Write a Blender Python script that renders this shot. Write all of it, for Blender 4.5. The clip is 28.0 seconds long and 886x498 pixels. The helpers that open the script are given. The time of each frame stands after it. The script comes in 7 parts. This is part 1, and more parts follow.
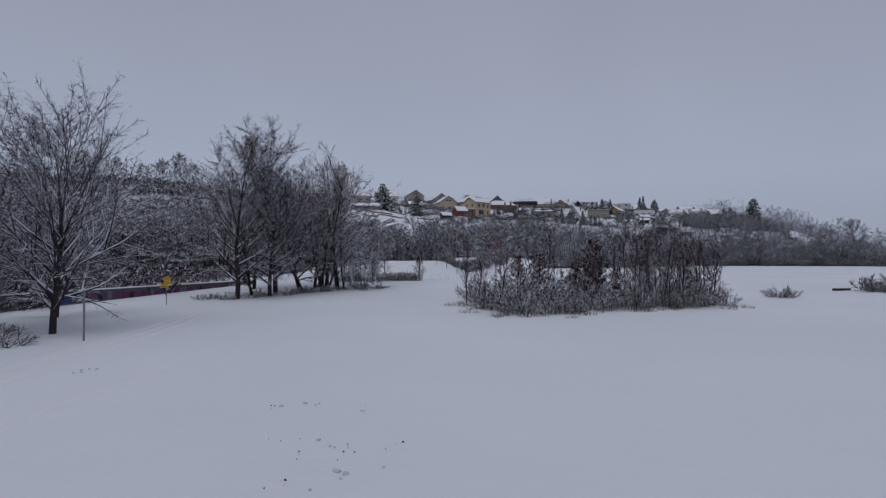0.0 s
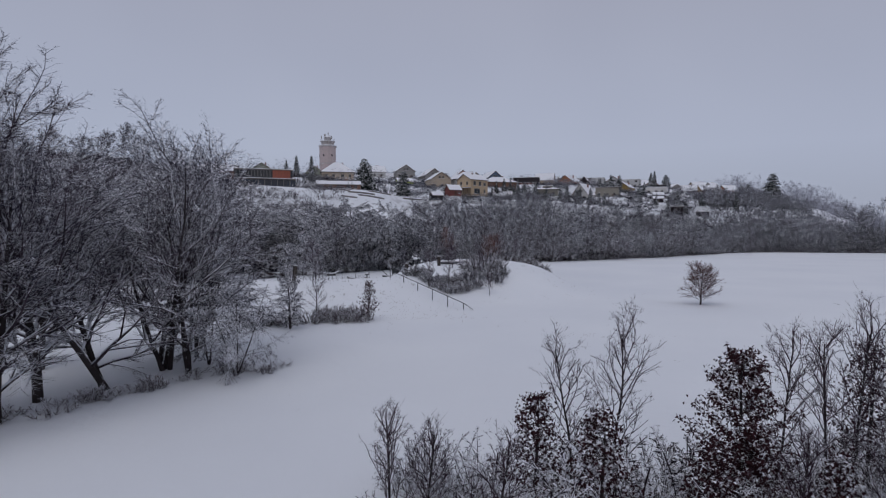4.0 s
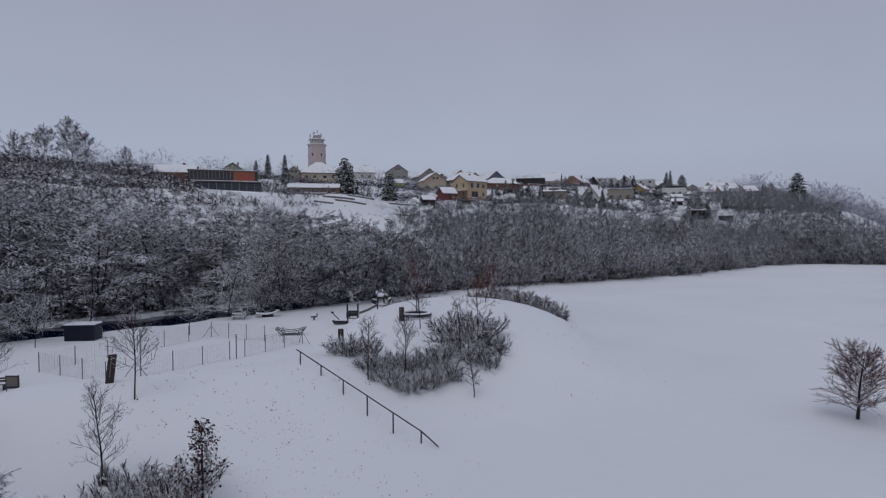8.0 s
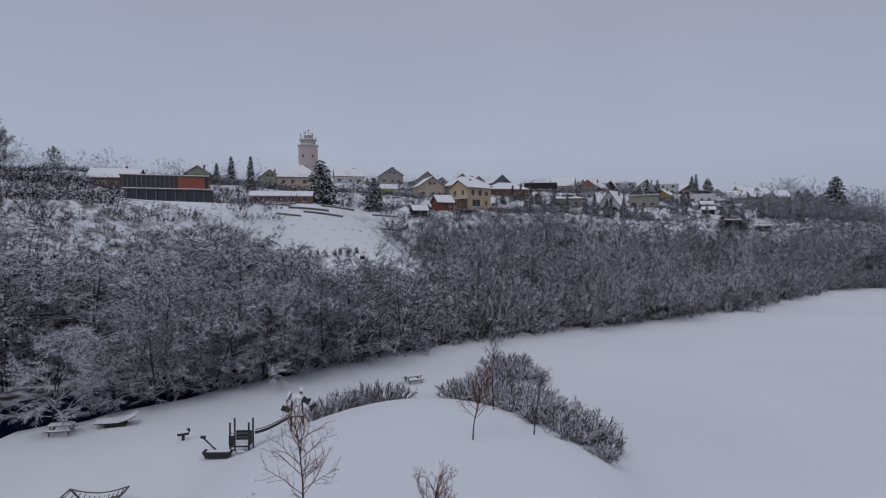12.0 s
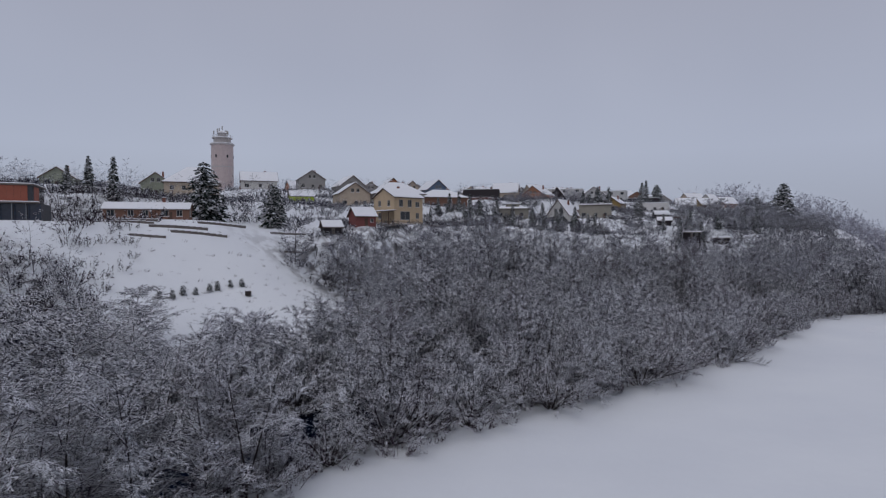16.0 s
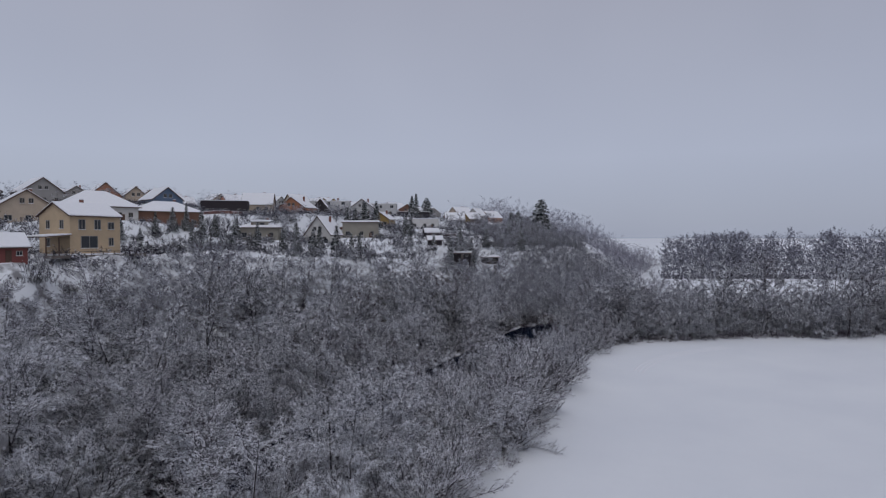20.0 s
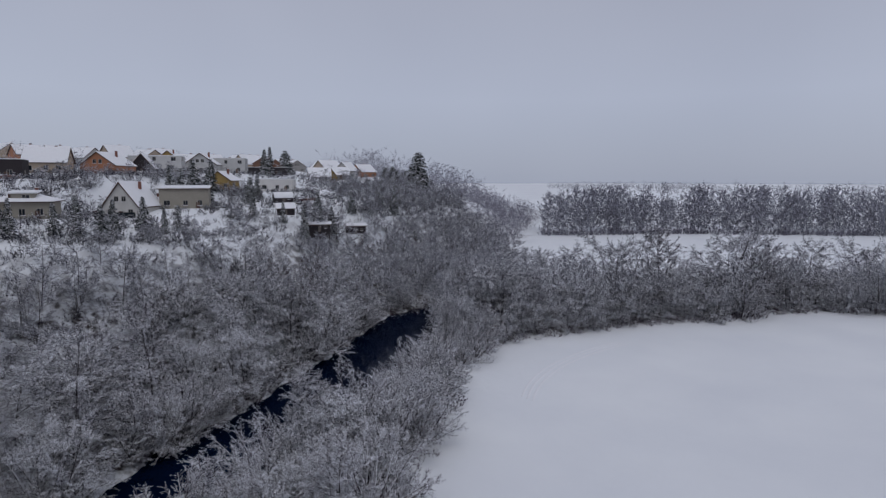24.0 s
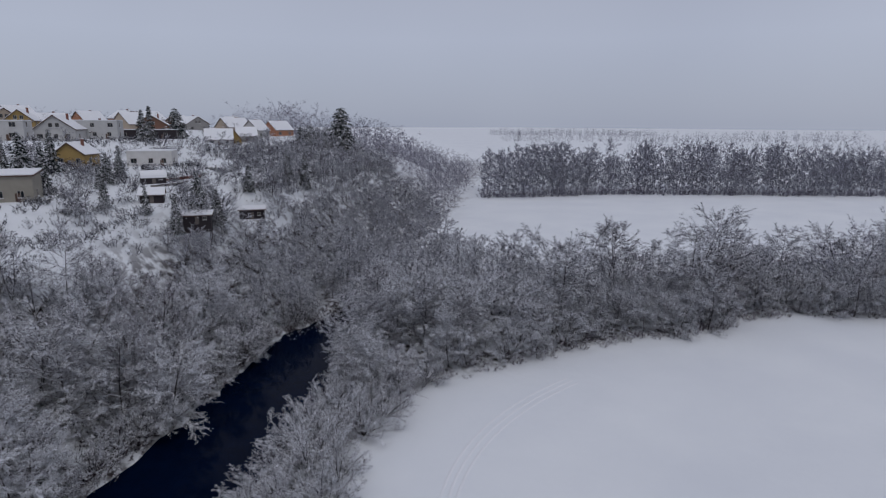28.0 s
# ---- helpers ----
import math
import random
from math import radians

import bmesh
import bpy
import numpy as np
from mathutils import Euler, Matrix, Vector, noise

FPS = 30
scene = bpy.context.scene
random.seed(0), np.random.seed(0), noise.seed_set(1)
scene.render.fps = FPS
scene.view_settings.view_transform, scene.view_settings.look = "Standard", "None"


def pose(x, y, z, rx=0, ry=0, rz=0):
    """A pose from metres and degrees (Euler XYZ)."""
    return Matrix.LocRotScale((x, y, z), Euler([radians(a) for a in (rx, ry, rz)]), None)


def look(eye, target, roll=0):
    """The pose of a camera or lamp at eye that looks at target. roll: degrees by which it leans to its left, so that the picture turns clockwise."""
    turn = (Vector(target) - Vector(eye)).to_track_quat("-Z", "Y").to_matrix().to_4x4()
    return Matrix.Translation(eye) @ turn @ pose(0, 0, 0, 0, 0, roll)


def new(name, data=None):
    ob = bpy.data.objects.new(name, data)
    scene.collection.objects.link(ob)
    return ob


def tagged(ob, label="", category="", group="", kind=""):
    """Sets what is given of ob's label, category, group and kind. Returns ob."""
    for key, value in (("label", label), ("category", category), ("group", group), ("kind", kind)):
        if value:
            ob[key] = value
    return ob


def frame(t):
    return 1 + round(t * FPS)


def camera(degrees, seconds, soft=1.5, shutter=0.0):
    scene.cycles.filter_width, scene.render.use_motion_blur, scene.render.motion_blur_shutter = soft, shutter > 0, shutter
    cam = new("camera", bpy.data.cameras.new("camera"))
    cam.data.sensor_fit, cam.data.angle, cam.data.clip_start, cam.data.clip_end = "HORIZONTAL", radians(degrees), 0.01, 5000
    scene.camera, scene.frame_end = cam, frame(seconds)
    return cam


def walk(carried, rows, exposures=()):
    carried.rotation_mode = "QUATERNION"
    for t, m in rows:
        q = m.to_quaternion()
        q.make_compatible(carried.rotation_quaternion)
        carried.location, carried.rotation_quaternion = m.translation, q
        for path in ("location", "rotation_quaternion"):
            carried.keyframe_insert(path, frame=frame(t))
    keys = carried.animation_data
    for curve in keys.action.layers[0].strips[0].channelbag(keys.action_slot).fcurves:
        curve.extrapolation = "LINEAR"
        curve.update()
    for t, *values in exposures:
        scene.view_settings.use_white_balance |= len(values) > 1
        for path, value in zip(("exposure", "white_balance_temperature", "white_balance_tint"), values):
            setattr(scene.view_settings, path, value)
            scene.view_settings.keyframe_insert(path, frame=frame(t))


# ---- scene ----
cam = camera(73.7, 28.0, soft=1.2)
METRES, EYE, TILT, LEAN, TURN = 240.0, 3.3, 0.98, 0.0, 0.0
ROWS = [
    (0.0, 0.0, 0.0, 0.0, -0.0, 0.0, -0.0),
    (0.5, 0.0018, 0.0162, 0.0025, -0.0, -0.52, 0.02),
    (1.0, 0.0039, 0.033, 0.0052, -0.03, -1.02, 0.05),
    (1.5, 0.0064, 0.0504, 0.0079, -0.03, -1.54, 0.05),
    (2.0, 0.009, 0.0679, 0.0106, -0.02, -2.04, 0.09),
    (2.5, 0.0113, 0.0855, 0.0133, -0.03, -2.48, 0.1),
    (3.0, 0.0133, 0.1033, 0.016, -0.06, -2.63, 0.02),
    (3.5, 0.0139, 0.1214, 0.0183, -0.09, -2.65, -0.0),
    (5.5, 0.021, 0.1852, 0.0256, -0.03, -2.67, 0.14),
    (6.0, 0.0233, 0.2022, 0.0271, -0.0, -2.65, 0.17),
    (6.5, 0.0255, 0.2191, 0.0288, 0.04, -2.65, 0.17),
    (7.0, 0.0276, 0.236, 0.0305, 0.09, -2.64, 0.16),
    (7.5, 0.0297, 0.253, 0.0319, 0.15, -2.62, 0.18),
    (8.0, 0.0308, 0.2714, 0.0335, 0.17, -2.71, 0.18),
    (8.5, 0.0323, 0.2909, 0.0353, 0.23, -2.71, 0.18),
    (9.0, 0.0344, 0.3099, 0.0373, 0.32, -2.74, 0.17),
    (9.5, 0.0366, 0.3284, 0.0391, 0.4, -2.7, 0.18),
    (10.0, 0.0388, 0.3462, 0.0414, 0.49, -2.71, 0.12),
    (10.5, 0.0405, 0.3638, 0.0437, 0.56, -2.68, 0.09),
    (11.0, 0.0423, 0.3816, 0.0458, 0.65, -2.63, 0.09),
    (11.5, 0.0441, 0.3993, 0.0478, 0.74, -2.59, 0.07),
    (12.0, 0.046, 0.417, 0.05, 0.84, -2.57, 0.07),
    (12.5, 0.0477, 0.4347, 0.0521, 0.82, -2.55, 0.06),
    (14.5, 0.0563, 0.5059, 0.0605, -0.17, -2.5, 0.05),
    (15.0, 0.0588, 0.5234, 0.0627, -1.11, -2.48, 0.05),
    (15.5, 0.0618, 0.5409, 0.0652, -2.75, -2.46, 0.06),
    (16.0, 0.0655, 0.5582, 0.0677, -4.89, -2.45, 0.08),
    (16.5, 0.0699, 0.5753, 0.0701, -7.42, -2.45, 0.05),
    (17.0, 0.0754, 0.5921, 0.0725, -10.55, -2.41, 0.04),
    (17.5, 0.0817, 0.6089, 0.075, -14.35, -2.38, -0.06),
    (18.0, 0.0891, 0.6253, 0.0776, -18.01, -2.32, -0.15),
    (18.5, 0.0974, 0.6412, 0.0803, -20.46, -2.25, -0.22),
    (19.0, 0.1061, 0.6568, 0.0832, -22.43, -2.16, -0.24),
    (19.5, 0.1154, 0.672, 0.0869, -24.35, -2.11, -0.33),
    (20.0, 0.1249, 0.6867, 0.0902, -26.29, -2.03, -0.36),
    (20.5, 0.1349, 0.7018, 0.0931, -28.16, -2.2, -0.38),
    (21.0, 0.1456, 0.7162, 0.0965, -29.67, -2.95, -0.44),
    (21.5, 0.1567, 0.7301, 0.0997, -31.12, -3.67, -0.43),
    (23.5, 0.2046, 0.7819, 0.1143, -36.52, -6.65, -0.62),
    (24.0, 0.2174, 0.7943, 0.1181, -37.55, -7.36, -0.64),
    (24.5, 0.2304, 0.8061, 0.1216, -38.38, -8.05, -0.66),
    (25.0, 0.2435, 0.8175, 0.1256, -39.15, -8.74, -0.65),
    (25.5, 0.2566, 0.8288, 0.1293, -39.87, -9.43, -0.69),
    (26.0, 0.2696, 0.84, 0.1336, -40.55, -10.12, -0.74),
    (26.5, 0.2831, 0.8511, 0.1374, -41.2, -10.78, -0.8),
    (27.0, 0.2971, 0.8619, 0.1416, -41.81, -11.44, -0.83),
    (27.5, 0.3112, 0.873, 0.1459, -42.45, -12.07, -0.86),
    (28.0, 0.3257, 0.884, 0.1505, -43.02, -12.68, -0.89),
]
walk(cam, [(t, pose(0, 0, EYE, TILT, LEAN, TURN) @ pose(METRES * x, METRES * y, METRES * z, 90 + pitch, roll, yaw)) for t, x, y, z, yaw, pitch, roll in ROWS],
     exposures=[(0.0, -0.1, 6500, 10), (2.0, -0.05, 6530, 11), (3.0, 0.08, 6620, 12), (6.0, -0.01, 6560, 11), (12.0, 0.0, 6580, 11), (15.0, 0.06, 6690, 11), (28.0, 0.12, 6690, 10)])

# ---- overcast winter sky and a veiled sun ----
world = bpy.data.worlds.new("winter_sky")
scene.world = world
world.use_nodes = True
wn, wl = world.node_tree.nodes, world.node_tree.links
wn.clear()
w_out = wn.new("ShaderNodeOutputWorld")
w_bg = wn.new("ShaderNodeBackground")
w_geo = wn.new("ShaderNodeTexCoord")
w_sep = wn.new("ShaderNodeSeparateXYZ")
w_ramp = wn.new("ShaderNodeValToRGB")
w_sky = wn.new("ShaderNodeTexSky")
w_sky.sky_type = "NISHITA"
w_sky.sun_disc = False
w_sky.sun_elevation, w_sky.sun_rotation = radians(14), radians(150)
w_dim = wn.new("ShaderNodeVectorMath")
w_dim.operation = "SCALE"
w_dim.inputs["Scale"].default_value = 0.09
w_mix = wn.new("ShaderNodeMixRGB")
w_mix.inputs[0].default_value = 0.94
w_noise = wn.new("ShaderNodeTexNoise")
w_noise.inputs["Scale"].default_value = 1.6
w_noise.inputs["Detail"].default_value = 3.0
w_cloud = wn.new("ShaderNodeMixRGB")
w_cloud.blend_type = "SOFT_LIGHT"
w_cloud.inputs[0].default_value = 0.22
for e, (p, c) in zip((w_ramp.color_ramp.elements[0], w_ramp.color_ramp.elements[1]), ((0.0, (0.312, 0.352, 0.456, 1)), (1.0, (0.33, 0.352, 0.435, 1)))):
    e.position, e.color = p, c
mid = w_ramp.color_ramp.elements.new(0.13)
mid.color = (0.37, 0.413, 0.534, 1)
mid = w_ramp.color_ramp.elements.new(0.4)
mid.color = (0.318, 0.340, 0.430, 1)
wl.new(w_geo.outputs["Generated"], w_sep.inputs[0])
wl.new(w_sep.outputs["Z"], w_ramp.inputs[0])
wl.new(w_geo.outputs["Generated"], w_noise.inputs["Vector"])
wl.new(w_ramp.outputs[0], w_cloud.inputs[1])
wl.new(w_noise.outputs["Fac"], w_cloud.inputs[2])
wl.new(w_sky.outputs[0], w_dim.inputs[0])
wl.new(w_dim.outputs[0], w_mix.inputs[1])
wl.new(w_cloud.outputs[0], w_mix.inputs[2])
wl.new(w_mix.outputs[0], w_bg.inputs["Color"])
wl.new(w_bg.outputs[0], w_out.inputs[0])
w_bg.inputs["Strength"].default_value = 1.0
sun = new("sun", bpy.data.lights.new("sun", "SUN"))
sun.data.energy, sun.data.angle, sun.data.color = 0.5, radians(40), (1.0, 0.985, 0.97)
sun.matrix_world = look((0, 0, 200), (60, 110, 0))

# ---- materials ----
MATS = {}


def material(name, color, rough=0.8, metal=0.0, var=0.15, scale=4.0, fine=40.0, bump=0.25, spec=0.3, coat=0.0):
    """A surface with blotches, grain and fine relief in world metres."""
    if name in MATS:
        return MATS[name]
    m = bpy.data.materials.new(name)
    m.use_nodes = True
    n, l = m.node_tree.nodes, m.node_tree.links
    b = n["Principled BSDF"]
    g = n.new("ShaderNodeNewGeometry")
    n1, n2 = n.new("ShaderNodeTexNoise"), n.new("ShaderNodeTexNoise")
    n1.inputs["Scale"].default_value, n2.inputs["Scale"].default_value = scale, fine
    n1.inputs["Detail"].default_value = 4
    l.new(g.outputs["Position"], n1.inputs["Vector"])
    l.new(g.outputs["Position"], n2.inputs["Vector"])
    add = n.new("ShaderNodeMath")
    add.operation = "ADD"
    l.new(n1.outputs["Fac"], add.inputs[0])
    l.new(n2.outputs["Fac"], add.inputs[1])
    r = n.new("ShaderNodeValToRGB")
    lo, hi = [max(0, c * (1 - var)) for c in color], [min(1, c * (1 + var)) for c in color]
    r.color_ramp.elements[0].position, r.color_ramp.elements[0].color = 0.3, (*lo, 1)
    r.color_ramp.elements[1].position, r.color_ramp.elements[1].color = 0.7, (*hi, 1)
    half = n.new("ShaderNodeMath")
    half.operation, half.inputs[1].default_value = "MULTIPLY", 0.5
    l.new(add.outputs[0], half.inputs[0])
    l.new(half.outputs[0], r.inputs[0])
    l.new(r.outputs[0], b.inputs["Base Color"])
    bp = n.new("ShaderNodeBump")
    bp.inputs["Strength"].default_value, bp.inputs["Distance"].default_value = bump, 0.02
    l.new(add.outputs[0], bp.inputs["Height"])
    l.new(bp.outputs[0], b.inputs["Normal"])
    b.inputs["Roughness"].default_value, b.inputs["Metallic"].default_value = rough, metal
    b.inputs["Specular IOR Level"].default_value, b.inputs["Coat Weight"].default_value = spec, coat
    MATS[name] = m
    return m


def snowed(name, color, snow=(0.80, 0.82, 0.88), start=0.15, end=0.5, patch=2.2, jitter=0.5, island=0.25, wide=0.9):
    """A dark surface on whose upward sides snow lies."""
    if name in MATS:
        return MATS[name]
    m = bpy.data.materials.new(name)
    m.use_nodes = True
    n, l = m.node_tree.nodes, m.node_tree.links
    b = n["Principled BSDF"]
    g = n.new("ShaderNodeNewGeometry")
    s = n.new("ShaderNodeSeparateXYZ")
    l.new(g.outputs["Normal"], s.inputs[0])
    nz = n.new("ShaderNodeTexNoise")
    nz.inputs["Scale"].default_value, nz.inputs["Detail"].default_value = patch, 3
    l.new(g.outputs["Position"], nz.inputs["Vector"])
    j = n.new("ShaderNodeMath")
    j.operation, j.inputs[1].default_value, j.inputs[2].default_value = "MULTIPLY_ADD", jitter * 2, -jitter
    l.new(nz.outputs["Fac"], j.inputs[0])
    nw = n.new("ShaderNodeTexNoise")
    nw.inputs["Scale"].default_value, nw.inputs["Detail"].default_value = 0.32, 2
    l.new(g.outputs["Position"], nw.inputs["Vector"])
    jw = n.new("ShaderNodeMath")
    jw.operation, jw.inputs[1].default_value = "MULTIPLY_ADD", wide
    l.new(nw.outputs["Fac"], jw.inputs[0])
    l.new(j.outputs[0], jw.inputs[2])
    k = n.new("ShaderNodeMath")
    k.operation, k.inputs[1].default_value = "MULTIPLY_ADD", island * 2
    l.new(g.outputs["Random Per Island"], k.inputs[0])
    l.new(jw.outputs[0], k.inputs[2])
    a = n.new("ShaderNodeMath")
    a.operation = "ADD"
    l.new(s.outputs["Z"], a.inputs[0])
    l.new(k.outputs[0], a.inputs[1])
    mr = n.new("ShaderNodeMapRange")
    mr.inputs["From Min"].default_value, mr.inputs["From Max"].default_value = start + island + wide / 2, end + island + wide / 2
    l.new(a.outputs[0], mr.inputs["Value"])
    c = n.new("ShaderNodeMixRGB")
    dark = n.new("ShaderNodeMixRGB")
    dark.inputs[1].default_value = (*[v * 0.65 for v in color], 1)
    dark.inputs[2].default_value = (*[min(1, v * 1.5) for v in color], 1)
    l.new(g.outputs["Random Per Island"], dark.inputs[0])
    l.new(dark.outputs[0], c.inputs[1])
    c.inputs[2].default_value = (*snow, 1)
    l.new(mr.outputs[0], c.inputs[0])
    l.new(c.outputs[0], b.inputs["Base Color"])
    b.inputs["Roughness"].default_value = 0.85
    b.inputs["Specular IOR Level"].default_value = 0.15
    MATS[name] = m
    return m


def snow_ground():
    m = bpy.data.materials.new("fresh_snow")
    m.use_nodes = True
    n, l = m.node_tree.nodes, m.node_tree.links
    b = n["Principled BSDF"]
    g = n.new("ShaderNodeNewGeometry")
    big, small, drift = n.new("ShaderNodeTexNoise"), n.new("ShaderNodeTexNoise"), n.new("ShaderNodeTexNoise")
    for node, sc in ((big, 0.05), (small, 7.0), (drift, 0.6)):
        node.inputs["Scale"].default_value, node.inputs["Detail"].default_value = sc, 5
        l.new(g.outputs["Position"], node.inputs["Vector"])
    r = n.new("ShaderNodeValToRGB")
    r.color_ramp.elements[0].position, r.color_ramp.elements[0].color = 0.3, (0.785, 0.815, 0.86, 1)
    r.color_ramp.elements[1].position, r.color_ramp.elements[1].color = 0.7, (0.85, 0.878, 0.91, 1)
    l.new(big.outputs["Fac"], r.inputs[0])
    # in the woods patches turn dark: leaves and brambles through thin snow, and shade under the trees put into the
    # colour
    at, patchy, cover, floor_mix = n.new("ShaderNodeAttribute"), n.new("ShaderNodeTexNoise"), n.new("ShaderNodeMapRange"), n.new("ShaderNodeMixRGB")
    at.attribute_name = "litter_shade"
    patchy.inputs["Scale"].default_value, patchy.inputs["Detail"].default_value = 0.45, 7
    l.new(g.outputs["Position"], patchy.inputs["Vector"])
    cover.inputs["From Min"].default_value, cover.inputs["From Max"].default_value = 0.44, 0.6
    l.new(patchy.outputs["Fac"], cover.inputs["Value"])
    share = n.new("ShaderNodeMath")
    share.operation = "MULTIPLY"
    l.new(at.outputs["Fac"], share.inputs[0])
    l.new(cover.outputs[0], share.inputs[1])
    floor_mix.inputs[2].default_value = (0.055, 0.043, 0.045, 1)
    l.new(share.outputs[0], floor_mix.inputs[0])
    l.new(r.outputs[0], floor_mix.inputs[1])
    l.new(floor_mix.outputs[0], b.inputs["Base Color"])
    add = n.new("ShaderNodeMath")
    add.operation, add.inputs[1].default_value = "MULTIPLY_ADD", 6.0
    l.new(drift.outputs["Fac"], add.inputs[0])
    l.new(small.outputs["Fac"], add.inputs[2])
    bp = n.new("ShaderNodeBump")
    bp.inputs["Strength"].default_value, bp.inputs["Distance"].default_value = 0.35, 0.04
    l.new(add.outputs[0], bp.inputs["Height"])
    l.new(bp.outputs[0], b.inputs["Normal"])
    b.inputs["Roughness"].default_value, b.inputs["Specular IOR Level"].default_value = 0.7, 0.2
    b.inputs["Subsurface Weight"].default_value = 0.0
    return m


SNOW = snow_ground()
CAP = material("snow_cap", (0.84, 0.855, 0.89), 0.7, var=0.04, scale=1.5, fine=9, bump=0.4, spec=0.2)
BARK = snowed("bark_with_snow", (0.034, 0.028, 0.029), start=0.5, end=0.8, wide=0.2)
TWIG = snowed("snowy_twigs", (0.062, 0.039, 0.060), start=0.28, end=0.62, wide=1.3, island=0.3)
TWIG_LINE = snowed("snow_lined_branches", (0.040, 0.030, 0.038), start=0.05, end=0.45, wide=0.35, jitter=0.35)
TWIG_RED = snowed("reddish_twigs", (0.150, 0.066, 0.052), start=0.5, end=1.1, wide=0.4)
TWIG_FROST = snowed("frosted_twigs", (0.050, 0.042, 0.062), start=-0.05, end=0.35, wide=1.3, island=0.35)
# distant frosted twigs: haze is put into the colour as pale, low contrast
HAZE_FAR = snowed("even_far_haze", (0.190, 0.187, 0.225), snow=(0.36, 0.37, 0.43), start=-0.1, end=0.8, wide=0.5, island=0.3)
HOAR_HAZE = snowed("hazy_far_twigs", (0.165, 0.152, 0.190), snow=(0.46, 0.47, 0.54), start=-0.1, end=0.7, wide=0.5, island=0.3)
TWIG_DARK = snowed("dark_twigs", (0.048, 0.029, 0.040), start=0.35, end=0.9, wide=0.6, island=0.35)
TWIG_BUSH = snowed("brown_bush_twigs", (0.105, 0.074, 0.080), start=0.0, end=0.7, wide=0.5, island=0.35)
SPRAY = snowed("snow_lined_sprays", (0.036, 0.034, 0.052), start=0.3, end=0.58, patch=1.4, jitter=0.45, island=0.2, wide=0.6)
SPRAY_WHITE = snowed("white_sprays", (0.044, 0.043, 0.062), start=0.1, end=0.45, patch=1.4, jitter=0.4, island=0.25, wide=0.5)
SPRAY_DARK = snowed("dark_sprays", (0.026, 0.026, 0.042), start=0.42, end=0.7, patch=1.4, jitter=0.5, island=0.2, wide=0.6)
SPRAY_PLUM = snowed("plum_sprays", (0.056, 0.040, 0.056), start=0.38, end=0.72, patch=1.4, jitter=0.45, island=0.3, wide=0.6)
# rime on farther trees, its contrast lowered to put haze into the colour
RIME_HAZE = snowed("hazy_rimed_twigs", (0.090, 0.086, 0.110), snow=(0.66, 0.68, 0.74), start=0.05, end=0.6, patch=1.4, jitter=0.4, island=0.3, wide=0.6)
RIME_HAZE_DIM = snowed("hazy_thinly_rimed_twigs", (0.075, 0.068, 0.090), snow=(0.60, 0.62, 0.69), start=0.25, end=0.75, patch=1.4, jitter=0.4, island=0.3, wide=0.6)
# nearly snowless inner twigs, with the shade inside a crown put into their colour
INNER_DIM = snowed("shaded_inner_twigs", (0.022, 0.020, 0.030), start=0.75, end=1.0, patch=1.4, jitter=0.3, island=0.2, wide=0.2)
LEAF_BROWN = snowed("withered_leaves", (0.040, 0.014, 0.018), start=0.55, end=0.85)
LADEN = snowed("snow_laden_shrub_twigs", (0.024, 0.015, 0.024), start=0.32, end=0.55, patch=1.1, jitter=0.9, island=0.12, wide=0.5)
CLUMPED = snowed("twigs_with_snow_clumps", (0.078, 0.043, 0.054), start=0.0, end=0.3, patch=1.3, jitter=1.1, island=0.15, wide=0.4)
NEEDLE = snowed("snowy_needles", (0.018, 0.028, 0.024), start=0.3, end=0.75, patch=1.6, jitter=0.8, wide=0.3)
DRY = snowed("dry_grass", (0.13, 0.10, 0.07), start=0.6, end=0.9, wide=0.2)
WATER = material("dark_river_water", (0.001, 0.005, 0.020), 0.07, var=0.3, scale=0.4, fine=3.0, bump=0.05, spec=0.025)
WOOD = material("dark_timber", (0.045, 0.036, 0.032), 0.8, var=0.35, scale=5, fine=30, bump=0.5)
GREYWOOD = material("weathered_timber", (0.16, 0.14, 0.13), 0.85, var=0.3, scale=4, fine=30, bump=0.5)
STEEL = material("galvanised_steel", (0.22, 0.23, 0.24), 0.45, metal=0.7, var=0.2)
DARKSTEEL = material("dark_painted_steel", (0.03, 0.032, 0.036), 0.5, var=0.2)
GLASS = material("dark_window_glass", (0.02, 0.024, 0.03), 0.08, var=0.2, bump=0.02, spec=0.5)
FRAME = material("window_frame", (0.35, 0.33, 0.31), 0.6, var=0.1)


# ---- mesh helpers ----
def tri_mesh(name, verts, tris, mat, mats=None, index=None, smooth=False):
    """A mesh from arrays of vertices and triangles."""
    me = bpy.data.meshes.new(name)
    verts, tris = np.asarray(verts, dtype=np.float32), np.asarray(tris, dtype=np.int32)
    me.vertices.add(len(verts))
    me.vertices.foreach_set("co", verts.ravel())
    me.loops.add(len(tris) * 3)
    me.loops.foreach_set("vertex_index", tris.ravel())
    me.polygons.add(len(tris))
    me.polygons.foreach_set("loop_start", np.arange(0, len(tris) * 3, 3, dtype=np.int32))
    me.polygons.foreach_set("loop_total", np.full(len(tris), 3, dtype=np.int32))
    for one in (mats or [mat]):
        me.materials.append(one)
    if index is not None:
        me.polygons.foreach_set("material_index", np.asarray(index, dtype=np.int32))
    if smooth:
        me.polygons.foreach_set("use_smooth", np.ones(len(tris), dtype=bool))
    me.update(calc_edges=True)
    return me


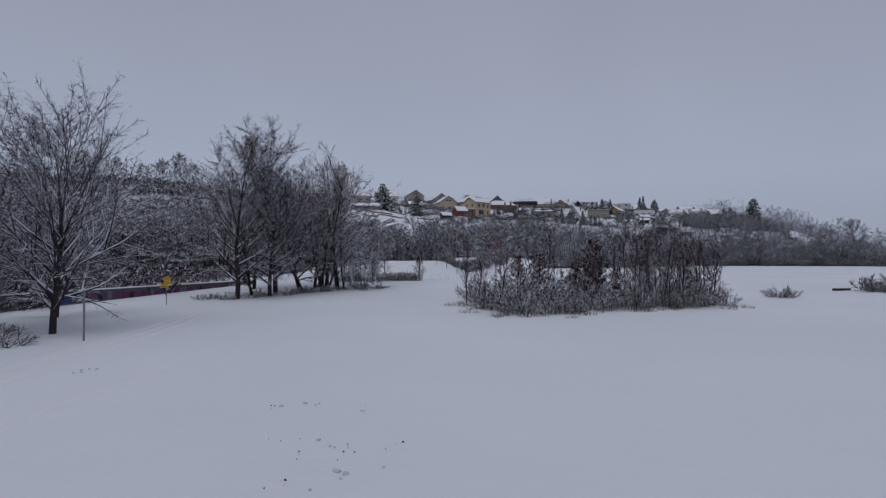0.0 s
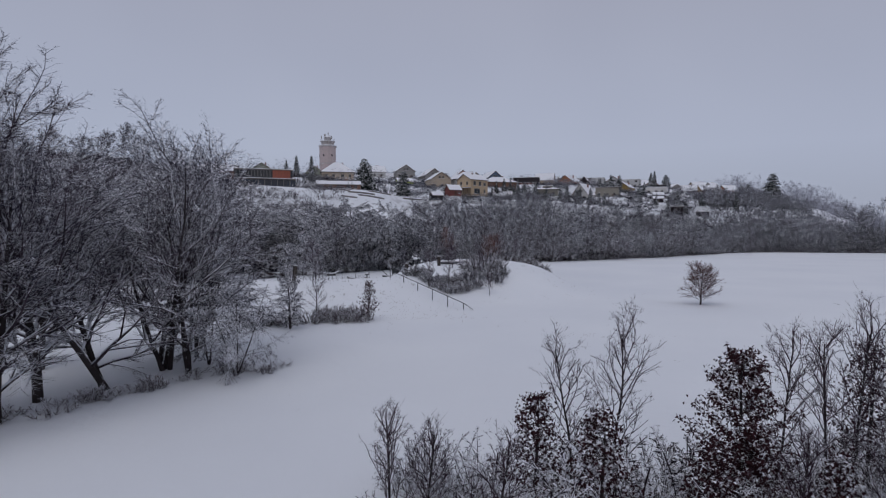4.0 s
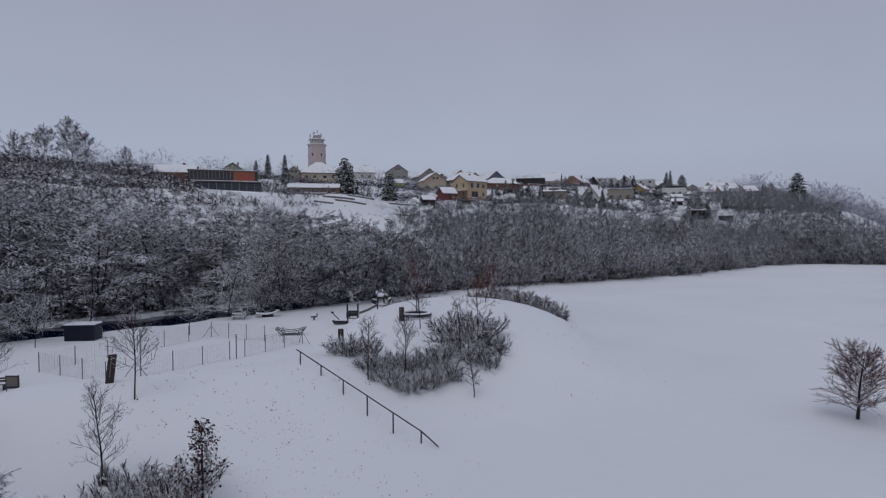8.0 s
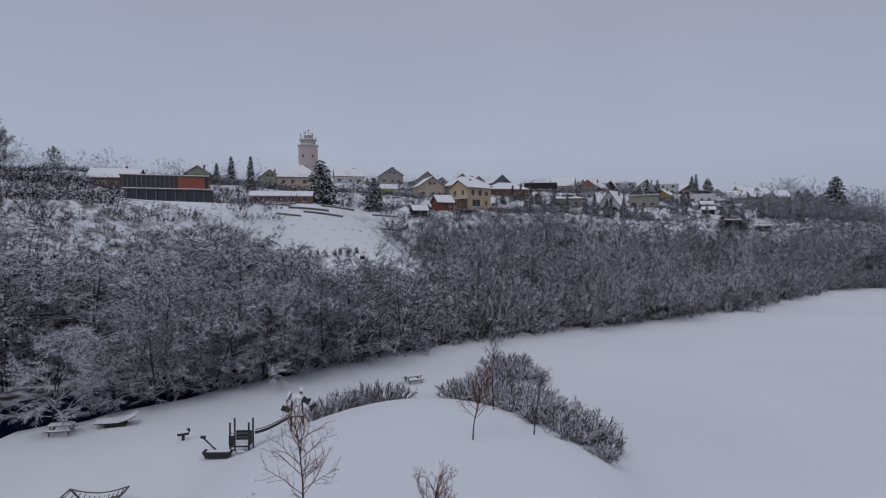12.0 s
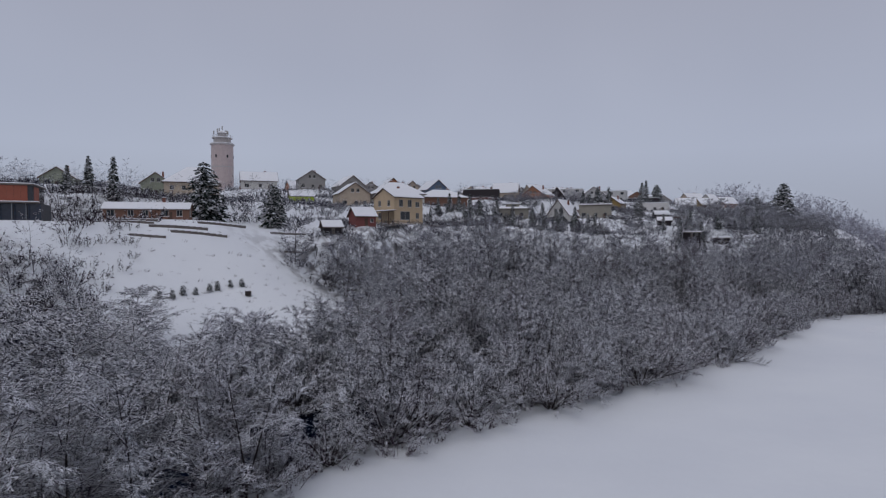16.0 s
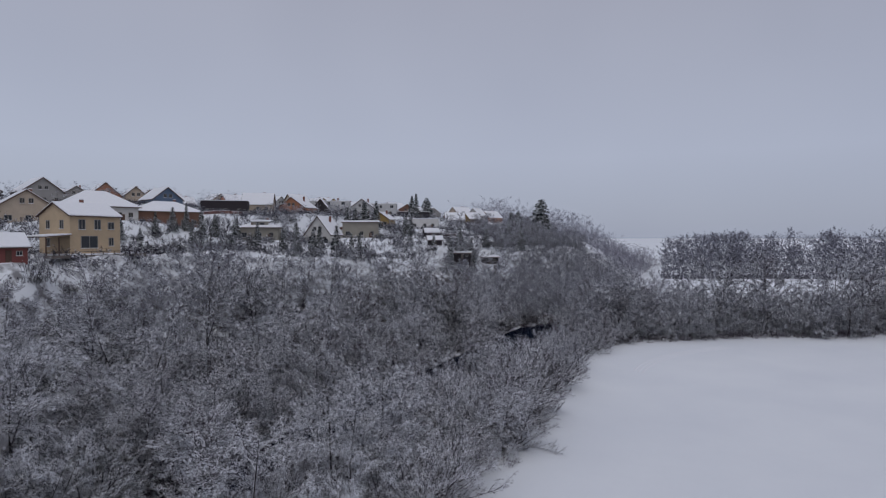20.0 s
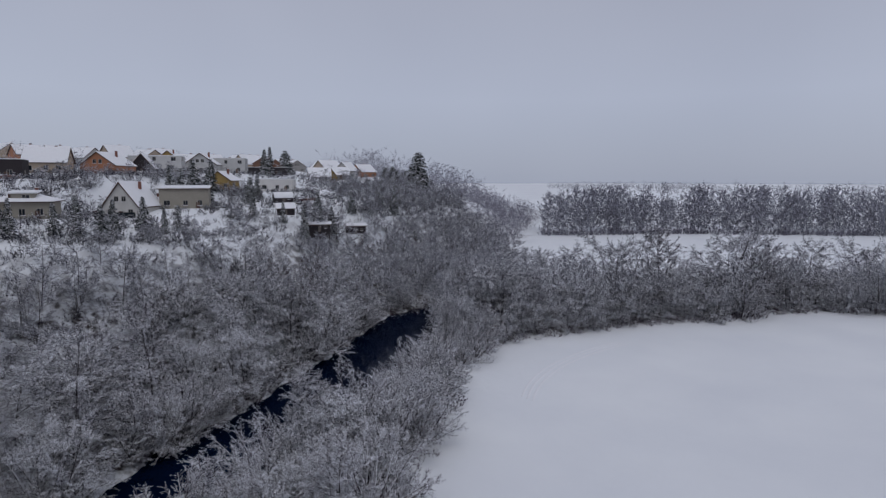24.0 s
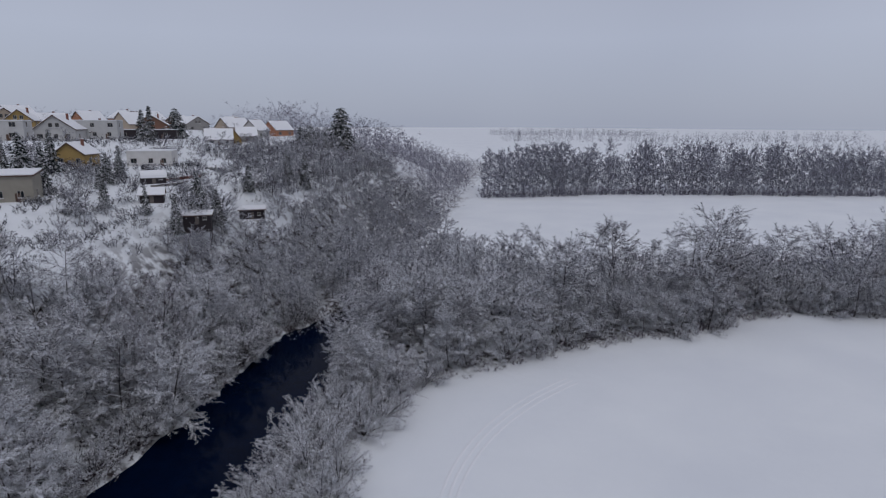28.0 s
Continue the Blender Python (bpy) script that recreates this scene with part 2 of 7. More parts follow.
def part(name, bm, mat, parent=None, label=""):
    """Links a bmesh (or a ready mesh) as one object under a thing or a part."""
    if isinstance(bm, bpy.types.Mesh):
        me = bm
    else:
        me = bpy.data.meshes.new(name)
        bm.to_mesh(me)
        bm.free()
        me.materials.append(mat)
    ob = new(name, me)
    ob.parent = parent
    if label:
        ob["label"] = label
    return ob


def thing(name, x, y, z, turn=0.0, label="", category="", group="", kind="", scale=1.0):
    ob = new(name)
    ob.empty_display_size = 0.2
    ob.matrix_world = pose(x, y, z, 0, 0, turn) @ Matrix.Scale(scale, 4)
    return tagged(ob, label, category, group, kind)


def box(cx, cy, cz, sx, sy, sz, bevel=0.0, m=None, bm=None):
    bm = bm or bmesh.new()
    mat = Matrix.Translation((cx, cy, cz)) @ (m or Matrix()) @ Matrix.Diagonal((sx, sy, sz, 1))
    made = bmesh.ops.create_cube(bm, size=1, matrix=mat)
    if bevel:
        edges = list({e for v in made["verts"] for e in v.link_edges})
        bmesh.ops.bevel(bm, geom=edges, offset=bevel, segments=1, affect="EDGES")
    return bm


def tube(a, b, r0, r1=None, sides=8, bm=None):
    bm = bm or bmesh.new()
    a, b = Vector(a), Vector(b)
    turn = (b - a).to_track_quat("Z", "Y").to_matrix().to_4x4()
    bmesh.ops.create_cone(bm, cap_ends=True, segments=sides, radius1=r0, radius2=r0 if r1 is None else r1,
                          depth=(b - a).length, matrix=Matrix.Translation((a + b) / 2) @ turn)
    return bm


def prism(points, y0, y1, bm=None):
    """A profile in x and z drawn out along y."""
    bm = bm or bmesh.new()
    front = [bm.verts.new((x, y0, z)) for x, z in points]
    back = [bm.verts.new((x, y1, z)) for x, z in points]
    bm.faces.new(front)
    bm.faces.new(back[::-1])
    for i in range(len(points)):
        j = (i + 1) % len(points)
        bm.faces.new((front[j], front[i], back[i], back[j]))
    bmesh.ops.recalc_face_normals(bm, faces=bm.faces)
    return bm


# ---- the lie of the land ----
RIVER = [(-420, -75), (-260, 6), (-140, 80), (-75, 119), (-47, 139), (-36, 150), (-21, 168), (1, 197), (25, 221), (55, 249), (68, 262),
         (87, 272), (112, 291), (139, 313), (152, 317), (176, 309), (215, 297), (260, 278), (330, 240), (420, 200), (700, 120)]
FOOT = [(-420, -58), (-265, 18), (-146, 92), (-80, 130), (-54, 148), (-43, 160), (-28, 178), (-5, 207), (18, 230), (49, 259), (62, 271),
        (80, 283), (105, 302), (135, 326), (249, 396), (376, 503), (620, 720), (1000, 1060), (3500, 3300)]
EDGE = [(-120, 60), (-60, 113), (-40, 130), (-29, 142), (-20, 152), (-15, 161), (-5, 171), (3, 181), (10, 187), (32, 202), (52, 214), (72, 227), (84, 238),
        (108, 259), (120, 271), (131, 277), (142, 279), (162, 274), (175, 272), (192, 262), (223, 253), (238, 237), (290, 205), (380, 165), (700, 60)]
PROFILE = [(0, -0.6), (4, 0.6), (12, 2.4), (24, 6.0), (36, 11.5), (44, 18), (52, 23.5), (62, 25), (72, 27.6), (90, 31), (130, 36), (170, 38.5), (230, 40.5),
           (400, 42), (900, 46), (4000, 60)]
PADS = []


def smooth_step(a, b, v):
    k = np.clip((v - a) / (b - a), 0, 1)
    return k * k * (3 - 2 * k)


def from_line(line, x, y):
    """Distance from a line, and the side on which a point lies (left: 1)."""
    best = np.full(x.shape, 1e9)
    side = np.ones(x.shape)
    for (ax, ay), (bx, by) in zip(line, line[1:]):
        dx, dy = bx - ax, by - ay
        k = np.clip(((x - ax) * dx + (y - ay) * dy) / (dx * dx + dy * dy), 0, 1)
        d = np.hypot(x - ax - k * dx, y - ay - k * dy)
        closer = d < best
        best = np.where(closer, d, best)
        side = np.where(closer, np.where(dx * (y - ay) - dy * (x - ax) > 0, 1, -1), side)
    return best, side


def land(x, y):
    """Height of the ground at arrays of x and y."""
    x, y = np.asarray(x, dtype=float), np.asarray(y, dtype=float)
    d, side = from_line(FOOT, x, y)
    steep = 1 + 0.7 * smooth_step(350, 430, x + y)
    hill = np.interp(d * steep, *zip(*PROFILE)) * (1 - 0.72 * smooth_step(720, 1000, x + y))
    rough = np.sin(x * 0.11 + 1.3 * np.sin(y * 0.07)) * np.sin(y * 0.093 + 0.8) * np.clip(d / 25, 0, 1) * 0.9
    z = np.where(side > 0, hill + rough, -0.6 * np.clip(1 - d / 6, 0, 1))
    # rise towards far fields beyond the second meadow
    z = z + np.where(side < 0, 16 * smooth_step(430, 1500, np.hypot(x, y - 150)), 0)
    # the start lies a little lower, and falls towards the flood wall
    z = z - (0.8 + 0.4 * smooth_step(8, 24, -x)) * (1 - smooth_step(30, 95, y)) * np.where(side < 0, 1, 0) * (1 - smooth_step(60, 160, np.abs(x)))
    q = ((x - 9) / 17) ** 2 + ((y - 131) / 30) ** 2
    arm = from_line([(-17, 101), (-10, 103), (-3, 107.5), (3, 120)], x, y)[0]
    z = z + np.maximum(3.6 * (1 - smooth_step(0.15, 1.0, q)), 3.0 * (1 - smooth_step(0.6, 10.8, arm)))
    z = z - np.where(side > 0, 5.8 * np.exp(-(((x - 79) / 27) ** 2 + ((y - 348) / 20) ** 2)), 0)
    broad = 1.0 + 0.3 * smooth_step(325, 350, x + y)
    z = z - 2.6 * (1 - smooth_step(5.0, 8.5, from_line(RIVER, x, y)[0] / broad + 0.6 * np.sin(0.55 * x + 0.31 * y) * np.sin(0.43 * y - 0.27 * x) + 0.4 * np.sin(0.9 * x)))
    for px, py, pz, pr in PADS:
        k = 1 - smooth_step(pr, pr * 2.2 + 4.0, np.hypot(x - px, y - py))
        z = z * (1 - k) + pz * k
    return z


def ground_at(x, y):
    return float(land(np.array([x]), np.array([y]))[0])


# ---- houses, listed first so that the land is levelled under them ----
# kind, x, y, z, turn, width, depth, eaves, ridge, wall colour, label
HOUSES = [
    ("gable", 17.4, 302.5, 24.7, 40, 10.5, 9.0, 7.3, 2.4, "ochre", "ochre yellow two-storey house with tall dark windows on the slope"),
    ("end", 1.5, 342.0, 31.0, 18, 10.5, 11.0, 4.6, 3.6, "cream", "cream house with a snowy gable roof and brown trim"),
    ("hip", 33.5, 352.0, 30.6, 14, 17.0, 11.0, 4.2, 3.0, "brown", "brown bungalow under a wide snow-covered hipped roof"),
    ("hip", 17.0, 345.0, 32.2, 20, 17.0, 12.0, 3.4, 4.2, "white", "white house with a large snowy hipped roof"),
    ("end", 33.2, 390.0, 37.6, 22, 10.0, 11.0, 3.0, 4.0, "blue", "house with a blue-grey gable and snowy roof"),
    ("end", 14.9, 401.0, 39.0, 16, 10.0, 10.0, 3.0, 4.4, "orange", "orange-fronted gabled house behind other roofs"),
    ("end", 24.1, 416.0, 39.5, 12, 9.0, 10.0, 3.0, 4.0, "cream", "cream gabled house with a steep snowy roof"),
    ("end", -3.4, 398.0, 38.6, 25, 12.0, 11.0, 4.0, 4.5, "grey", "grey gabled house high on the hillside"),
    ("flat", 53.4, 382.0, 35.4, -12, 15.0, 9.0, 4.6, 0.3, "darkbrown", "dark brown timber-clad box-shaped house"),
    ("gable", 67.2, 399.0, 37.0, -18, 11.0, 9.0, 3.2, 4.2, "cream", "low house with a steep roof deep in snow"),
    ("end", 83.5, 405.0, 35.4, -38, 11.0, 12.0, 4.2, 3.9, "orange", "bright orange gabled house with dark windows"),
    ("end", 95.5, 414.0, 37.8, -22, 8.0, 9.0, 1.2, 4.8, "darkbrown", "dark steep-roofed house with snow on its roof"),
    ("end", 81.0, 355.5, 25.8, -38, 8.6, 11.0, 3.0, 5.6, "white", "white steep-roofed cottage with a snowy roof to the ground"),
    ("hip", 58.5, 342.0, 27.0, -16, 11.0, 8.5, 3.4, 1.7, "greybeige", "grey-beige chalet with a dormer in its low snowy roof"),
    ("flat", 94.5, 358.5, 27.6, -20, 12.0, 8.0, 5.0, 0.6, "greybeige", "grey two-storey house with a shallow snow roof"),
    ("flat", 101.0, 420.0, 38.0, -22, 17.0, 9.0, 5.2, 0.3, "pale", "pale grey box-shaped modern house"),
    ("end", 115.0, 392.0, 31.8, -42, 8.0, 7.0, 3.2, 2.8, "brownyellow", "small brown and yellow hut with a snowy gable roof"),
    ("flat", 133.5, 391.0, 31.2, -30, 11.5, 8.0, 3.9, 0.3, "bright", "white modern house with a long flat roof and square windows"),
    ("end", 118.6, 427.0, 37.4, -27, 11.0, 11.0, 3.6, 4.0, "pale", "white gabled house with a tall glazed front"),
    ("flat", 130.0, 433.0, 37.8, -26, 14.0, 9.0, 5.6, 0.3, "pale", "white flat-roofed modern house"),
    ("end", 113.8, 458.0, 41.0, -22, 8.5, 9.0, 2.6, 3.4, "brownyellow", "yellow gabled house on the hilltop"),
    ("end", 159.4, 472.0, 38.9, -22, 13.0, 11.0, 3.0, 4.0, "brown", "brown house with a broad snowy roof"),
    ("flat", 148.5, 443.0, 37.3, -26, 20.0, 8.0, 3.0, 0.3, "darkbrown", "long low house with a snow-covered flat roof"),
    ("gable", 174.5, 443.0, 34.4, -22, 10.0, 8.0, 2.4, 3.8, "pale", "house with a steep roof white with snow"),
    ("end", 181.5, 446.0, 34.4, -22, 6.0, 8.0, 2.4, 3.8, "brownyellow", "narrow yellow gabled house"),
    ("gable", 190.0, 452.0, 35.4, -22, 8.0, 8.0, 2.4, 3.4, "grey", "grey house with two snowy gables"),
    ("gable", 8.2, 283.5, 23.8, 28, 5.4, 4.4, 2.6, 1.9, "red", "small red-brown garden house with a snowy roof"),
    ("gable", 1.4, 274.5, 21.8, 20, 4.2, 3.2, 1.8, 1.2, "darkbrown", "dark garden shed with a snow-laden roof"),
    ("gable", -84.0, 267.0, 29.2, 12, 13.0, 9.0, 3.2, 2.6, "brown", "low brown lodge with a snowy gable roof"),
    ("end", -84.0, 322.0, 36.0, 14, 9.0, 9.0, 2.8, 3.0, "greengrey", "grey-green gabled house on the hilltop"),
    ("hip", -50.0, 336.0, 32.4, 14, 16.0, 13.0, 6.0, 5.4, "cream", "cream inn with a tall snowy hipped roof"),
    ("gable", -37.5, 268.5, 25.0, 10, 17.0, 4.5, 2.4, 1.2, "brown", "long low shed with a thick snow roof beside the garden terraces"),
    ("gable", -16.5, 348.0, 32.6, 16, 8.0, 6.0, 2.6, 1.8, "lime", "lime green garden shed with a snowy roof"),
    ("end", -19.5, 394.0, 40.8, 16, 11.0, 10.0, 4.4, 3.6, "grey", "grey house with a snowy gable above the gardens"),
    ("hip", -141.0, 266.0, 31.0, 20, 26.0, 9.0, 4.4, 2.4, "ochre", "long yellow house with a snowy roof among tall trees"),
    ("end", -62.0, 338.0, 34.6, 14, 9.0, 9.0, 4.0, 3.4, "greengrey", "house with a snowy roof behind fir trees"),
    ("gable", -35.2, 366.0, 38.6, 15, 13.0, 9.0, 3.4, 3.4, "white", "white house with snowy roof above the gardens"),
    ("barrel", 127.0, 371.5, 28.0, -12, 5.6, 4.2, 1.5, 1.5, "darkbrown", "dark hut with a rounded snow-covered roof"),
    ("gable", 122.5, 358.5, 24.8, -22, 5.0, 4.0, 2.0, 1.2, "darkbrown", "small hut almost buried under snow"),
    ("flat", 129.8, 351.0, 20.0, -27, 6.0, 4.0, 1.9, 0.4, "darkbrown", "dark cabin on stilts with a flat snow roof"),
    ("flat", 150.5, 366.5, 17.2, -27, 6.6, 4.2, 2.4, 0.4, "darkbrown", "dark wooden cabin on the steep bank with a snow roof"),
    ("flat", 150.0, 398.0, 27.0, -22, 8.0, 4.0, 2.2, 0.3, "greengrey", "low garden cabin with a flat snow roof"),
]
random.seed(11)
SKYLINE = []
for i in range(44):
    sx = -150 + i * 8.6 + random.uniform(-4, 4)
    sy = 415 + 0.32 * abs(sx - 40) * (0.4 if sx > 40 else 0.5) + random.uniform(0, 85)
    SKYLINE.append(("gable" if i % 3 else "end", sx, sy, None, random.uniform(8, 40), random.uniform(9, 13), random.uniform(8, 10), random.uniform(2.8, 4.4),
                    random.uniform(3.2, 4.4), random.choice(("cream", "pale", "brown", "grey", "orange", "white")), "house with a snow-covered roof on the hilltop"))
for h in HOUSES:
    if "stilts" not in h[10]:
        PADS.append((h[1], h[2], h[3], max(h[5], h[6]) * (0.55 if h[5] > 8.5 else 0.45)))
PADS.append((-57.0, 252.0, 24.3, 11.0))

# ---- ground ----
def spread(lo, hi, fine_lo, fine_hi, step):
    mid_part = list(np.arange(fine_lo, fine_hi, step))
    left, right, s = [], [], step
    v = fine_lo
    while v > lo:
        s *= 1.22
        v -= s
        left.append(v)
    s, v = step, mid_part[-1]
    while v < hi:
        s *= 1.22
        v += s
        right.append(v)
    return np.array(left[::-1] + mid_part + right)


gx, gy = spread(-2600, 3600, -130, 260, 1.7), spread(-1500, 3800, -12, 420, 1.7)
GX, GY = np.meshgrid(gx, gy)
GZ = land(GX, GY)
nxg, nyg = len(gx), len(gy)
idx = np.arange(nxg * nyg).reshape(nyg, nxg)
a, b, c, d = idx[:-1, :-1].ravel(), idx[:-1, 1:].ravel(), idx[1:, 1:].ravel(), idx[1:, :-1].ravel()
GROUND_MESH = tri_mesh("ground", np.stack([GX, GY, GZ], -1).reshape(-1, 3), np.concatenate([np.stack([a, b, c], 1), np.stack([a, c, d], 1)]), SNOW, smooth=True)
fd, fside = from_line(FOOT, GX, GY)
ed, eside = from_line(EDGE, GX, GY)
# wooded ground, where litter and under-tree shade are put into the snow colour
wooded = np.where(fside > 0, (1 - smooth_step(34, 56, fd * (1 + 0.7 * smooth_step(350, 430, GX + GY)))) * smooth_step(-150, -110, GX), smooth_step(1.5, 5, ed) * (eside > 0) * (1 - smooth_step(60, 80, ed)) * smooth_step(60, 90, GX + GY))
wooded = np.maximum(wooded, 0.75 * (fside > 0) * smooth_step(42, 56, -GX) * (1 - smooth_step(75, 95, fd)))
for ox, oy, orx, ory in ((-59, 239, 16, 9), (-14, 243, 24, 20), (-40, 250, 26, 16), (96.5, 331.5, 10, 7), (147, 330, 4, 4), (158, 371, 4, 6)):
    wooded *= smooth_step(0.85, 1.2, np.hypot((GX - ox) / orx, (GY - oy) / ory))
litter_shade = GROUND_MESH.attributes.new("litter_shade", "FLOAT", "POINT")
litter_shade.data.foreach_set("value", wooded.ravel().astype(np.float32))
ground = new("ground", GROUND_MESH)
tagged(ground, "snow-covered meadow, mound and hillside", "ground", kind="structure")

# river water as one ribbon
rv, rf = [], []
for i, (x, y) in enumerate(RIVER):
    p, q = Vector(RIVER[max(0, i - 1)]), Vector(RIVER[min(len(RIVER) - 1, i + 1)])
    nrm = Vector((-(q - p).y, (q - p).x)).normalized()
    for s in (-10.0, -3, 3, 10.0):
        rv.append((x + nrm.x * s, y + nrm.y * s, -1.0))
    if i:
        for s in range(3):
            e = (i - 1) * 4 + s
            rf += [(e, e + 4, e + 5), (e, e + 5, e + 1)]
river = new("river", tri_mesh("river", rv, rf, WATER))
tagged(river, "dark still river between snowy wooded banks", "river", kind="structure")


# ---- plants ----
def unit(v):
    return v / np.maximum(np.linalg.norm(v, axis=-1, keepdims=True), 1e-9)


def frames(p0, p1, spin):
    w = unit(p1 - p0)
    ref = np.where(np.abs(w[:, 2:3]) > 0.95, np.array([[1.0, 0, 0]]), np.array([[0, 0, 1.0]]))
    u = unit(np.cross(w, ref))
    v = np.cross(w, u)
    c, s = np.cos(spin)[:, None], np.sin(spin)[:, None]
    return u * c + v * s, v * c - u * s


def rods(segs, sides, rng):
    """Tapered rods for rows of x0 y0 z0 x1 y1 z1 r0 r1."""
    segs = np.asarray(segs, dtype=float)
    p0, p1, r0, r1 = segs[:, :3], segs[:, 3:6], segs[:, 6:7], segs[:, 7:8]
    u, v = frames(p0, p1, rng.uniform(0, 6.28, len(segs)))
    rings = []
    for k in range(sides):
        t = 2 * math.pi * k / sides
        o = u * math.cos(t) + v * math.sin(t)
        rings += [p0 + o * r0, p1 + o * r1]
    verts = np.stack(rings, 1)
    n = sides * 2
    base = (np.arange(len(segs)) * n)[:, None]
    f = []
    for k in range(sides):
        j = (k + 1) % sides
        f += [[2 * k, 2 * j, 2 * j + 1], [2 * k, 2 * j + 1, 2 * k + 1]]
    tris = (base[:, :, None] + np.array(f)[None]).reshape(-1, 3)
    return verts.reshape(-1, 3), tris


def slivers(segs, rng, flat=None):
    """One slender triangle a twig; with flat, most lie level so that snow settles on them."""
    segs = np.asarray(segs, dtype=float)
    p0, p1, r0 = segs[:, :3], segs[:, 3:6], segs[:, 6:7]
    u, v = frames(p0, p1, rng.uniform(0, 6.28, len(segs)) if flat is None else rng.normal(0, flat, len(segs)))
    verts = np.stack([p0 - u * r0, p0 + u * r0, p1], 1).reshape(-1, 3)
    return verts, np.arange(len(segs) * 3).reshape(-1, 3)


def join(pieces):
    vs, fs, n = [], [], 0
    for v, f in pieces:
        vs.append(v)
        fs.append(f + n)
        n += len(v)
    return np.concatenate(vs), np.concatenate(fs)


def bend(rng, p, way, length, n, r0, r1, lift, wob):
    """A curved branch as a chain of n rods; lift turns it up."""
    out, way = [], unit(np.asarray(way, dtype=float))
    p = np.asarray(p, dtype=float)
    for i in range(n):
        way = unit(way + np.array([0, 0, lift]) / n + rng.normal(0, wob, 3))
        q = p + way * length / n
        out.append((*p, *q, r0 + (r1 - r0) * i / n, r0 + (r1 - r0) * (i + 1) / n))
        p = q
    return out


def along(chain, u):
    i = min(int(u * len(chain)), len(chain) - 1)
    k = u * len(chain) - i
    a, b = np.array(chain[i][:3]), np.array(chain[i][3:6])
    return a + (b - a) * k, unit(b - a), chain[i][6] + (chain[i][7] - chain[i][6]) * k


def spray_twigs(rng, axis, count, small, w, sag, h, cap=0.09):
    """Twigs to both sides of each branch, each with smaller ones, in a plane that droops at its rim."""
    up = np.array([[0, 0, 1.0]])

    def fan(p, e, n, share, width):
        k = np.repeat(np.arange(len(p)), n)
        d = e[k] - p[k]
        ln = np.linalg.norm(d, axis=1, keepdims=True)
        a = d / np.maximum(ln, 1e-6)
        u = rng.uniform(0.08, 1.02, (len(k), 1))
        side = unit(np.cross(a, up) + 1e-4) * rng.choice((-1.0, 1.0), (len(k), 1))
        angle = rng.uniform(0.35, 1.15, (len(k), 1))
        way = unit(a * np.cos(angle) + side * np.sin(angle) - up * sag * rng.uniform(0.0, 1.6, (len(k), 1)) + rng.normal(0, 0.17, (len(k), 3)))
        q = p[k] + d * u
        reach = np.clip(ln * share * (1.15 - 0.7 * u), 0.012 * h, cap * h) * rng.uniform(0.55, 1.3, (len(k), 1))
        return q, q + way * reach, width * rng.uniform(0.65, 1.3, (len(k), 1))

    p1, e1, w1 = fan(axis[:, :3], axis[:, 3:6], count, 0.5, w)
    # snow is caught by the outer and upper sprays; the sheltered ones inside stay bare, coloured darker for inner shade
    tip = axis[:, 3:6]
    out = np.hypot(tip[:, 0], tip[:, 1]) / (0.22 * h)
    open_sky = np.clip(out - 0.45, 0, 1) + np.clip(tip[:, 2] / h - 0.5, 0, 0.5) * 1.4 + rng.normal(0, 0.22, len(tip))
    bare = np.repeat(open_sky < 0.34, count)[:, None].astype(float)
    rows = [np.concatenate([p1, e1, w1, np.full_like(w1, 0.003), bare], 1)]
    if small:
        p2, e2, w2 = fan(p1, e1, small, 0.55, w * 0.75)
        rows.append(np.concatenate([p2, e2, w2, np.full_like(w2, 0.003), np.repeat(bare, small, axis=0)], 1))
    return np.concatenate(rows)


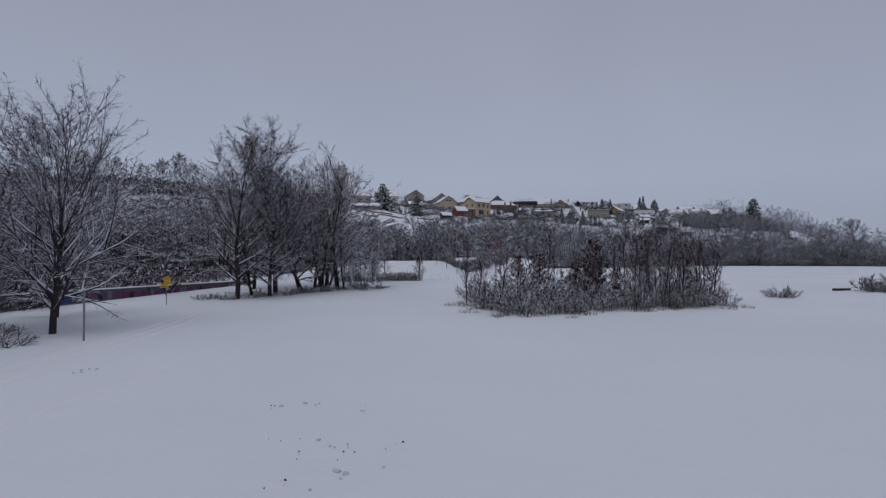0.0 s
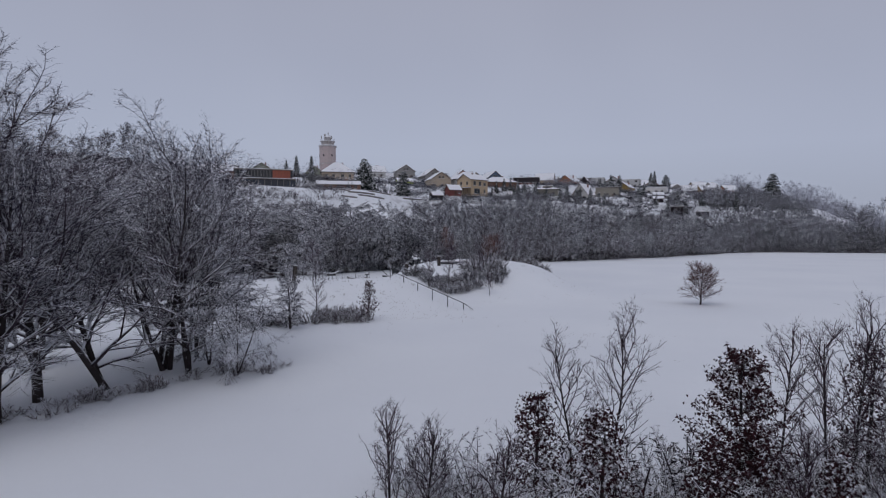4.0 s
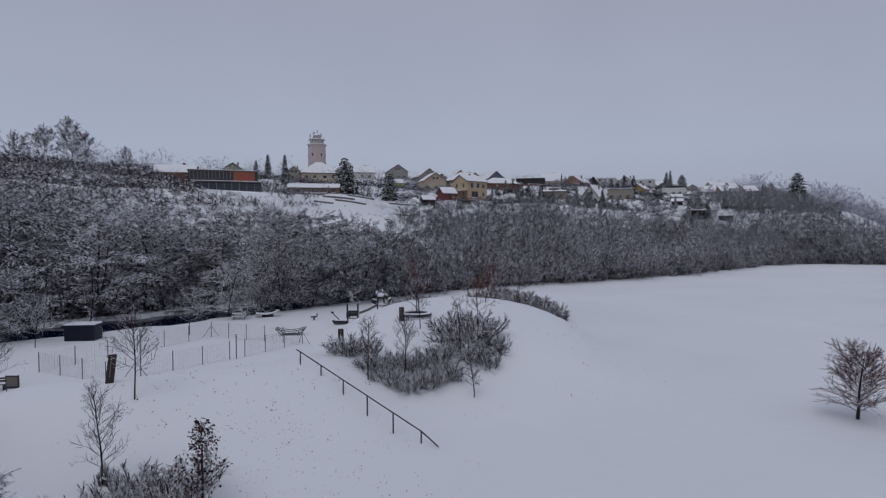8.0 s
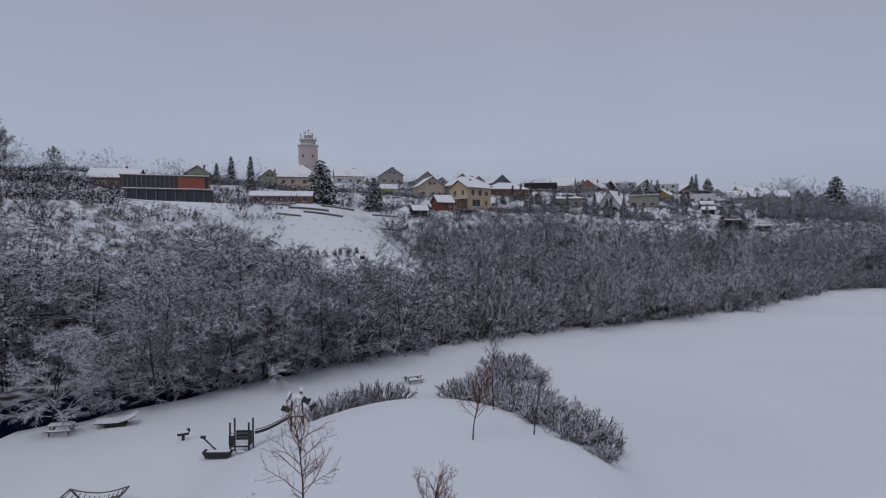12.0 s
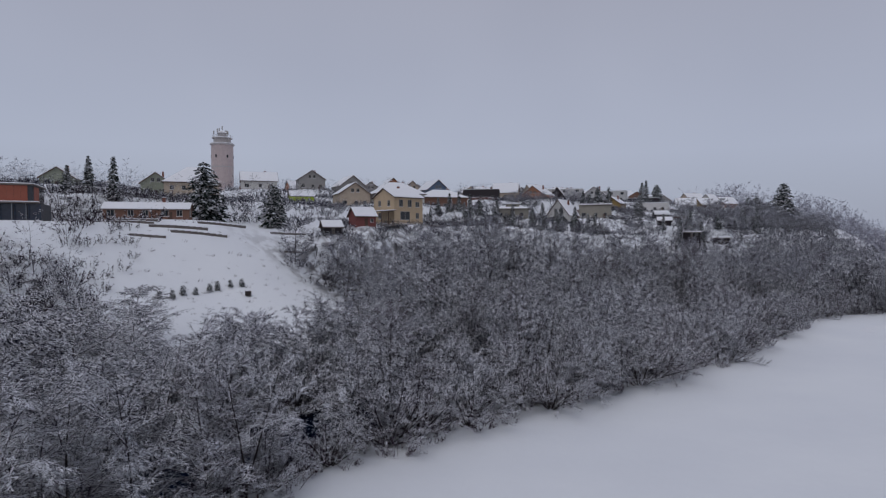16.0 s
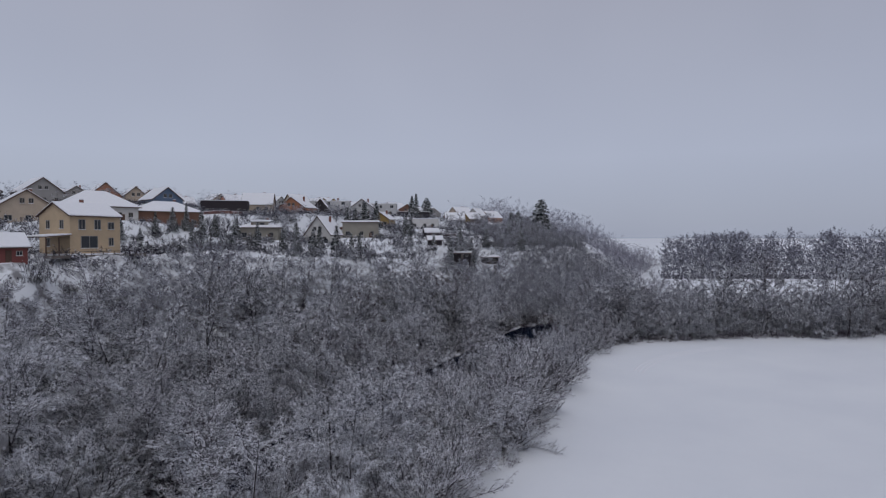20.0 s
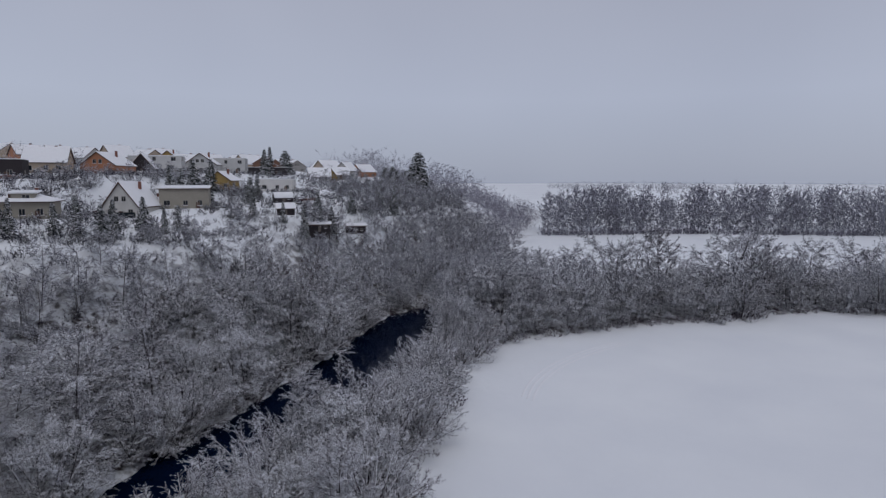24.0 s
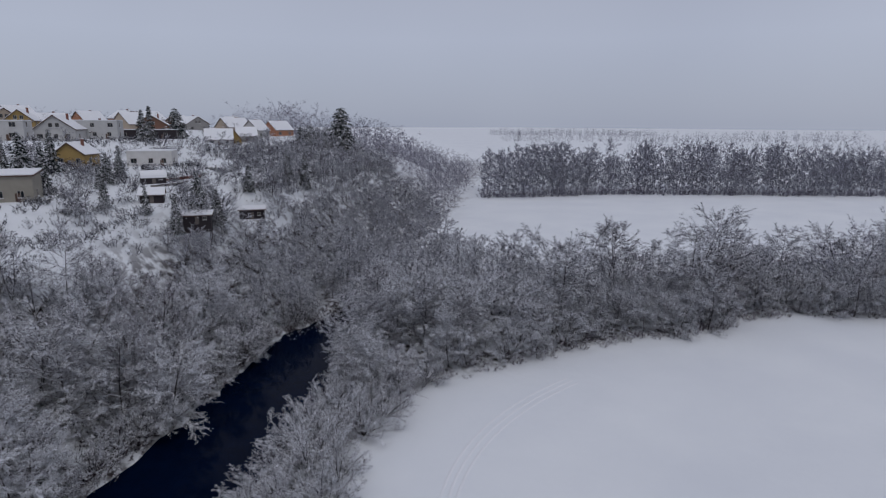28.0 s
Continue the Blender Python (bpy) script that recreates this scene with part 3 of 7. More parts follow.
def grow(seed, h, spread_k=0.3, limbs=16, subs=7, twigs=1500, stems=1, low=0.2, upright=0.5, droop=0.0, twig_w=0.03, twig_l=0.055, loose=0.4, girth=1.0, stout=1.0, clumps=70, plume=0, twiglets=3, sag=0.25, cap=0.09, layered=0.0):
    """A leafless tree: trunk chains, boughs and twigs; with plume, the twigs stand in level sprays along the side branches."""
    rng = np.random.default_rng(seed)
    trunk, boughs, carriers, sprays = [], [], [], []
    for st in range(stems):
        lean = rng.normal(0, 0.05 if stems == 1 else 0.22, 2)
        hh = h * (1 if st == 0 else rng.uniform(0.7, 0.95))
        stem = bend(rng, (rng.normal(0, 0.12) * (stems > 1), rng.normal(0, 0.12) * (stems > 1), -0.3), (lean[0], lean[1], 1), hh * 0.97, 8,
                    girth * (0.009 * h + 0.04) / (stems ** 0.4), 0.02, 0.25, 0.05)
        trunk += stem
        n1 = max(4, limbs // stems)
        for i in range(n1):
            t = low + (0.98 - low) * ((i + rng.uniform(0, 1)) / n1)
            p, w, r = along(stem, t)
            az = i * 2.4 + rng.uniform(-0.6, 0.6) + st
            up = upright * (0.35 + 0.9 * t)
            way = np.array([math.cos(az), math.sin(az), up + rng.normal(0, 0.12)])
            ln = hh * spread_k * (0.45 + 0.75 * math.sin(math.pi * min(1, 0.18 + 0.78 * t))) * rng.uniform(0.75, 1.2)
            chain = bend(rng, p, way, ln, 4, max(0.025, r * 0.5) * stout, 0.012 * stout, 0.25 - droop, 0.12)
            boughs += chain
            carriers += chain[1:]
            sprays.append((*chain[1][3:6], *chain[-1][3:6]))
            for j in range(subs):
                u = 0.15 + 0.85 * (j + rng.uniform(0, 1)) / subs
                p2, w2, r2 = along(chain, min(0.99, u))
                side = unit(np.cross(w2, rng.normal(0, 1, 3) * (1 - layered) + np.array([0, 0, layered * rng.choice((-1.5, 1.5))])))
                way2 = w2 * 0.8 + side * rng.uniform(0.4, 0.9) + np.array([0, 0, 0.12 - droop])
                l2 = ln * rng.uniform(0.3, 0.62) * (1.2 - 0.55 * u)
                sub = bend(rng, p2, way2, l2, 2, max(0.014, r2 * 0.5) * stout, 0.008 * stout, 0.1 - droop, 0.15)
                boughs += sub
                carriers += sub + sub
                sprays.append((*sub[0][:3], *sub[-1][3:6]))
    if plume:
        return rng, trunk, boughs, spray_twigs(rng, np.array(sprays), plume, twiglets, twig_w, sag, h, cap)
    # sprigs leave the boughs and carry short twigs
    c = np.array(carriers)
    n1 = max(8, twigs // 6)
    n2 = twigs - n1
    k = c[rng.integers(0, len(c), n1)]
    p = k[:, :3] + (k[:, 3:6] - k[:, :3]) * rng.uniform(0, 1, (n1, 1))
    along_bough = unit(k[:, 3:6] - k[:, :3])
    # most sprigs crowd in tufts round the ends of the boughs
    heads = c[rng.integers(0, len(c), clumps)]
    pick = rng.integers(0, clumps, n1)
    tuft = (rng.uniform(0, 1, n1) < 0.62)[:, None]
    p = np.where(tuft, heads[pick, 3:6] + rng.normal(0, 0.018 * h, (n1, 3)), p)
    along_bough = np.where(tuft, unit(heads[pick, 3:6] - heads[pick, :3]), along_bough)
    way = unit(along_bough * 0.7 + rng.normal(0, loose, (n1, 3)) + np.array([[0, 0, 0.12 - droop]]))
    reach = h * twig_l * rng.uniform(0.5, 1.3, (n1, 1))
    sprig = np.concatenate([p, p + way * reach, twig_w * rng.uniform(0.7, 1.2, (n1, 1)), np.full((n1, 1), 0.003)], 1)
    i = rng.integers(0, n1, n2)
    q = p[i] + way[i] * reach[i] * rng.uniform(0.1, 1, (n2, 1))
    way2 = unit(way[i] * 0.5 + rng.normal(0, 0.5, (n2, 3)) + np.array([[0, 0, 0.08 - droop]]))
    bit = np.concatenate([q, q + way2 * h * twig_l * 0.5 * rng.uniform(0.5, 1.4, (n2, 1)), twig_w * 0.8 * rng.uniform(0.6, 1.3, (n2, 1)), np.full((n2, 1), 0.003)], 1)
    fine = np.concatenate([sprig, bit])
    return rng, trunk, boughs, fine


def dome_meshes(seed, h, r, name, twig, stems=15, subs=9, plume=20, twiglets=5, twig_w=0.02, sag=0.2, stout=1.0, cap=0.075, splay=0.72, bare=None):
    """A many-stemmed willow or alder: stems fan out from one base into a dome of fine twigs."""
    rng = np.random.default_rng(seed)
    trunk, boughs, sprays = [], [], []
    for i in range(stems):
        az, out = i * 2.4 + rng.uniform(-0.5, 0.5), math.sqrt((i + 0.5) / stems)
        steep = 1.0 - splay * out
        ln = (h * (1 - out) + math.hypot(r, 0.45 * h) * out) * rng.uniform(0.85, 1.12)
        way = (math.cos(az) * out, math.sin(az) * out, 0.25 + steep)
        chain = bend(rng, (math.cos(az) * 0.3 * out, math.sin(az) * 0.3 * out, -0.3), way, ln, 5, 0.10 * stout * (1.2 - 0.5 * out), 0.018, 0.12 - (splay - 0.37) * out, 0.09)
        trunk += chain[:2]
        boughs += chain[2:]
        sprays.append((*chain[3][:3], *chain[-1][3:6]))
        for j in range(subs):
            u = 0.22 + 0.76 * (j + rng.uniform(0, 1)) / subs
            p, w, r2 = along(chain, min(0.99, u))
            way2 = w * 0.75 + unit(np.cross(w, rng.normal(0, 1, 3))) * rng.uniform(0.4, 0.95) + np.array([0, 0, 0.06])
            sub = bend(rng, p, way2, ln * rng.uniform(0.2, 0.4) * (1.25 - 0.6 * u), 2, max(0.018, r2 * 0.55), 0.009, 0.02, 0.14)
            boughs += sub
            sprays.append((*sub[0][:3], *sub[-1][3:6]))
    fine = spray_twigs(rng, np.array(sprays), plume, twiglets, twig_w, sag, h, cap)
    tv, tf = rods(trunk, 6, rng)
    bv, bf = rods(boughs, 4, rng)
    cv, cf = join([(bv, bf), slivers(fine, rng, 0.8)])
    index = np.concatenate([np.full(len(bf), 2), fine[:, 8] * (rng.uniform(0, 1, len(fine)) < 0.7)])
    return tri_mesh(name + "_trunk", tv, tf, BARK), tri_mesh(name + "_crown", cv, cf, twig, mats=[twig, bare or INNER_DIM, TWIG_LINE], index=index)


def tree_meshes(seed, h, name, twig=None, solid=False, bare=None, **kw):
    """Trunk mesh and crown mesh of one kind of leafless tree."""
    rng, trunk, boughs, fine = grow(seed, h, **kw)
    tv, tf = rods(trunk, 7, rng)
    pieces = [rods(boughs, 4 if solid or kw.get("plume") else 3, rng), rods(fine, 3, rng) if solid else slivers(fine, rng, 0.75 if kw.get("plume") else None)]
    cv, cf = join(pieces)
    index = None
    if kw.get("plume"):
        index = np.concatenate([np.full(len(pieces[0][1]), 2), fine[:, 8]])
    return tri_mesh(name + "_trunk", tv, tf, BARK), tri_mesh(name + "_crown", cv, cf, twig or TWIG, mats=[twig or TWIG, bare or INNER_DIM, TWIG_LINE] if kw.get("plume") else None, index=index)


def tree_arrays(seed, h, thick=0.06, **kw):
    """A light tree for woods: vertices, triangles, all in one."""
    rng, trunk, boughs, fine = grow(seed, h, **kw)
    boughs = np.array(boughs)
    stout = boughs[:, 6] > thick
    pieces = [rods(np.array(trunk), 3, rng), slivers(boughs[~stout] * np.array([1, 1, 1, 1, 1, 1, 0.75, 1]), rng), slivers(fine, rng, 0.75 if kw.get("plume") else None)]
    if stout.any():
        pieces.append(rods(boughs[stout], 3, rng))
    return join(pieces)


def scrub_arrays(seed, r, h, stems, twigs, w, tw):
    """A light bush of slivers."""
    rng = np.random.default_rng(seed)
    a, q = rng.uniform(0, 6.28, stems), r * np.sqrt(rng.uniform(0, 1, stems)) * 0.75
    p0 = np.stack([q * np.cos(a), q * np.sin(a), np.full(stems, -0.1)], 1)
    way = unit(np.stack([np.cos(a) * 0.9 * q / r, np.sin(a) * 0.9 * q / r, np.ones(stems)], 1) + rng.normal(0, 0.2, (stems, 3)))
    ln = h * rng.uniform(0.55, 1.1, (stems, 1)) * (1 - 0.4 * (q / r) ** 2)[:, None]
    stem = np.concatenate([p0, p0 + way * ln, np.full((stems, 1), w), np.zeros((stems, 1))], 1)
    k = rng.integers(0, stems, stems * twigs)
    p1 = p0[k] + way[k] * ln[k] * rng.uniform(0.25, 1, (len(k), 1))
    w2 = unit(way[k] * 0.5 + rng.normal(0, 0.65, (len(k), 3)))
    fine = np.concatenate([p1, p1 + w2 * h * 0.15 * rng.uniform(0.5, 1.5, (len(k), 1)), tw * rng.uniform(0.6, 1.4, (len(k), 1)), np.zeros((len(k), 1))], 1)
    return join([slivers(stem, rng), slivers(fine, rng)])


def spruce_arrays(seed, h, wide=0.24, whorls=15, arms=8, sprays=9, fat=1.0, taper=0.85):
    rng = np.random.default_rng(seed)
    trunk = bend(rng, (0, 0, -0.3), (0, 0, 1), h * 1.0, 5, 0.012 * h + 0.04, 0.02, 0.1, 0.015)
    fine, stems = [], []
    for i in range(whorls):
        t = 0.07 + 0.92 * i / whorls
        ln = h * wide * (1 - t) ** taper + 0.15
        for k in range(arms):
            az = k * 6.283 / arms + i * 0.7 + rng.uniform(-0.3, 0.3)
            p = np.array([0, 0, h * (t + rng.uniform(-0.02, 0.02))])
            l2 = ln * rng.uniform(0.7, 1.15)
            tipp = p + np.array([math.cos(az) * l2, math.sin(az) * l2, -l2 * rng.uniform(0.15, 0.5)])
            stems.append((*p, *tipp, 0.09 * (0.4 + ln / 3), 0.02))
            for s in range(sprays):
                u = rng.uniform(0.15, 1.0)
                q = p + (tipp - p) * u
                sd = rng.choice((-1, 1)) * rng.uniform(0.3, 1.2)
                e = q + np.array([math.cos(az + sd), math.sin(az + sd), -rng.uniform(0.0, 0.7)]) * (0.16 * ln + 0.22) * rng.uniform(0.7, 1.4)
                fine.append((*q, *e, (0.06 + 0.035 * ln) * fat, 0))
    return trunk, stems, fine, rng


def spruce_meshes(seed, h, name, mat=None, **kw):
    trunk, stems, fine, rng = spruce_arrays(seed, h, **kw)
    v, f = join([slivers(stems, rng), slivers(fine, rng)])
    tv, tf = rods(trunk, 6, rng)
    return tri_mesh(name + "_trunk", tv, tf, BARK), tri_mesh(name + "_crown", v, f, mat or NEEDLE)




def place_tree(meshes, x, y, name, label, category="tree", group="", scale=1.0, turn=0.0, z=None):
    t = thing(name, x, y, ground_at(x, y) if z is None else z, turn, label, category, group, scale=scale)
    if meshes[0].name.startswith("willow"):
        tagged(part("branchwork", meshes[0], None, t), kind="stuff")
    else:
        part("trunk", meshes[0], None, t)
    part("crown", meshes[1], None, t)
    return t


def scatter(rng, x0, x1, y0, y1, step, keep):
    """Jittered grid points for which keep(x, y) holds."""
    X, Y = np.meshgrid(np.arange(x0, x1, step), np.arange(y0, y1, step))
    X = X.ravel() + rng.uniform(-0.45, 0.45, X.size) * step
    Y = Y.ravel() + rng.uniform(-0.45, 0.45, Y.size) * step
    ok = keep(X, Y)
    return X[ok], Y[ok]


def grove(name, kinds, X, Y, rng, mat, label, category, lo=0.75, hi=1.2, sink=0.1, size=None):
    """Many plants as one mesh."""
    Z = land(X, Y)
    vs, fs, n = [], [], 0
    for x, y, z in zip(X, Y, Z):
        v, f = kinds[rng.integers(len(kinds))]
        s, a = rng.uniform(lo, hi) * (size(x, y) if size else 1.0), rng.uniform(0, 6.28)
        c, si = math.cos(a) * s, math.sin(a) * s
        o = np.empty_like(v)
        o[:, 0], o[:, 1], o[:, 2] = v[:, 0] * c - v[:, 1] * si + x, v[:, 0] * si + v[:, 1] * c + y, v[:, 2] * s * rng.uniform(0.9, 1.1) + z - sink
        vs.append(o)
        fs.append(f + n)
        n += len(v)
    ob = new(name, tri_mesh(name, np.concatenate(vs), np.concatenate(fs), mat))
    return tagged(ob, label, category, kind="stuff")


def clear_of_houses(X, Y, gap=1.0):
    ok = np.ones(X.shape, dtype=bool)
    for px, py, pz, pr in PADS:
        ok &= np.hypot(X - px, Y - py) > pr * 1.25 + gap
    return ok


def open_fronts(X, Y):
    """Keeps the valley side of the houses free."""
    ok = np.ones(X.shape, dtype=bool)
    for px, py, pz, pr in PADS:
        ok &= np.hypot(X - px + pr * 0.5, Y - py + pr * 1.5) > pr * 1.2 + 2.5
    return ok


rng = np.random.default_rng(5)
SP = (0.34, 0.40, 0.30, 0.38, 0.34, 0.42)
ST = (1, 1, 2, 1, 2, 3)
UP = (0.65, 0.45, 0.75, 0.5, 0.6, 0.4)
TONES = (SPRAY, SPRAY_DARK, SPRAY_PLUM, SPRAY, SPRAY_WHITE, SPRAY_DARK)
DOME_KINDS = [dome_meshes(180 + i, 8.0, (5.2, 4.6, 6.0, 4.0, 5.0)[i], "willow", (SPRAY_PLUM, SPRAY, SPRAY_PLUM, SPRAY_DARK, SPRAY)[i], sag=(0.1, 0.25, 0.35, 0.1, 0.2)[i], stout=(1, 1, 1.5, 1, 1.4)[i]) for i in range(5)]
BANK_KINDS = [tree_meshes(100 + i, 15.0, "alder", TONES[i], spread_k=(0.34, 0.40, 0.30, 0.38, 0.44, 0.36)[i], limbs=28, subs=8, plume=20, twiglets=5, stems=(1, 2, 1, 3, 2, 1)[i],
                          low=0.06, upright=(0.7, 0.5, 0.9, 0.6, 0.4, 0.6)[i], twig_w=0.025, droop=0.14, girth=1.0, stout=1.7, sag=(0.25, 0.35, 0.1, 0.2, 0.4, 0.3)[i], cap=0.06) for i in range(6)]
BROAD_KINDS = [tree_meshes(130 + i, 14.0, "oak", (SPRAY_DARK, SPRAY, SPRAY_DARK, SPRAY)[i], spread_k=(0.40, 0.48, 0.34, 0.44)[i], limbs=24, subs=11, plume=18, twiglets=4, stems=(1, 2, 1, 1)[i],
                           low=0.12, upright=(0.4, 0.3, 0.45, 0.25)[i], twig_w=0.034, droop=0.26, girth=1.2, stout=1.9, sag=0.4, cap=0.06, layered=0.85) for i in range(4)]
MID_KINDS = [tree_meshes(160 + i, 14.0, "ash", (RIME_HAZE, RIME_HAZE_DIM, RIME_HAZE)[i % 3], bare=RIME_HAZE_DIM, spread_k=SP[i] * 1.05, limbs=20, subs=6, plume=18, twiglets=4, stems=ST[i], low=0.05, upright=UP[i],
                         twig_w=0.038, droop=0.08, girth=0.9, stout=1.6, sag=0.25, cap=0.055) for i in range(6)]
WOOD_KINDS = [tree_arrays(200 + i, 14.0, spread_k=SP[i], limbs=14, subs=4, plume=6, twiglets=2, stems=ST[i], low=0.05, upright=UP[i], twig_w=0.085, droop=0.06, girth=0.75, cap=0.06) for i in range(6)]
LIGHT_KINDS = [tree_arrays(220 + i, 14.0, thick=0.2, spread_k=SP[i] * 1.05, limbs=12, subs=4, plume=5, twiglets=2, stems=ST[i], low=0.05, upright=UP[i], twig_w=0.09, droop=0.06, girth=0.75, cap=0.06) for i in range(6)]
HILL_KINDS = [tree_arrays(240 + i, 14.0, thick=0.2, spread_k=SP[i] * 1.1, limbs=10, subs=3, plume=5, twiglets=2, stems=ST[i], low=0.05, upright=UP[i], twig_w=0.11, droop=0.06, girth=0.6, cap=0.05) for i in range(6)]
FAR_KINDS = [tree_arrays(300 + i, 19.0, thick=0.3, spread_k=(0.32, 0.38, 0.28, 0.36)[i], limbs=20, subs=5, plume=6, twiglets=2, stems=1, low=0.04, upright=(0.8, 0.6, 1.1, 0.9)[i], twig_w=0.17, cap=0.042, girth=0.6) for i in range(4)]
SPECK_KINDS = [tree_arrays(320 + i, 15.0, thick=0.3, spread_k=0.4, limbs=8, subs=2, plume=4, twiglets=1, stems=1, low=0.03, upright=0.5, twig_w=0.3, cap=0.06) for i in range(2)]
SCRUB_KINDS = [scrub_arrays(400 + i, 1.8, 2.4, 22, 9, 0.03, 0.06) for i in range(4)]

# near bank: single trees
d_edge = lambda X, Y: from_line(EDGE, X, Y)
d_river = lambda X, Y: from_line(RIVER, X, Y)[0]
d_foot = lambda X, Y: from_line(FOOT, X, Y)


def on_near_bank(X, Y):
    e, side = d_edge(X, Y)
    return (side > 0) & (e > 1.2) & (d_river(X, Y) > 7.0) & (d_foot(X, Y)[1] < 0) & (X + Y > 155) & (X + Y < 425)


X, Y = scatter(rng, -35, 150, 140, 330, 4.6, on_near_bank)
keep = (X + Y < 295) | (d_river(X, Y) > np.where(X + Y < 352, 9.5, 11.5))
X, Y = X[keep], Y[keep]
for i, (x, y) in enumerate(zip(X, Y)):
    far = x + y
    turn = float(rng.uniform(0, 360))
    if (i * 7) % 10 < 6 or 352 < far < 408:
        high = 1.0 if far < 205 else 1.15 if far < 352 else 0.95 if far < 372 else 0.86 if far < 408 else 1.05
        place_tree(DOME_KINDS[i % 5], x, y, "bank_willow", "many-stemmed willow with a dome of snowy plum-grey twigs", group="willows along the river bank", scale=float(rng.uniform(0.7, 1.15) * high), turn=turn)
    else:
        place_tree(BANK_KINDS[i % 6], x, y, "bank_tree", "leafless snow-covered tree on the river bank", group="trees along the river bank",
                   scale=float(rng.uniform(0.55, 1.0) * (0.75 if far > 412 else 0.78 if far > 295 else 0.8 if far < 205 else 0.95)), turn=turn)
for i, (x, y, k) in enumerate([(66.0, 243.5, 1.1), (71.0, 248.0, 1.2), (75.5, 252.0, 1.15), (80.0, 256.0, 1.1), (98.0, 260.0, 0.85), (104.0, 265.0, 0.85), (110.0, 269.5, 0.85), (116.5, 274.5, 0.8), (90.0, 255.0, 0.95)]):
    place_tree(DOME_KINDS[i % 5], x, y, "bank_willow", "many-stemmed willow with a dome of snowy plum-grey twigs", group="willows along the river bank", scale=k, turn=i * 53.0)
for i, (x, y, s) in enumerate([(143.0, 302.5, 0.85), (148.0, 305.5, 0.95), (154.5, 306.5, 0.9), (151.0, 299.0, 1.0), (138.5, 299.5, 0.75), (161.0, 304.0, 0.9), (134.0, 295.0, 0.7), (157.0, 300.0, 0.85), (122.0, 280.0, 0.32), (127.5, 288.0, 0.45), (132.0, 292.5, 0.6), (131.0, 287.0, 0.6), (-21.0, 156.5, 0.6), (-18.5, 158.0, 0.72), (-15.0, 163.5, 0.85), (-11.0, 168.0, 0.8), (-8.5, 169.5, 0.95), (-5.0, 173.5, 0.85), (-2.0, 177.0, 1.0), (1.0, 180.5, 0.8), (3.5, 183.5, 0.95), (-6.5, 176.0, 0.8), (-13.5, 167.5, 0.7)]):
    place_tree(BANK_KINDS[(i + 1) % 6], x, y, "bank_tree", "broad snow-lined tree beside the river", group="trees along the river bank", scale=s, turn=i * 71.0)


# far bank and slope
def on_slope(X, Y):
    f, side = d_foot(X, Y)
    steep = 1 + 0.7 * smooth_step(350, 430, X + Y)
    ok = ((side > 0) | ((f < 3.5) & (d_river(X, Y) > 6.8))) & (f * steep < 50 + 6 * np.sin(X * 0.09) + np.where(X > 20, 6, 0)) & (X + Y < 440)
    # open snowy slope below the gardens
    clearing = (np.hypot((X + 14) / 24, (Y - 243) / 20) < 1) | (np.hypot((X + 40) / 26, (Y - 250) / 16) < 1) | (np.hypot((X - 96.5) / 8, (Y - 331.5) / 5) < 1) | (np.hypot((X - 147) / 4, (Y - 330) / 4) < 1) | (np.hypot((X - 158) / 3.5, (Y - 371) / 5) < 1)
    left = (X < -42) & (f > np.where(X < -70, 46, 34))
    return ok & ~clearing & ~left & clear_of_houses(X, Y)


def lower_slope(X, Y):
    return (d_foot(X, Y)[0] < 24) & (X + Y > 250) & (X < 150)


X, Y = scatter(rng, -10, 160, 215, 345, 5.4, lambda X, Y: on_slope(X, Y) & lower_slope(X, Y))
for i, (x, y) in enumerate(zip(X, Y)):
    place_tree((BANK_KINDS + DOME_KINDS)[(i * 5 + int(x)) % 11], x, y, "slope_tree", "leafless tree white with frost on the slope above the river", group="trees on the lower slope",
               scale=float(rng.uniform(0.55, 1.1) * (1.2 if x > 88 and ground_at(x, y) > 4 else 1.0)), turn=float(rng.uniform(0, 360)))
# broad dark trees across the water from the park
X, Y = scatter(rng, -95, 20, 95, 250, 7.6, lambda X, Y: on_slope(X, Y) & (d_foot(X, Y)[0] < 20) & (X + Y <= 250) & (X + Y > 30) & (d_river(X, Y) > 9.5))
for i, (x, y) in enumerate(zip(X, Y)):
    back = d_foot(np.array([x]), np.array([y]))[0][0] > 9
    tall = rng.uniform(0.6, 0.85) if back else rng.uniform(0.8, 1.35)
    if x < -38:
        tall = min(tall, (20.0 - ground_at(x, y)) / 15.0)
    if x > -14:
        tall = min(tall, (10.5 - ground_at(x, y)) / 14.0 * rng.uniform(0.75, 1.1))
    place_tree(BROAD_KINDS[(i * 5 + int(x)) % 4], x, y, "river_tree", "broad dark tree with snow along its spreading limbs above the river", group="broad trees across the river",
               scale=float(tall), turn=float(rng.uniform(0, 360)))
# trees that lean over the water on the far bank
for i in range(60):
    k = 4.2 + i / 60 * 9.7
    j = int(k)
    p, q = Vector(RIVER[j]), Vector(RIVER[j + 1])
    s = p + (q - p) * (k - j)
    nrm = Vector((-(q - p).y, (q - p).x)).normalized()
    off = (11.0 if s.x + s.y > 340 else 7.6 if s.x + s.y > 225 else 11.5) + rng.uniform(-0.3, 1.8)
    place_tree(DOME_KINDS[(i * 3 + 1) % 5], s.x + nrm.x * off, s.y + nrm.y * off, "waterside_willow", "frosted willow spreading low over the dark water", group="willows at the water's edge",
               scale=float(rng.uniform(0.5, 0.95)), turn=float(rng.uniform(0, 360)))


def upper_slope(X, Y):
    return ~lower_slope(X, Y) & (X > -12) & (X < 170)


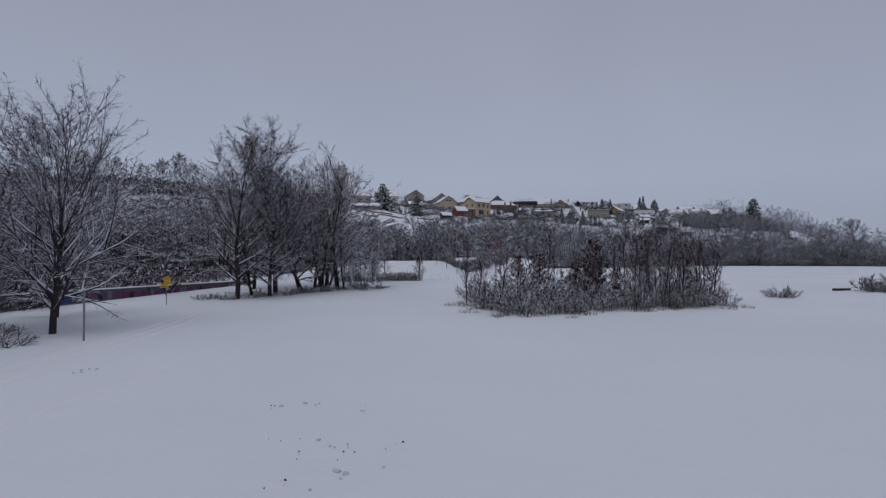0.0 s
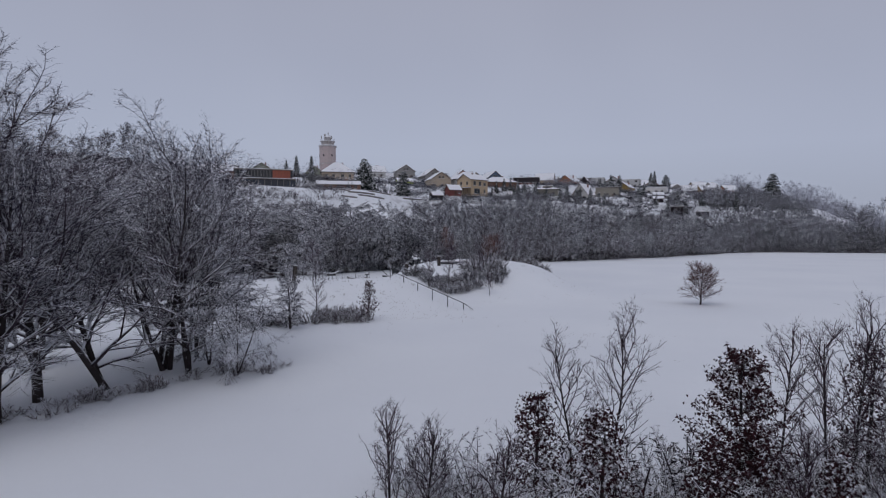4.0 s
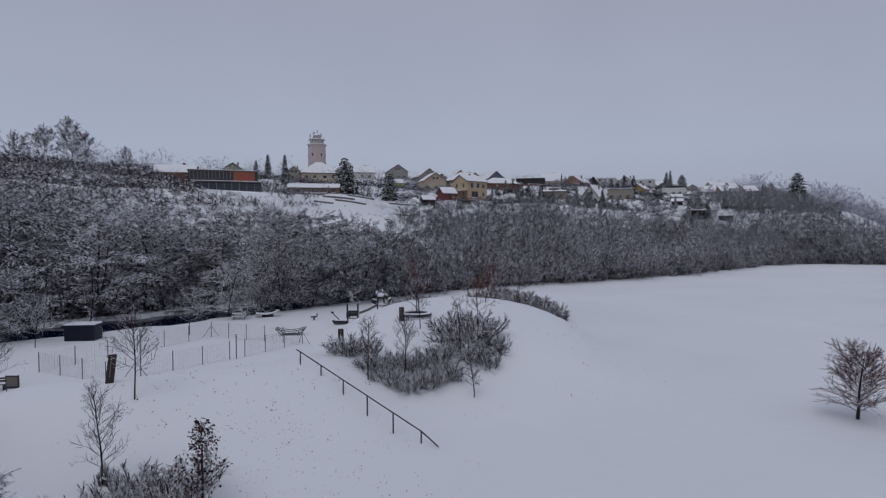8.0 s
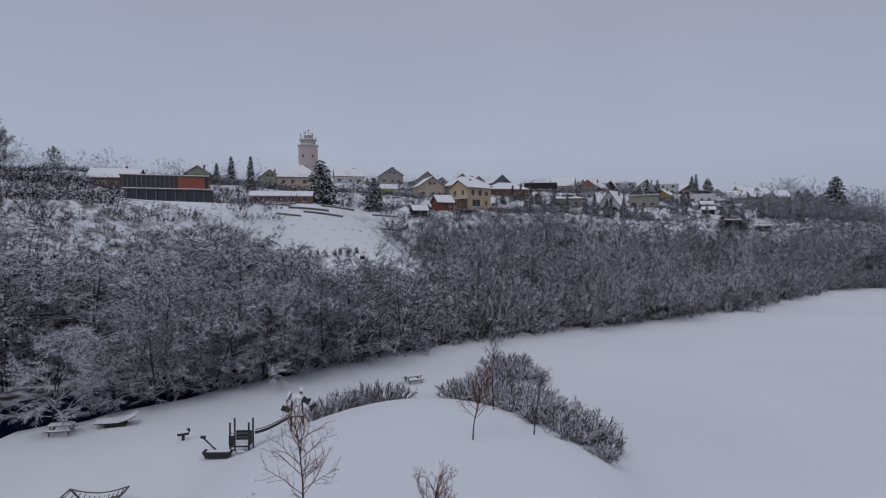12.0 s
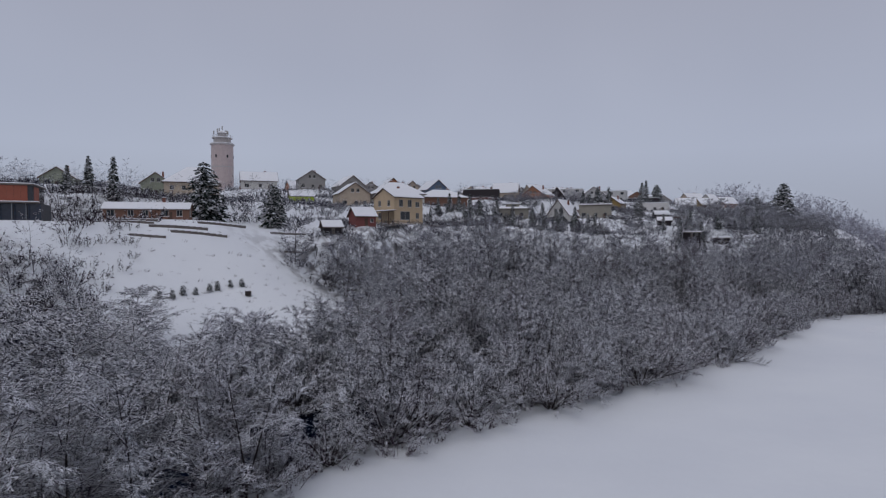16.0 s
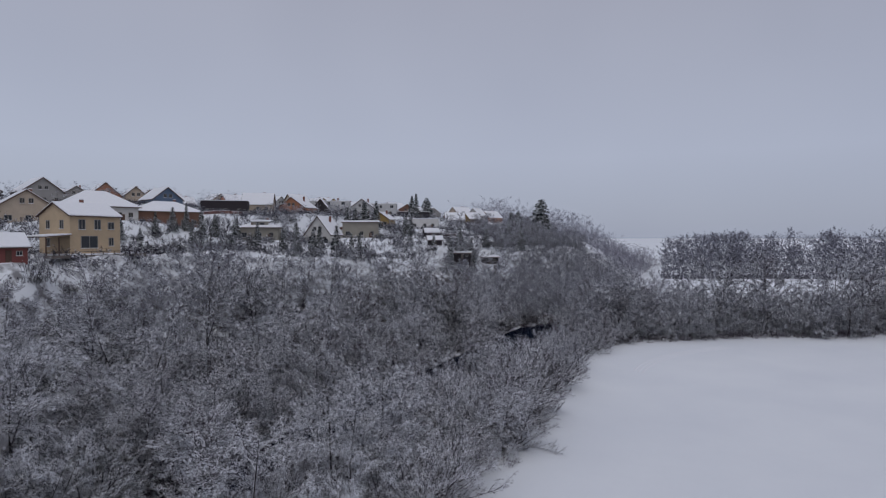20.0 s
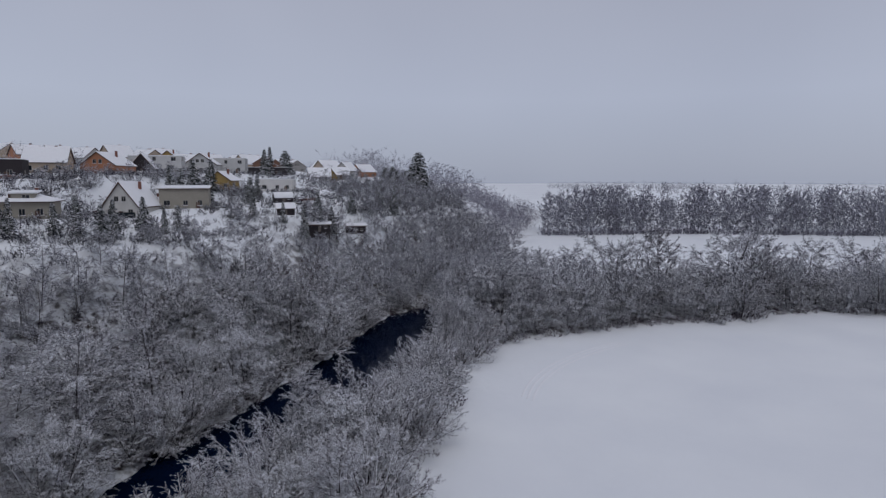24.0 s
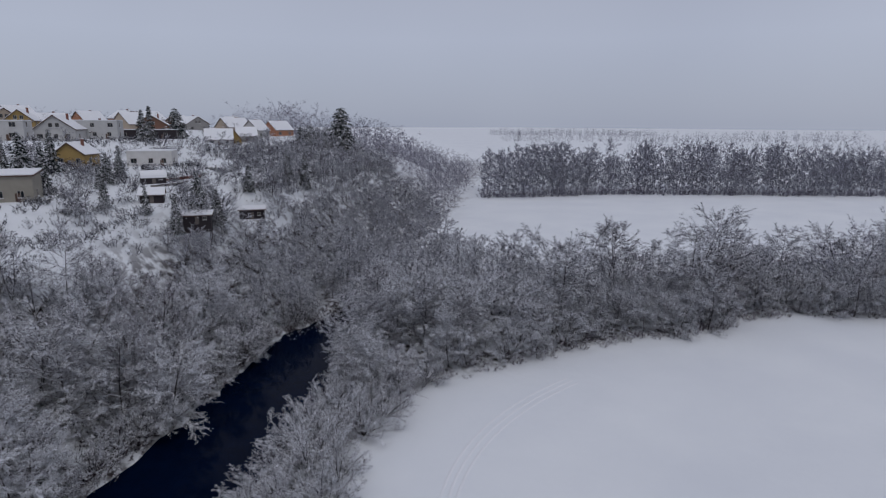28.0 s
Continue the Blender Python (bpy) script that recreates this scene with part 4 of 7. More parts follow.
X, Y = scatter(rng, -12, 175, 200, 400, 6.3, lambda X, Y: on_slope(X, Y) & upper_slope(X, Y) & open_fronts(X, Y))
for i, (x, y) in enumerate(zip(X, Y)):
    room = ((25.0 if x < 105 else 27.5) - ground_at(x, y)) / 14.0
    place_tree(MID_KINDS[(i * 5 + int(x)) % 6], x, y, "slope_tree", "hoary leafless tree high on the wooded slope", group="trees on the upper slope",
               scale=float(min(rng.uniform(0.45, 0.9) * (1.25 if 35 < x < 130 else 1.0), max(room, 0.2) * rng.uniform(0.8, 1.15))), turn=float(rng.uniform(0, 360)))
X, Y = scatter(rng, -200, 190, 40, 400, 4.8, lambda X, Y: on_slope(X, Y) & ~lower_slope(X, Y) & ~upper_slope(X, Y) & ((d_foot(X, Y)[0] > 17) | (X + Y <= 30)))
grove("slope_wood", WOOD_KINDS, X, Y, rng, SPRAY, "snowy leafless trees covering the slope above the river", "woodland", 0.6, 1.15, size=lambda x, y: 0.55 if -50 < x < 6 else 1.0)


def on_hill(X, Y):
    f, side = d_foot(X, Y)
    return (side > 0) & (f > 0.5) & (X + Y >= 440) & ((X > 232) | ((X > 165) & (f < 66)) | (f < 34)) & clear_of_houses(X, Y, 3)


def hill_front(X, Y):
    return (X < 262) & (d_foot(X, Y)[0] < 75)


X, Y = scatter(rng, 120, 265, 290, 520, 5.7, lambda X, Y: on_hill(X, Y) & hill_front(X, Y))
for i, (x, y) in enumerate(zip(X, Y)):
    place_tree(MID_KINDS[(i * 5 + int(x)) % 6], x, y, "hill_tree", "frost-white leafless tree on the far hillside", group="trees on the far hillside",
               scale=float(rng.uniform(0.4, 0.85) * (0.62 if ground_at(x, y) > 24 else 1.0)), turn=float(rng.uniform(0, 360)))
X, Y = scatter(rng, 120, 440, 290, 600, 7.0, lambda X, Y: on_hill(X, Y) & ~hill_front(X, Y))
grove("hill_wood", HILL_KINDS, X, Y, rng, HOAR_HAZE, "hoary leafless trees covering the far hillside, haze put into their colour", "woodland", 0.65, 1.3)


def on_hedge(X, Y):
    e, side = d_edge(X, Y)
    f, fs = d_foot(X, Y)
    return (side > 0) & (e > 1.0) & (e < np.where(X < 232, 90, 44)) & (d_river(X, Y) > np.where(X < 152, 9, 3.0)) & ((fs < 0) | (f < 3)) & (X + Y >= 425) & (X < 520) & ((X < 215) | (e < 48))


def belt_front(X, Y):
    return (d_edge(X, Y)[0] < 13) & (X < 300)


X, Y = scatter(rng, 138, 300, 190, 340, 4.6, lambda X, Y: on_hedge(X, Y) & belt_front(X, Y))
for i, (x, y) in enumerate(zip(X, Y)):
    place_tree(BANK_KINDS[(i * 5 + int(y)) % 6], x, y, "belt_tree", "bare snow-dusted tree at the edge of the meadow", group="front trees of the belt",
               scale=float(rng.uniform(0.36, 0.85) * (1.35 if i % 7 == 0 else 1.0)), turn=float(rng.uniform(0, 360)))
X, Y = scatter(rng, 138, 245, 190, 400, 5.6, lambda X, Y: on_hedge(X, Y) & ~belt_front(X, Y))
for i, (x, y) in enumerate(zip(X, Y)):
    place_tree(MID_KINDS[(i * 5 + int(x)) % 6], x, y, "belt_tree", "bare snow-dusted tree deep in the belt between two meadows", group="inner trees of the belt",
               scale=float(rng.uniform(0.35, 0.9) * (1.4 if i % 6 == 0 else 1.0)), turn=float(rng.uniform(0, 360)))
X, Y = scatter(rng, 245, 380, 140, 400, 5.4, lambda X, Y: on_hedge(X, Y) & ~belt_front(X, Y))
grove("tree_belt", WOOD_KINDS, X, Y, rng, HOAR_HAZE, "belt of bare snow-dusted trees between two meadows", "woodland", 0.4, 1.25)


def in_far_wood(X, Y):
    e, side = from_line([(318, 455), (412, 403), (519, 291), (700, 200), (1100, 60)], X, Y)
    return (side > 0) & (e < 52) & (d_foot(X, Y)[1] < 0) & (d_foot(X, Y)[0] > 12)


X, Y = scatter(rng, 300, 800, 140, 600, 8.2, in_far_wood)
grove("far_wood", FAR_KINDS, X, Y, rng, HAZE_FAR, "distant bare frosted wood with haze put into its grey colour", "woodland", 0.9, 1.55, size=lambda x, y: 1.0 - 0.35 * float(smooth_step(480, 640, x)))
X, Y = scatter(rng, 300, 800, 140, 600, 4.0, lambda X, Y: in_far_wood(X, Y) & (from_line([(318, 455), (412, 403), (519, 291), (700, 200), (1100, 60)], X, Y)[0] < 9))
grove("far_undergrowth", [scrub_arrays(460 + i, 1.8, 2.4, 12, 6, 0.09, 0.16) for i in range(2)], X, Y, rng, HOAR_HAZE, "low tangled growth along the foot of the far wood", "undergrowth", 1.0, 2.6)


# left hill: scrub and trees
def left_scrub(X, Y):
    f, side = d_foot(X, Y)
    return (side > 0) & (X < -30) & (f > 18) & (f < 95) & clear_of_houses(X, Y, 0) & (np.hypot((X + 59) / 19, (Y - 239) / 12) > 1)


X, Y = scatter(rng, -170, -30, 100, 300, 3.2, left_scrub)
grove("scrub", SCRUB_KINDS, X, Y, rng, LADEN, "snow-covered thorn scrub on the slope", "scrub", 0.7, 1.5)


def left_wood(X, Y):
    f, side = d_foot(X, Y)
    e, es = d_edge(X, Y)
    near = (side < 0) & (es > 0) & (d_river(X, Y) > 7)
    low = (side < 0) & (X < -47 - 0.2 * (Y - 40) + 3 * np.sin(Y * 0.2)) & (Y > 29 + 5 * np.sin(X * 0.17)) & (Y < 125) & (d_river(X, Y) > 7)
    top = (side > 0) & (f > 95) & (f < 150) & (X < -138) & clear_of_houses(X, Y, 0)
    return (X < -35) & (near | low | (top & (np.sin(X * 1.7) * np.sin(Y * 1.3) > -0.2))) & (X > -190)


X, Y = scatter(rng, -150, -35, 25, 330, 4.4, left_wood)
grove("river_wood", LIGHT_KINDS, X, Y, rng, SPRAY_DARK, "dark bare trees beside the river bend", "woodland", 0.65, 1.0)


X, Y = scatter(rng, -95, -30, 28, 120, 2.9, lambda X, Y: (d_foot(X, Y)[1] < 0) & (X < -36 + 0.27 * (Y - 40)) & (d_river(X, Y) > 7) & (d_edge(X, Y)[1] * (Y > 110) >= 0) & (X < -33.5 + 2.5 * np.sin(Y * 0.31) + 1.5 * np.sin(Y * 0.9)) & (Y > 33 + 4 * np.sin(X * 0.35)) & (Y < 113 + 5 * np.sin(X * 0.22)))
grove("wood_undergrowth", SCRUB_KINDS, X, Y, rng, TWIG_DARK, "dark tangled undergrowth behind the flood wall", "undergrowth", 0.6, 1.4)


# gardens and hilltop between the houses
def in_gardens(X, Y):
    f, side = d_foot(X, Y)
    steep = 1 + 0.7 * smooth_step(350, 430, X + Y)
    return (side > 0) & (f * steep > 50) & (f < 200) & (X > -150) & (X < 240) & clear_of_houses(X, Y, 1.5) & (np.hypot((X + 30) / 34, (Y - 262) / 16) > 1) & (np.hypot((X + 59) / 19, (Y - 239) / 12) > 1)


def garden_front(X, Y):
    return (X > 15) & (X < 205) & (d_foot(X, Y)[0] < 120)


X, Y = scatter(rng, 15, 205, 280, 470, 7.4, lambda X, Y: in_gardens(X, Y) & garden_front(X, Y) & clear_of_houses(X, Y, 3.5) & open_fronts(X, Y))
for i, (x, y) in enumerate(zip(X, Y)):
    place_tree(MID_KINDS[(i * 5 + int(x)) % 6], x, y, "garden_tree", "snowy bare fruit tree in a hillside garden", group="garden trees",
               scale=float(rng.uniform(0.19, 0.40)), turn=float(rng.uniform(0, 360)))
X, Y = scatter(rng, 36, 168, 308, 392, 5.6, lambda X, Y: in_gardens(X, Y) & open_fronts(X, Y) & (np.hypot((X - 96.5) / 8, (Y - 331.5) / 5) > 1) & (np.hypot((X - 158) / 3.5, (Y - 371) / 5) > 1))
for i, (x, y) in enumerate(zip(X, Y)):
    place_tree(MID_KINDS[(i * 5 + int(x)) % 6], x, y, "orchard_tree", "small dark bare tree crowded among the garden huts", group="trees among the huts",
               scale=float(rng.uniform(0.16, 0.34)), turn=float(rng.uniform(0, 360)))
X, Y = scatter(rng, -150, 240, 230, 520, 10.5, lambda X, Y: in_gardens(X, Y) & ~garden_front(X, Y))
grove("garden_trees", HILL_KINDS, X, Y, rng, SPRAY_WHITE, "snowy garden trees between the houses", "trees", 0.3, 0.6)
X, Y = scatter(rng, -150, 240, 230, 430, 4.4, in_gardens)
grove("garden_scrub", SCRUB_KINDS, X, Y, rng, SPRAY_DARK, "snowed-in hedges and bushes in the gardens", "bushes", 0.6, 1.3)


# undergrowth along the edges of the bank, belt and slope
def under_edge(X, Y):
    e, side = d_edge(X, Y)
    return (side > 0) & (e > 0.2) & (e < 7) & (d_river(X, Y) > 6.5) & (X + Y > 170) & (X < 330)


X, Y = scatter(rng, -30, 330, 130, 330, 2.6, under_edge)
grove("bank_undergrowth", SCRUB_KINDS, X, Y, rng, TWIG, "tangled snowy undergrowth along the edge of the meadow", "undergrowth", 0.45, 1.0)


def under_slope(X, Y):
    f, side = d_foot(X, Y)
    return (X > -130) & (((f < 62) & on_slope(X, Y)) | ((f < 80) & (X < 262) & on_hill(X, Y)))


X, Y = scatter(rng, -130, 262, 80, 520, 3.3, under_slope)
grove("slope_undergrowth", SCRUB_KINDS, X, Y, rng, SPRAY, "snowy undergrowth on the wooded slope", "undergrowth", 0.6, 1.3)


def far_belts(X, Y):
    u = 0.72 * X + 0.69 * Y
    v = 0.69 * X - 0.72 * Y
    return (((u > 980) & (u < 1030) & (v > 100)) | ((u > 1250) & (u < 1330) & (np.sin(v * 0.006) > -0.3)) | ((u > 1650) & (u < 1760) & (np.sin(v * 0.004 + 2) > -0.2))) & (d_foot(X, Y)[1] < 0)


X, Y = scatter(rng, 500, 2200, -300, 1500, 15.0, far_belts)
grove("far_belts", SPECK_KINDS, X, Y, rng, HAZE_FAR, "distant belts of bare trees beyond the fields", "woodland", 0.6, 1.2)


def waterside(X, Y):
    r = d_river(X, Y)
    right = d_foot(X, Y)[1] < 0
    wide_part = (X + Y > 322) & (X + Y < 455)
    return np.where(wide_part, (r > 8.4) & (r < 12.5) & ~(right & (r < 10)), (r > 6.3) & (r < 10.5)) & (X + Y > 185) & (X + Y < 500) & (X < 170)


X, Y = scatter(rng, -10, 170, 170, 345, 1.8, waterside)
grove("waterside_scrub", SCRUB_KINDS, X, Y, rng, TWIG_DARK, "snowy bushes overhanging the water", "undergrowth", 0.7, 1.4)


def on_clearing(X, Y):
    return ((np.hypot((X + 14) / 26, (Y - 243) / 22) < 1) | (np.hypot((X + 40) / 28, (Y - 250) / 18) < 1) | ((X < -30) & (X > -120) & (Y > 190) & (Y < 262))) & clear_of_houses(X, Y, 0) & (d_foot(X, Y)[1] > 0)


X, Y = scatter(rng, -120, 14, 190, 270, 2.7, on_clearing)
grove("slope_tufts", [scrub_arrays(450, 1.8, 2.4, 14, 5, 0.06, 0.09)], X, Y, rng, CLUMPED, "low tufts and brambles on the open snowy slope", "scrub", 0.12, 0.34)


# ---- buildings ----
WALLS = {"ochre": (0.52, 0.40, 0.27), "cream": (0.46, 0.38, 0.30), "brown": (0.20, 0.11, 0.08), "white": (0.54, 0.53, 0.51), "blue": (0.12, 0.17, 0.25),
         "orange": (0.42, 0.20, 0.12), "grey": (0.30, 0.29, 0.28), "darkbrown": (0.036, 0.030, 0.034), "beige": (0.40, 0.34, 0.28), "greybeige": (0.30, 0.28, 0.24),
         "pale": (0.48, 0.48, 0.48), "brownyellow": (0.36, 0.25, 0.10), "bright": (0.62, 0.61, 0.60), "red": (0.21, 0.075, 0.068), "greengrey": (0.27, 0.29, 0.23), "lime": (0.46, 0.58, 0.07)}
for key, value in WALLS.items():
    WALLS[key] = material("render_" + key, value, 0.85, var=0.12, scale=0.7, fine=12, bump=0.3)
TILES = material("roof_tiles", (0.09, 0.06, 0.052), 0.8, var=0.25, scale=3, fine=14, bump=0.5)
TRIM = material("brown_trim", (0.10, 0.06, 0.045), 0.7, var=0.2)
BRICK = material("chimney_brick", (0.20, 0.09, 0.07), 0.85, var=0.3, scale=6, fine=20)
WINDOW_MESHES = {}


def window(parent, x, y, z, w, h, face):
    """A window: frame of four bars standing proud, a pane behind them, and a sill. face: 0 front, 1 right, 2 back, 3 left."""
    key = (round(w, 1), round(h, 1))
    if key not in WINDOW_MESHES:
        w, h = key
        bm = bmesh.new()
        for cx, cz, sx, sz in ((0, h / 2, w, 0.09), (0, -h / 2, w, 0.09), (-w / 2, 0, 0.09, h + 0.09), (w / 2, 0, 0.09, h + 0.09), (0, 0, 0.07, h)):
            box(cx, -0.03, cz, sx, 0.12, sz, bm=bm)
        fm = bpy.data.meshes.new("window_frame")
        bm.to_mesh(fm)
        bm.free()
        fm.materials.append(FRAME)
        bm = box(0, 0.0, 0, w - 0.08, 0.03, h - 0.08)
        pm = bpy.data.meshes.new("pane")
        bm.to_mesh(pm)
        bm.free()
        pm.materials.append(GLASS)
        bm = box(0, -0.1, -h / 2 - 0.06, w + 0.2, 0.22, 0.07)
        sm = bpy.data.meshes.new("window_sill")
        bm.to_mesh(sm)
        bm.free()
        sm.materials.append(CAP)
        WINDOW_MESHES[key] = (fm, pm, sm)
    fm, pm, sm = WINDOW_MESHES[key]
    f = new("window", fm)
    f.parent = parent
    f.matrix_local = pose(x, y, z, 0, 0, 90 * face)
    part("pane", pm, None, f)
    part("window_sill", sm, None, f, "snow-covered sill")
    return f


def shell(points, z0, z1):
    """A prism over a plan."""
    bm = bmesh.new()
    lo = [bm.verts.new((x, y, z0)) for x, y in points]
    hi = [bm.verts.new((x, y, z1)) for x, y in points]
    bm.faces.new(lo[::-1])
    bm.faces.new(hi)
    for i in range(len(points)):
        j = (i + 1) % len(points)
        bm.faces.new((lo[i], lo[j], hi[j], hi[i]))
    return bm


def slab(a, b, c, d, thick):
    """A sloping slab over four corners."""
    bm = bmesh.new()
    lo = [bm.verts.new(p) for p in (a, b, c, d)]
    hi = [bm.verts.new((p[0], p[1], p[2] + thick)) for p in (a, b, c, d)]
    bm.faces.new(lo[::-1])
    bm.faces.new(hi)
    for i in range(4):
        j = (i + 1) % 4
        bm.faces.new((lo[i], lo[j], hi[j], hi[i]))
    bmesh.ops.recalc_face_normals(bm, faces=bm.faces)
    return bm


def hip_mesh(w, d, z, rise, thick, over):
    bm = bmesh.new()
    w2, d2 = w / 2 + over, d / 2 + over
    r = max(0.3, w2 - d2)
    base = [bm.verts.new(p) for p in ((-w2, -d2, z), (w2, -d2, z), (w2, d2, z), (-w2, d2, z))]
    eave = [bm.verts.new(p) for p in ((-w2, -d2, z + thick), (w2, -d2, z + thick), (w2, d2, z + thick), (-w2, d2, z + thick))]
    r0, r1 = bm.verts.new((-r, 0, z + thick + rise)), bm.verts.new((r, 0, z + thick + rise))
    bm.faces.new(base[::-1])
    for i in range(4):
        j = (i + 1) % 4
        bm.faces.new((base[i], base[j], eave[j], eave[i]))
    bm.faces.new((eave[0], eave[1], r1, r0))
    bm.faces.new((eave[2], eave[3], r0, r1))
    bm.faces.new((eave[1], eave[2], r1))
    bm.faces.new((eave[3], eave[0], r0))
    return bm


def house(spec, detail=True):
    kind, x, y, z, turn, w, d, eaves, ridge, colour, label = spec
    if z is None:
        z = ground_at(x, y) - 0.4
    cat = "shed" if w < 8.5 and eaves < 3 else "house"
    h = thing({"shed": "shed", "house": "house"}[cat], x, y, z, turn, label, cat, "houses on the hillside" if cat == "house" else "")
    wall = WALLS[colour]
    w2, d2, over = w / 2, d / 2, 0.45
    if kind in ("gable", "end"):
        if kind == "gable":
            bm = prism([(-d2, -2), (d2, -2), (d2, eaves), (0, eaves + ridge), (-d2, eaves)], -w2, w2)
            bm.transform(Matrix.Rotation(radians(90), 4, "Z"))
        else:
            bm = prism([(-w2, -2), (w2, -2), (w2, eaves), (0, eaves + ridge), (-w2, eaves)], -d2, d2)
        part("wall", bm, wall, h)
        half = d2 if kind == "gable" else w2
        run = w2 if kind == "gable" else d2
        drop = over * ridge / half
        for s in (-1, 1):
            lo, hi = s * (half + over), 0.0
            if kind == "gable":
                cor = [(-run - over, lo, eaves - drop), (run + over, lo, eaves - drop), (run + over, hi, eaves + ridge), (-run - over, hi, eaves + ridge)]
            else:
                cor = [(lo, -run - over, eaves - drop), (lo, run + over, eaves - drop), (hi, run + over, eaves + ridge), (hi, -run - over, eaves + ridge)]
            roof = part("roof", slab(*cor, 0.16), TILES, h)
            part("snow_cover", slab(*[(p[0] * 0.985, p[1] * 0.985, p[2] + 0.17) for p in cor], 0.2), CAP, roof, "thick even snow")
            if detail and kind == "end":
                part("bargeboard", slab((lo, -run - over - 0.04, eaves - drop - 0.12), (lo, -run - over, eaves - drop - 0.12), (hi, -run - over, eaves + ridge - 0.12), (hi, -run - over - 0.04, eaves + ridge - 0.12), 0.3), TRIM, h)
    elif kind == "hip":
        part("wall", shell([(-w2, -d2), (w2, -d2), (w2, d2), (-w2, d2)], -2, eaves), wall, h)
        roof = part("roof", hip_mesh(w, d, eaves, ridge, 0.16, 0.7), TILES, h)
        part("snow_cover", hip_mesh(w * 0.99, d * 0.99, eaves + 0.17, ridge, 0.16, 0.68), CAP, roof, "thick even snow")
    elif kind == "barrel":
        arc = [(d2 * math.cos(a), eaves + ridge * math.sin(a)) for a in np.linspace(0, math.pi, 9)]
        bm = prism([(-d2, -2), (d2, -2)] + arc, -w2, w2)
        bm.transform(Matrix.Rotation(radians(90), 4, "Z"))
        part("wall", bm, wall, h)
        arc2 = [((d2 + 0.3) * math.cos(a), eaves + (ridge + 0.3) * math.sin(a)) for a in np.linspace(0, math.pi, 9)]
        arc1 = [((d2 + 0.03) * math.cos(a), eaves + (ridge + 0.03) * math.sin(a)) for a in np.linspace(math.pi, 0, 9)]
        bm = prism(arc2 + arc1, -w2 - 0.2, w2 + 0.2)
        bm.transform(Matrix.Rotation(radians(90), 4, "Z"))
        part("snow_cover", bm, CAP, h, "thick rounded snow")
    else:
        part("wall", shell([(-w2, -d2), (w2, -d2), (w2, d2), (-w2, d2)], -2, eaves), wall, h)
        tilt = ridge if ridge > 0.35 else 0.0
        cor = [(-w2 - over, -d2 - over, eaves + 0.02), (w2 + over, -d2 - over, eaves + 0.02), (w2 + over, d2 + over, eaves + 0.02 + tilt), (-w2 - over, d2 + over, eaves + 0.02 + tilt)]
        if tilt == 0:
            cor = [(-w2 - 0.06, -d2 - 0.06, eaves + 0.01), (w2 + 0.06, -d2 - 0.06, eaves + 0.01), (w2 + 0.06, d2 + 0.06, eaves + 0.01), (-w2 - 0.06, d2 + 0.06, eaves + 0.01)]
        roof = part("roof", slab(*cor, 0.22), TRIM if tilt else wall, h)
        part("snow_cover", slab(*[(p[0] * 0.985, p[1] * 0.985, p[2] + 0.23) for p in cor], 0.2), CAP, roof, "thick even snow")
    if "stilts" in label or "steep bank" in label:
        for ex in (-w2 + 0.3, w2 - 0.3):
            for ey in (-d2 + 0.3, d2 - 0.3):
                part("stilt", box(ex, ey, -2.6, 0.22, 0.22, 5.2), WOOD, h)
    if "dormer" in label:
        dm = part("dormer", box(0.4, -1.6, eaves + 1.0, 4.2, 3.2, 1.7), wall, h)
        part("cheek", box(-1.9, -1.6, eaves + 0.95, 0.5, 3.0, 1.5), TRIM, dm)
        part("dormer_snow", slab((-2.3, -3.6, eaves + 1.86), (3.0, -3.6, eaves + 1.86), (3.0, 0.4, eaves + 2.2), (-2.3, 0.4, eaves + 2.2), 0.3), CAP, dm, "thick even snow")
        window(h, 0.9, -3.22, eaves + 1.1, 1.3, 1.0, 0)
    if "cottage" in label:
        pr = part("porch", box(-w2 - 1.2, -d2 + 1.4, 0.9, 2.4, 2.6, 1.8), TRIM, h)
        part("porch_snow", slab((-w2 - 2.8, -d2 - 0.2, 1.7), (-w2, -d2 - 0.2, 2.3), (-w2, -d2 + 3.0, 2.3), (-w2 - 2.8, -d2 + 3.0, 1.7), 0.25), CAP, pr, "thick even snow")
        part("veranda", box(1.2, -d2 - 0.05, 0.6, 4.6, 0.14, 1.7), GLASS, h, "dark glazed ground floor")
    if cat == "shed":
        part("door", box(0, -d2 - 0.03, min(0.95, eaves / 2), 0.85, 0.08, min(1.9, eaves * 0.9)), TRIM if colour != "darkbrown" else GREYWOOD, h)
        if w > 5:
            window(h, w * 0.28, -d2 - 0.02, 1.4, 0.8, 0.7, 0)
        return h
    if "ochre yellow" in label:
        for wx, wz, ww, wh in ((-2.9, 5.6, 1.3, 1.9), (0.3, 5.6, 1.3, 1.9), (3.2, 5.4, 1.3, 1.4), (-1.4, 2.2, 3.4, 2.3), (3.2, 2.2, 1.0, 1.6)):
            window(h, wx, -d2 - 0.02, wz, ww, wh, 0)
        for wy, wz in ((-2.2, 5.6), (1.8, 5.6), (1.8, 2.2)):
            window(h, -w2 - 0.02, wy, wz, 1.0, 1.6, 3)
        canopy = part("canopy", slab((-w2 - 5.0, -d2 - 0.6, 3.1), (-w2, -d2 - 0.6, 3.5), (-w2, d2 - 3.0, 3.5), (-w2 - 5.0, d2 - 3.0, 3.1), 0.14), TRIM, h, "brown timber canopy over the terrace")
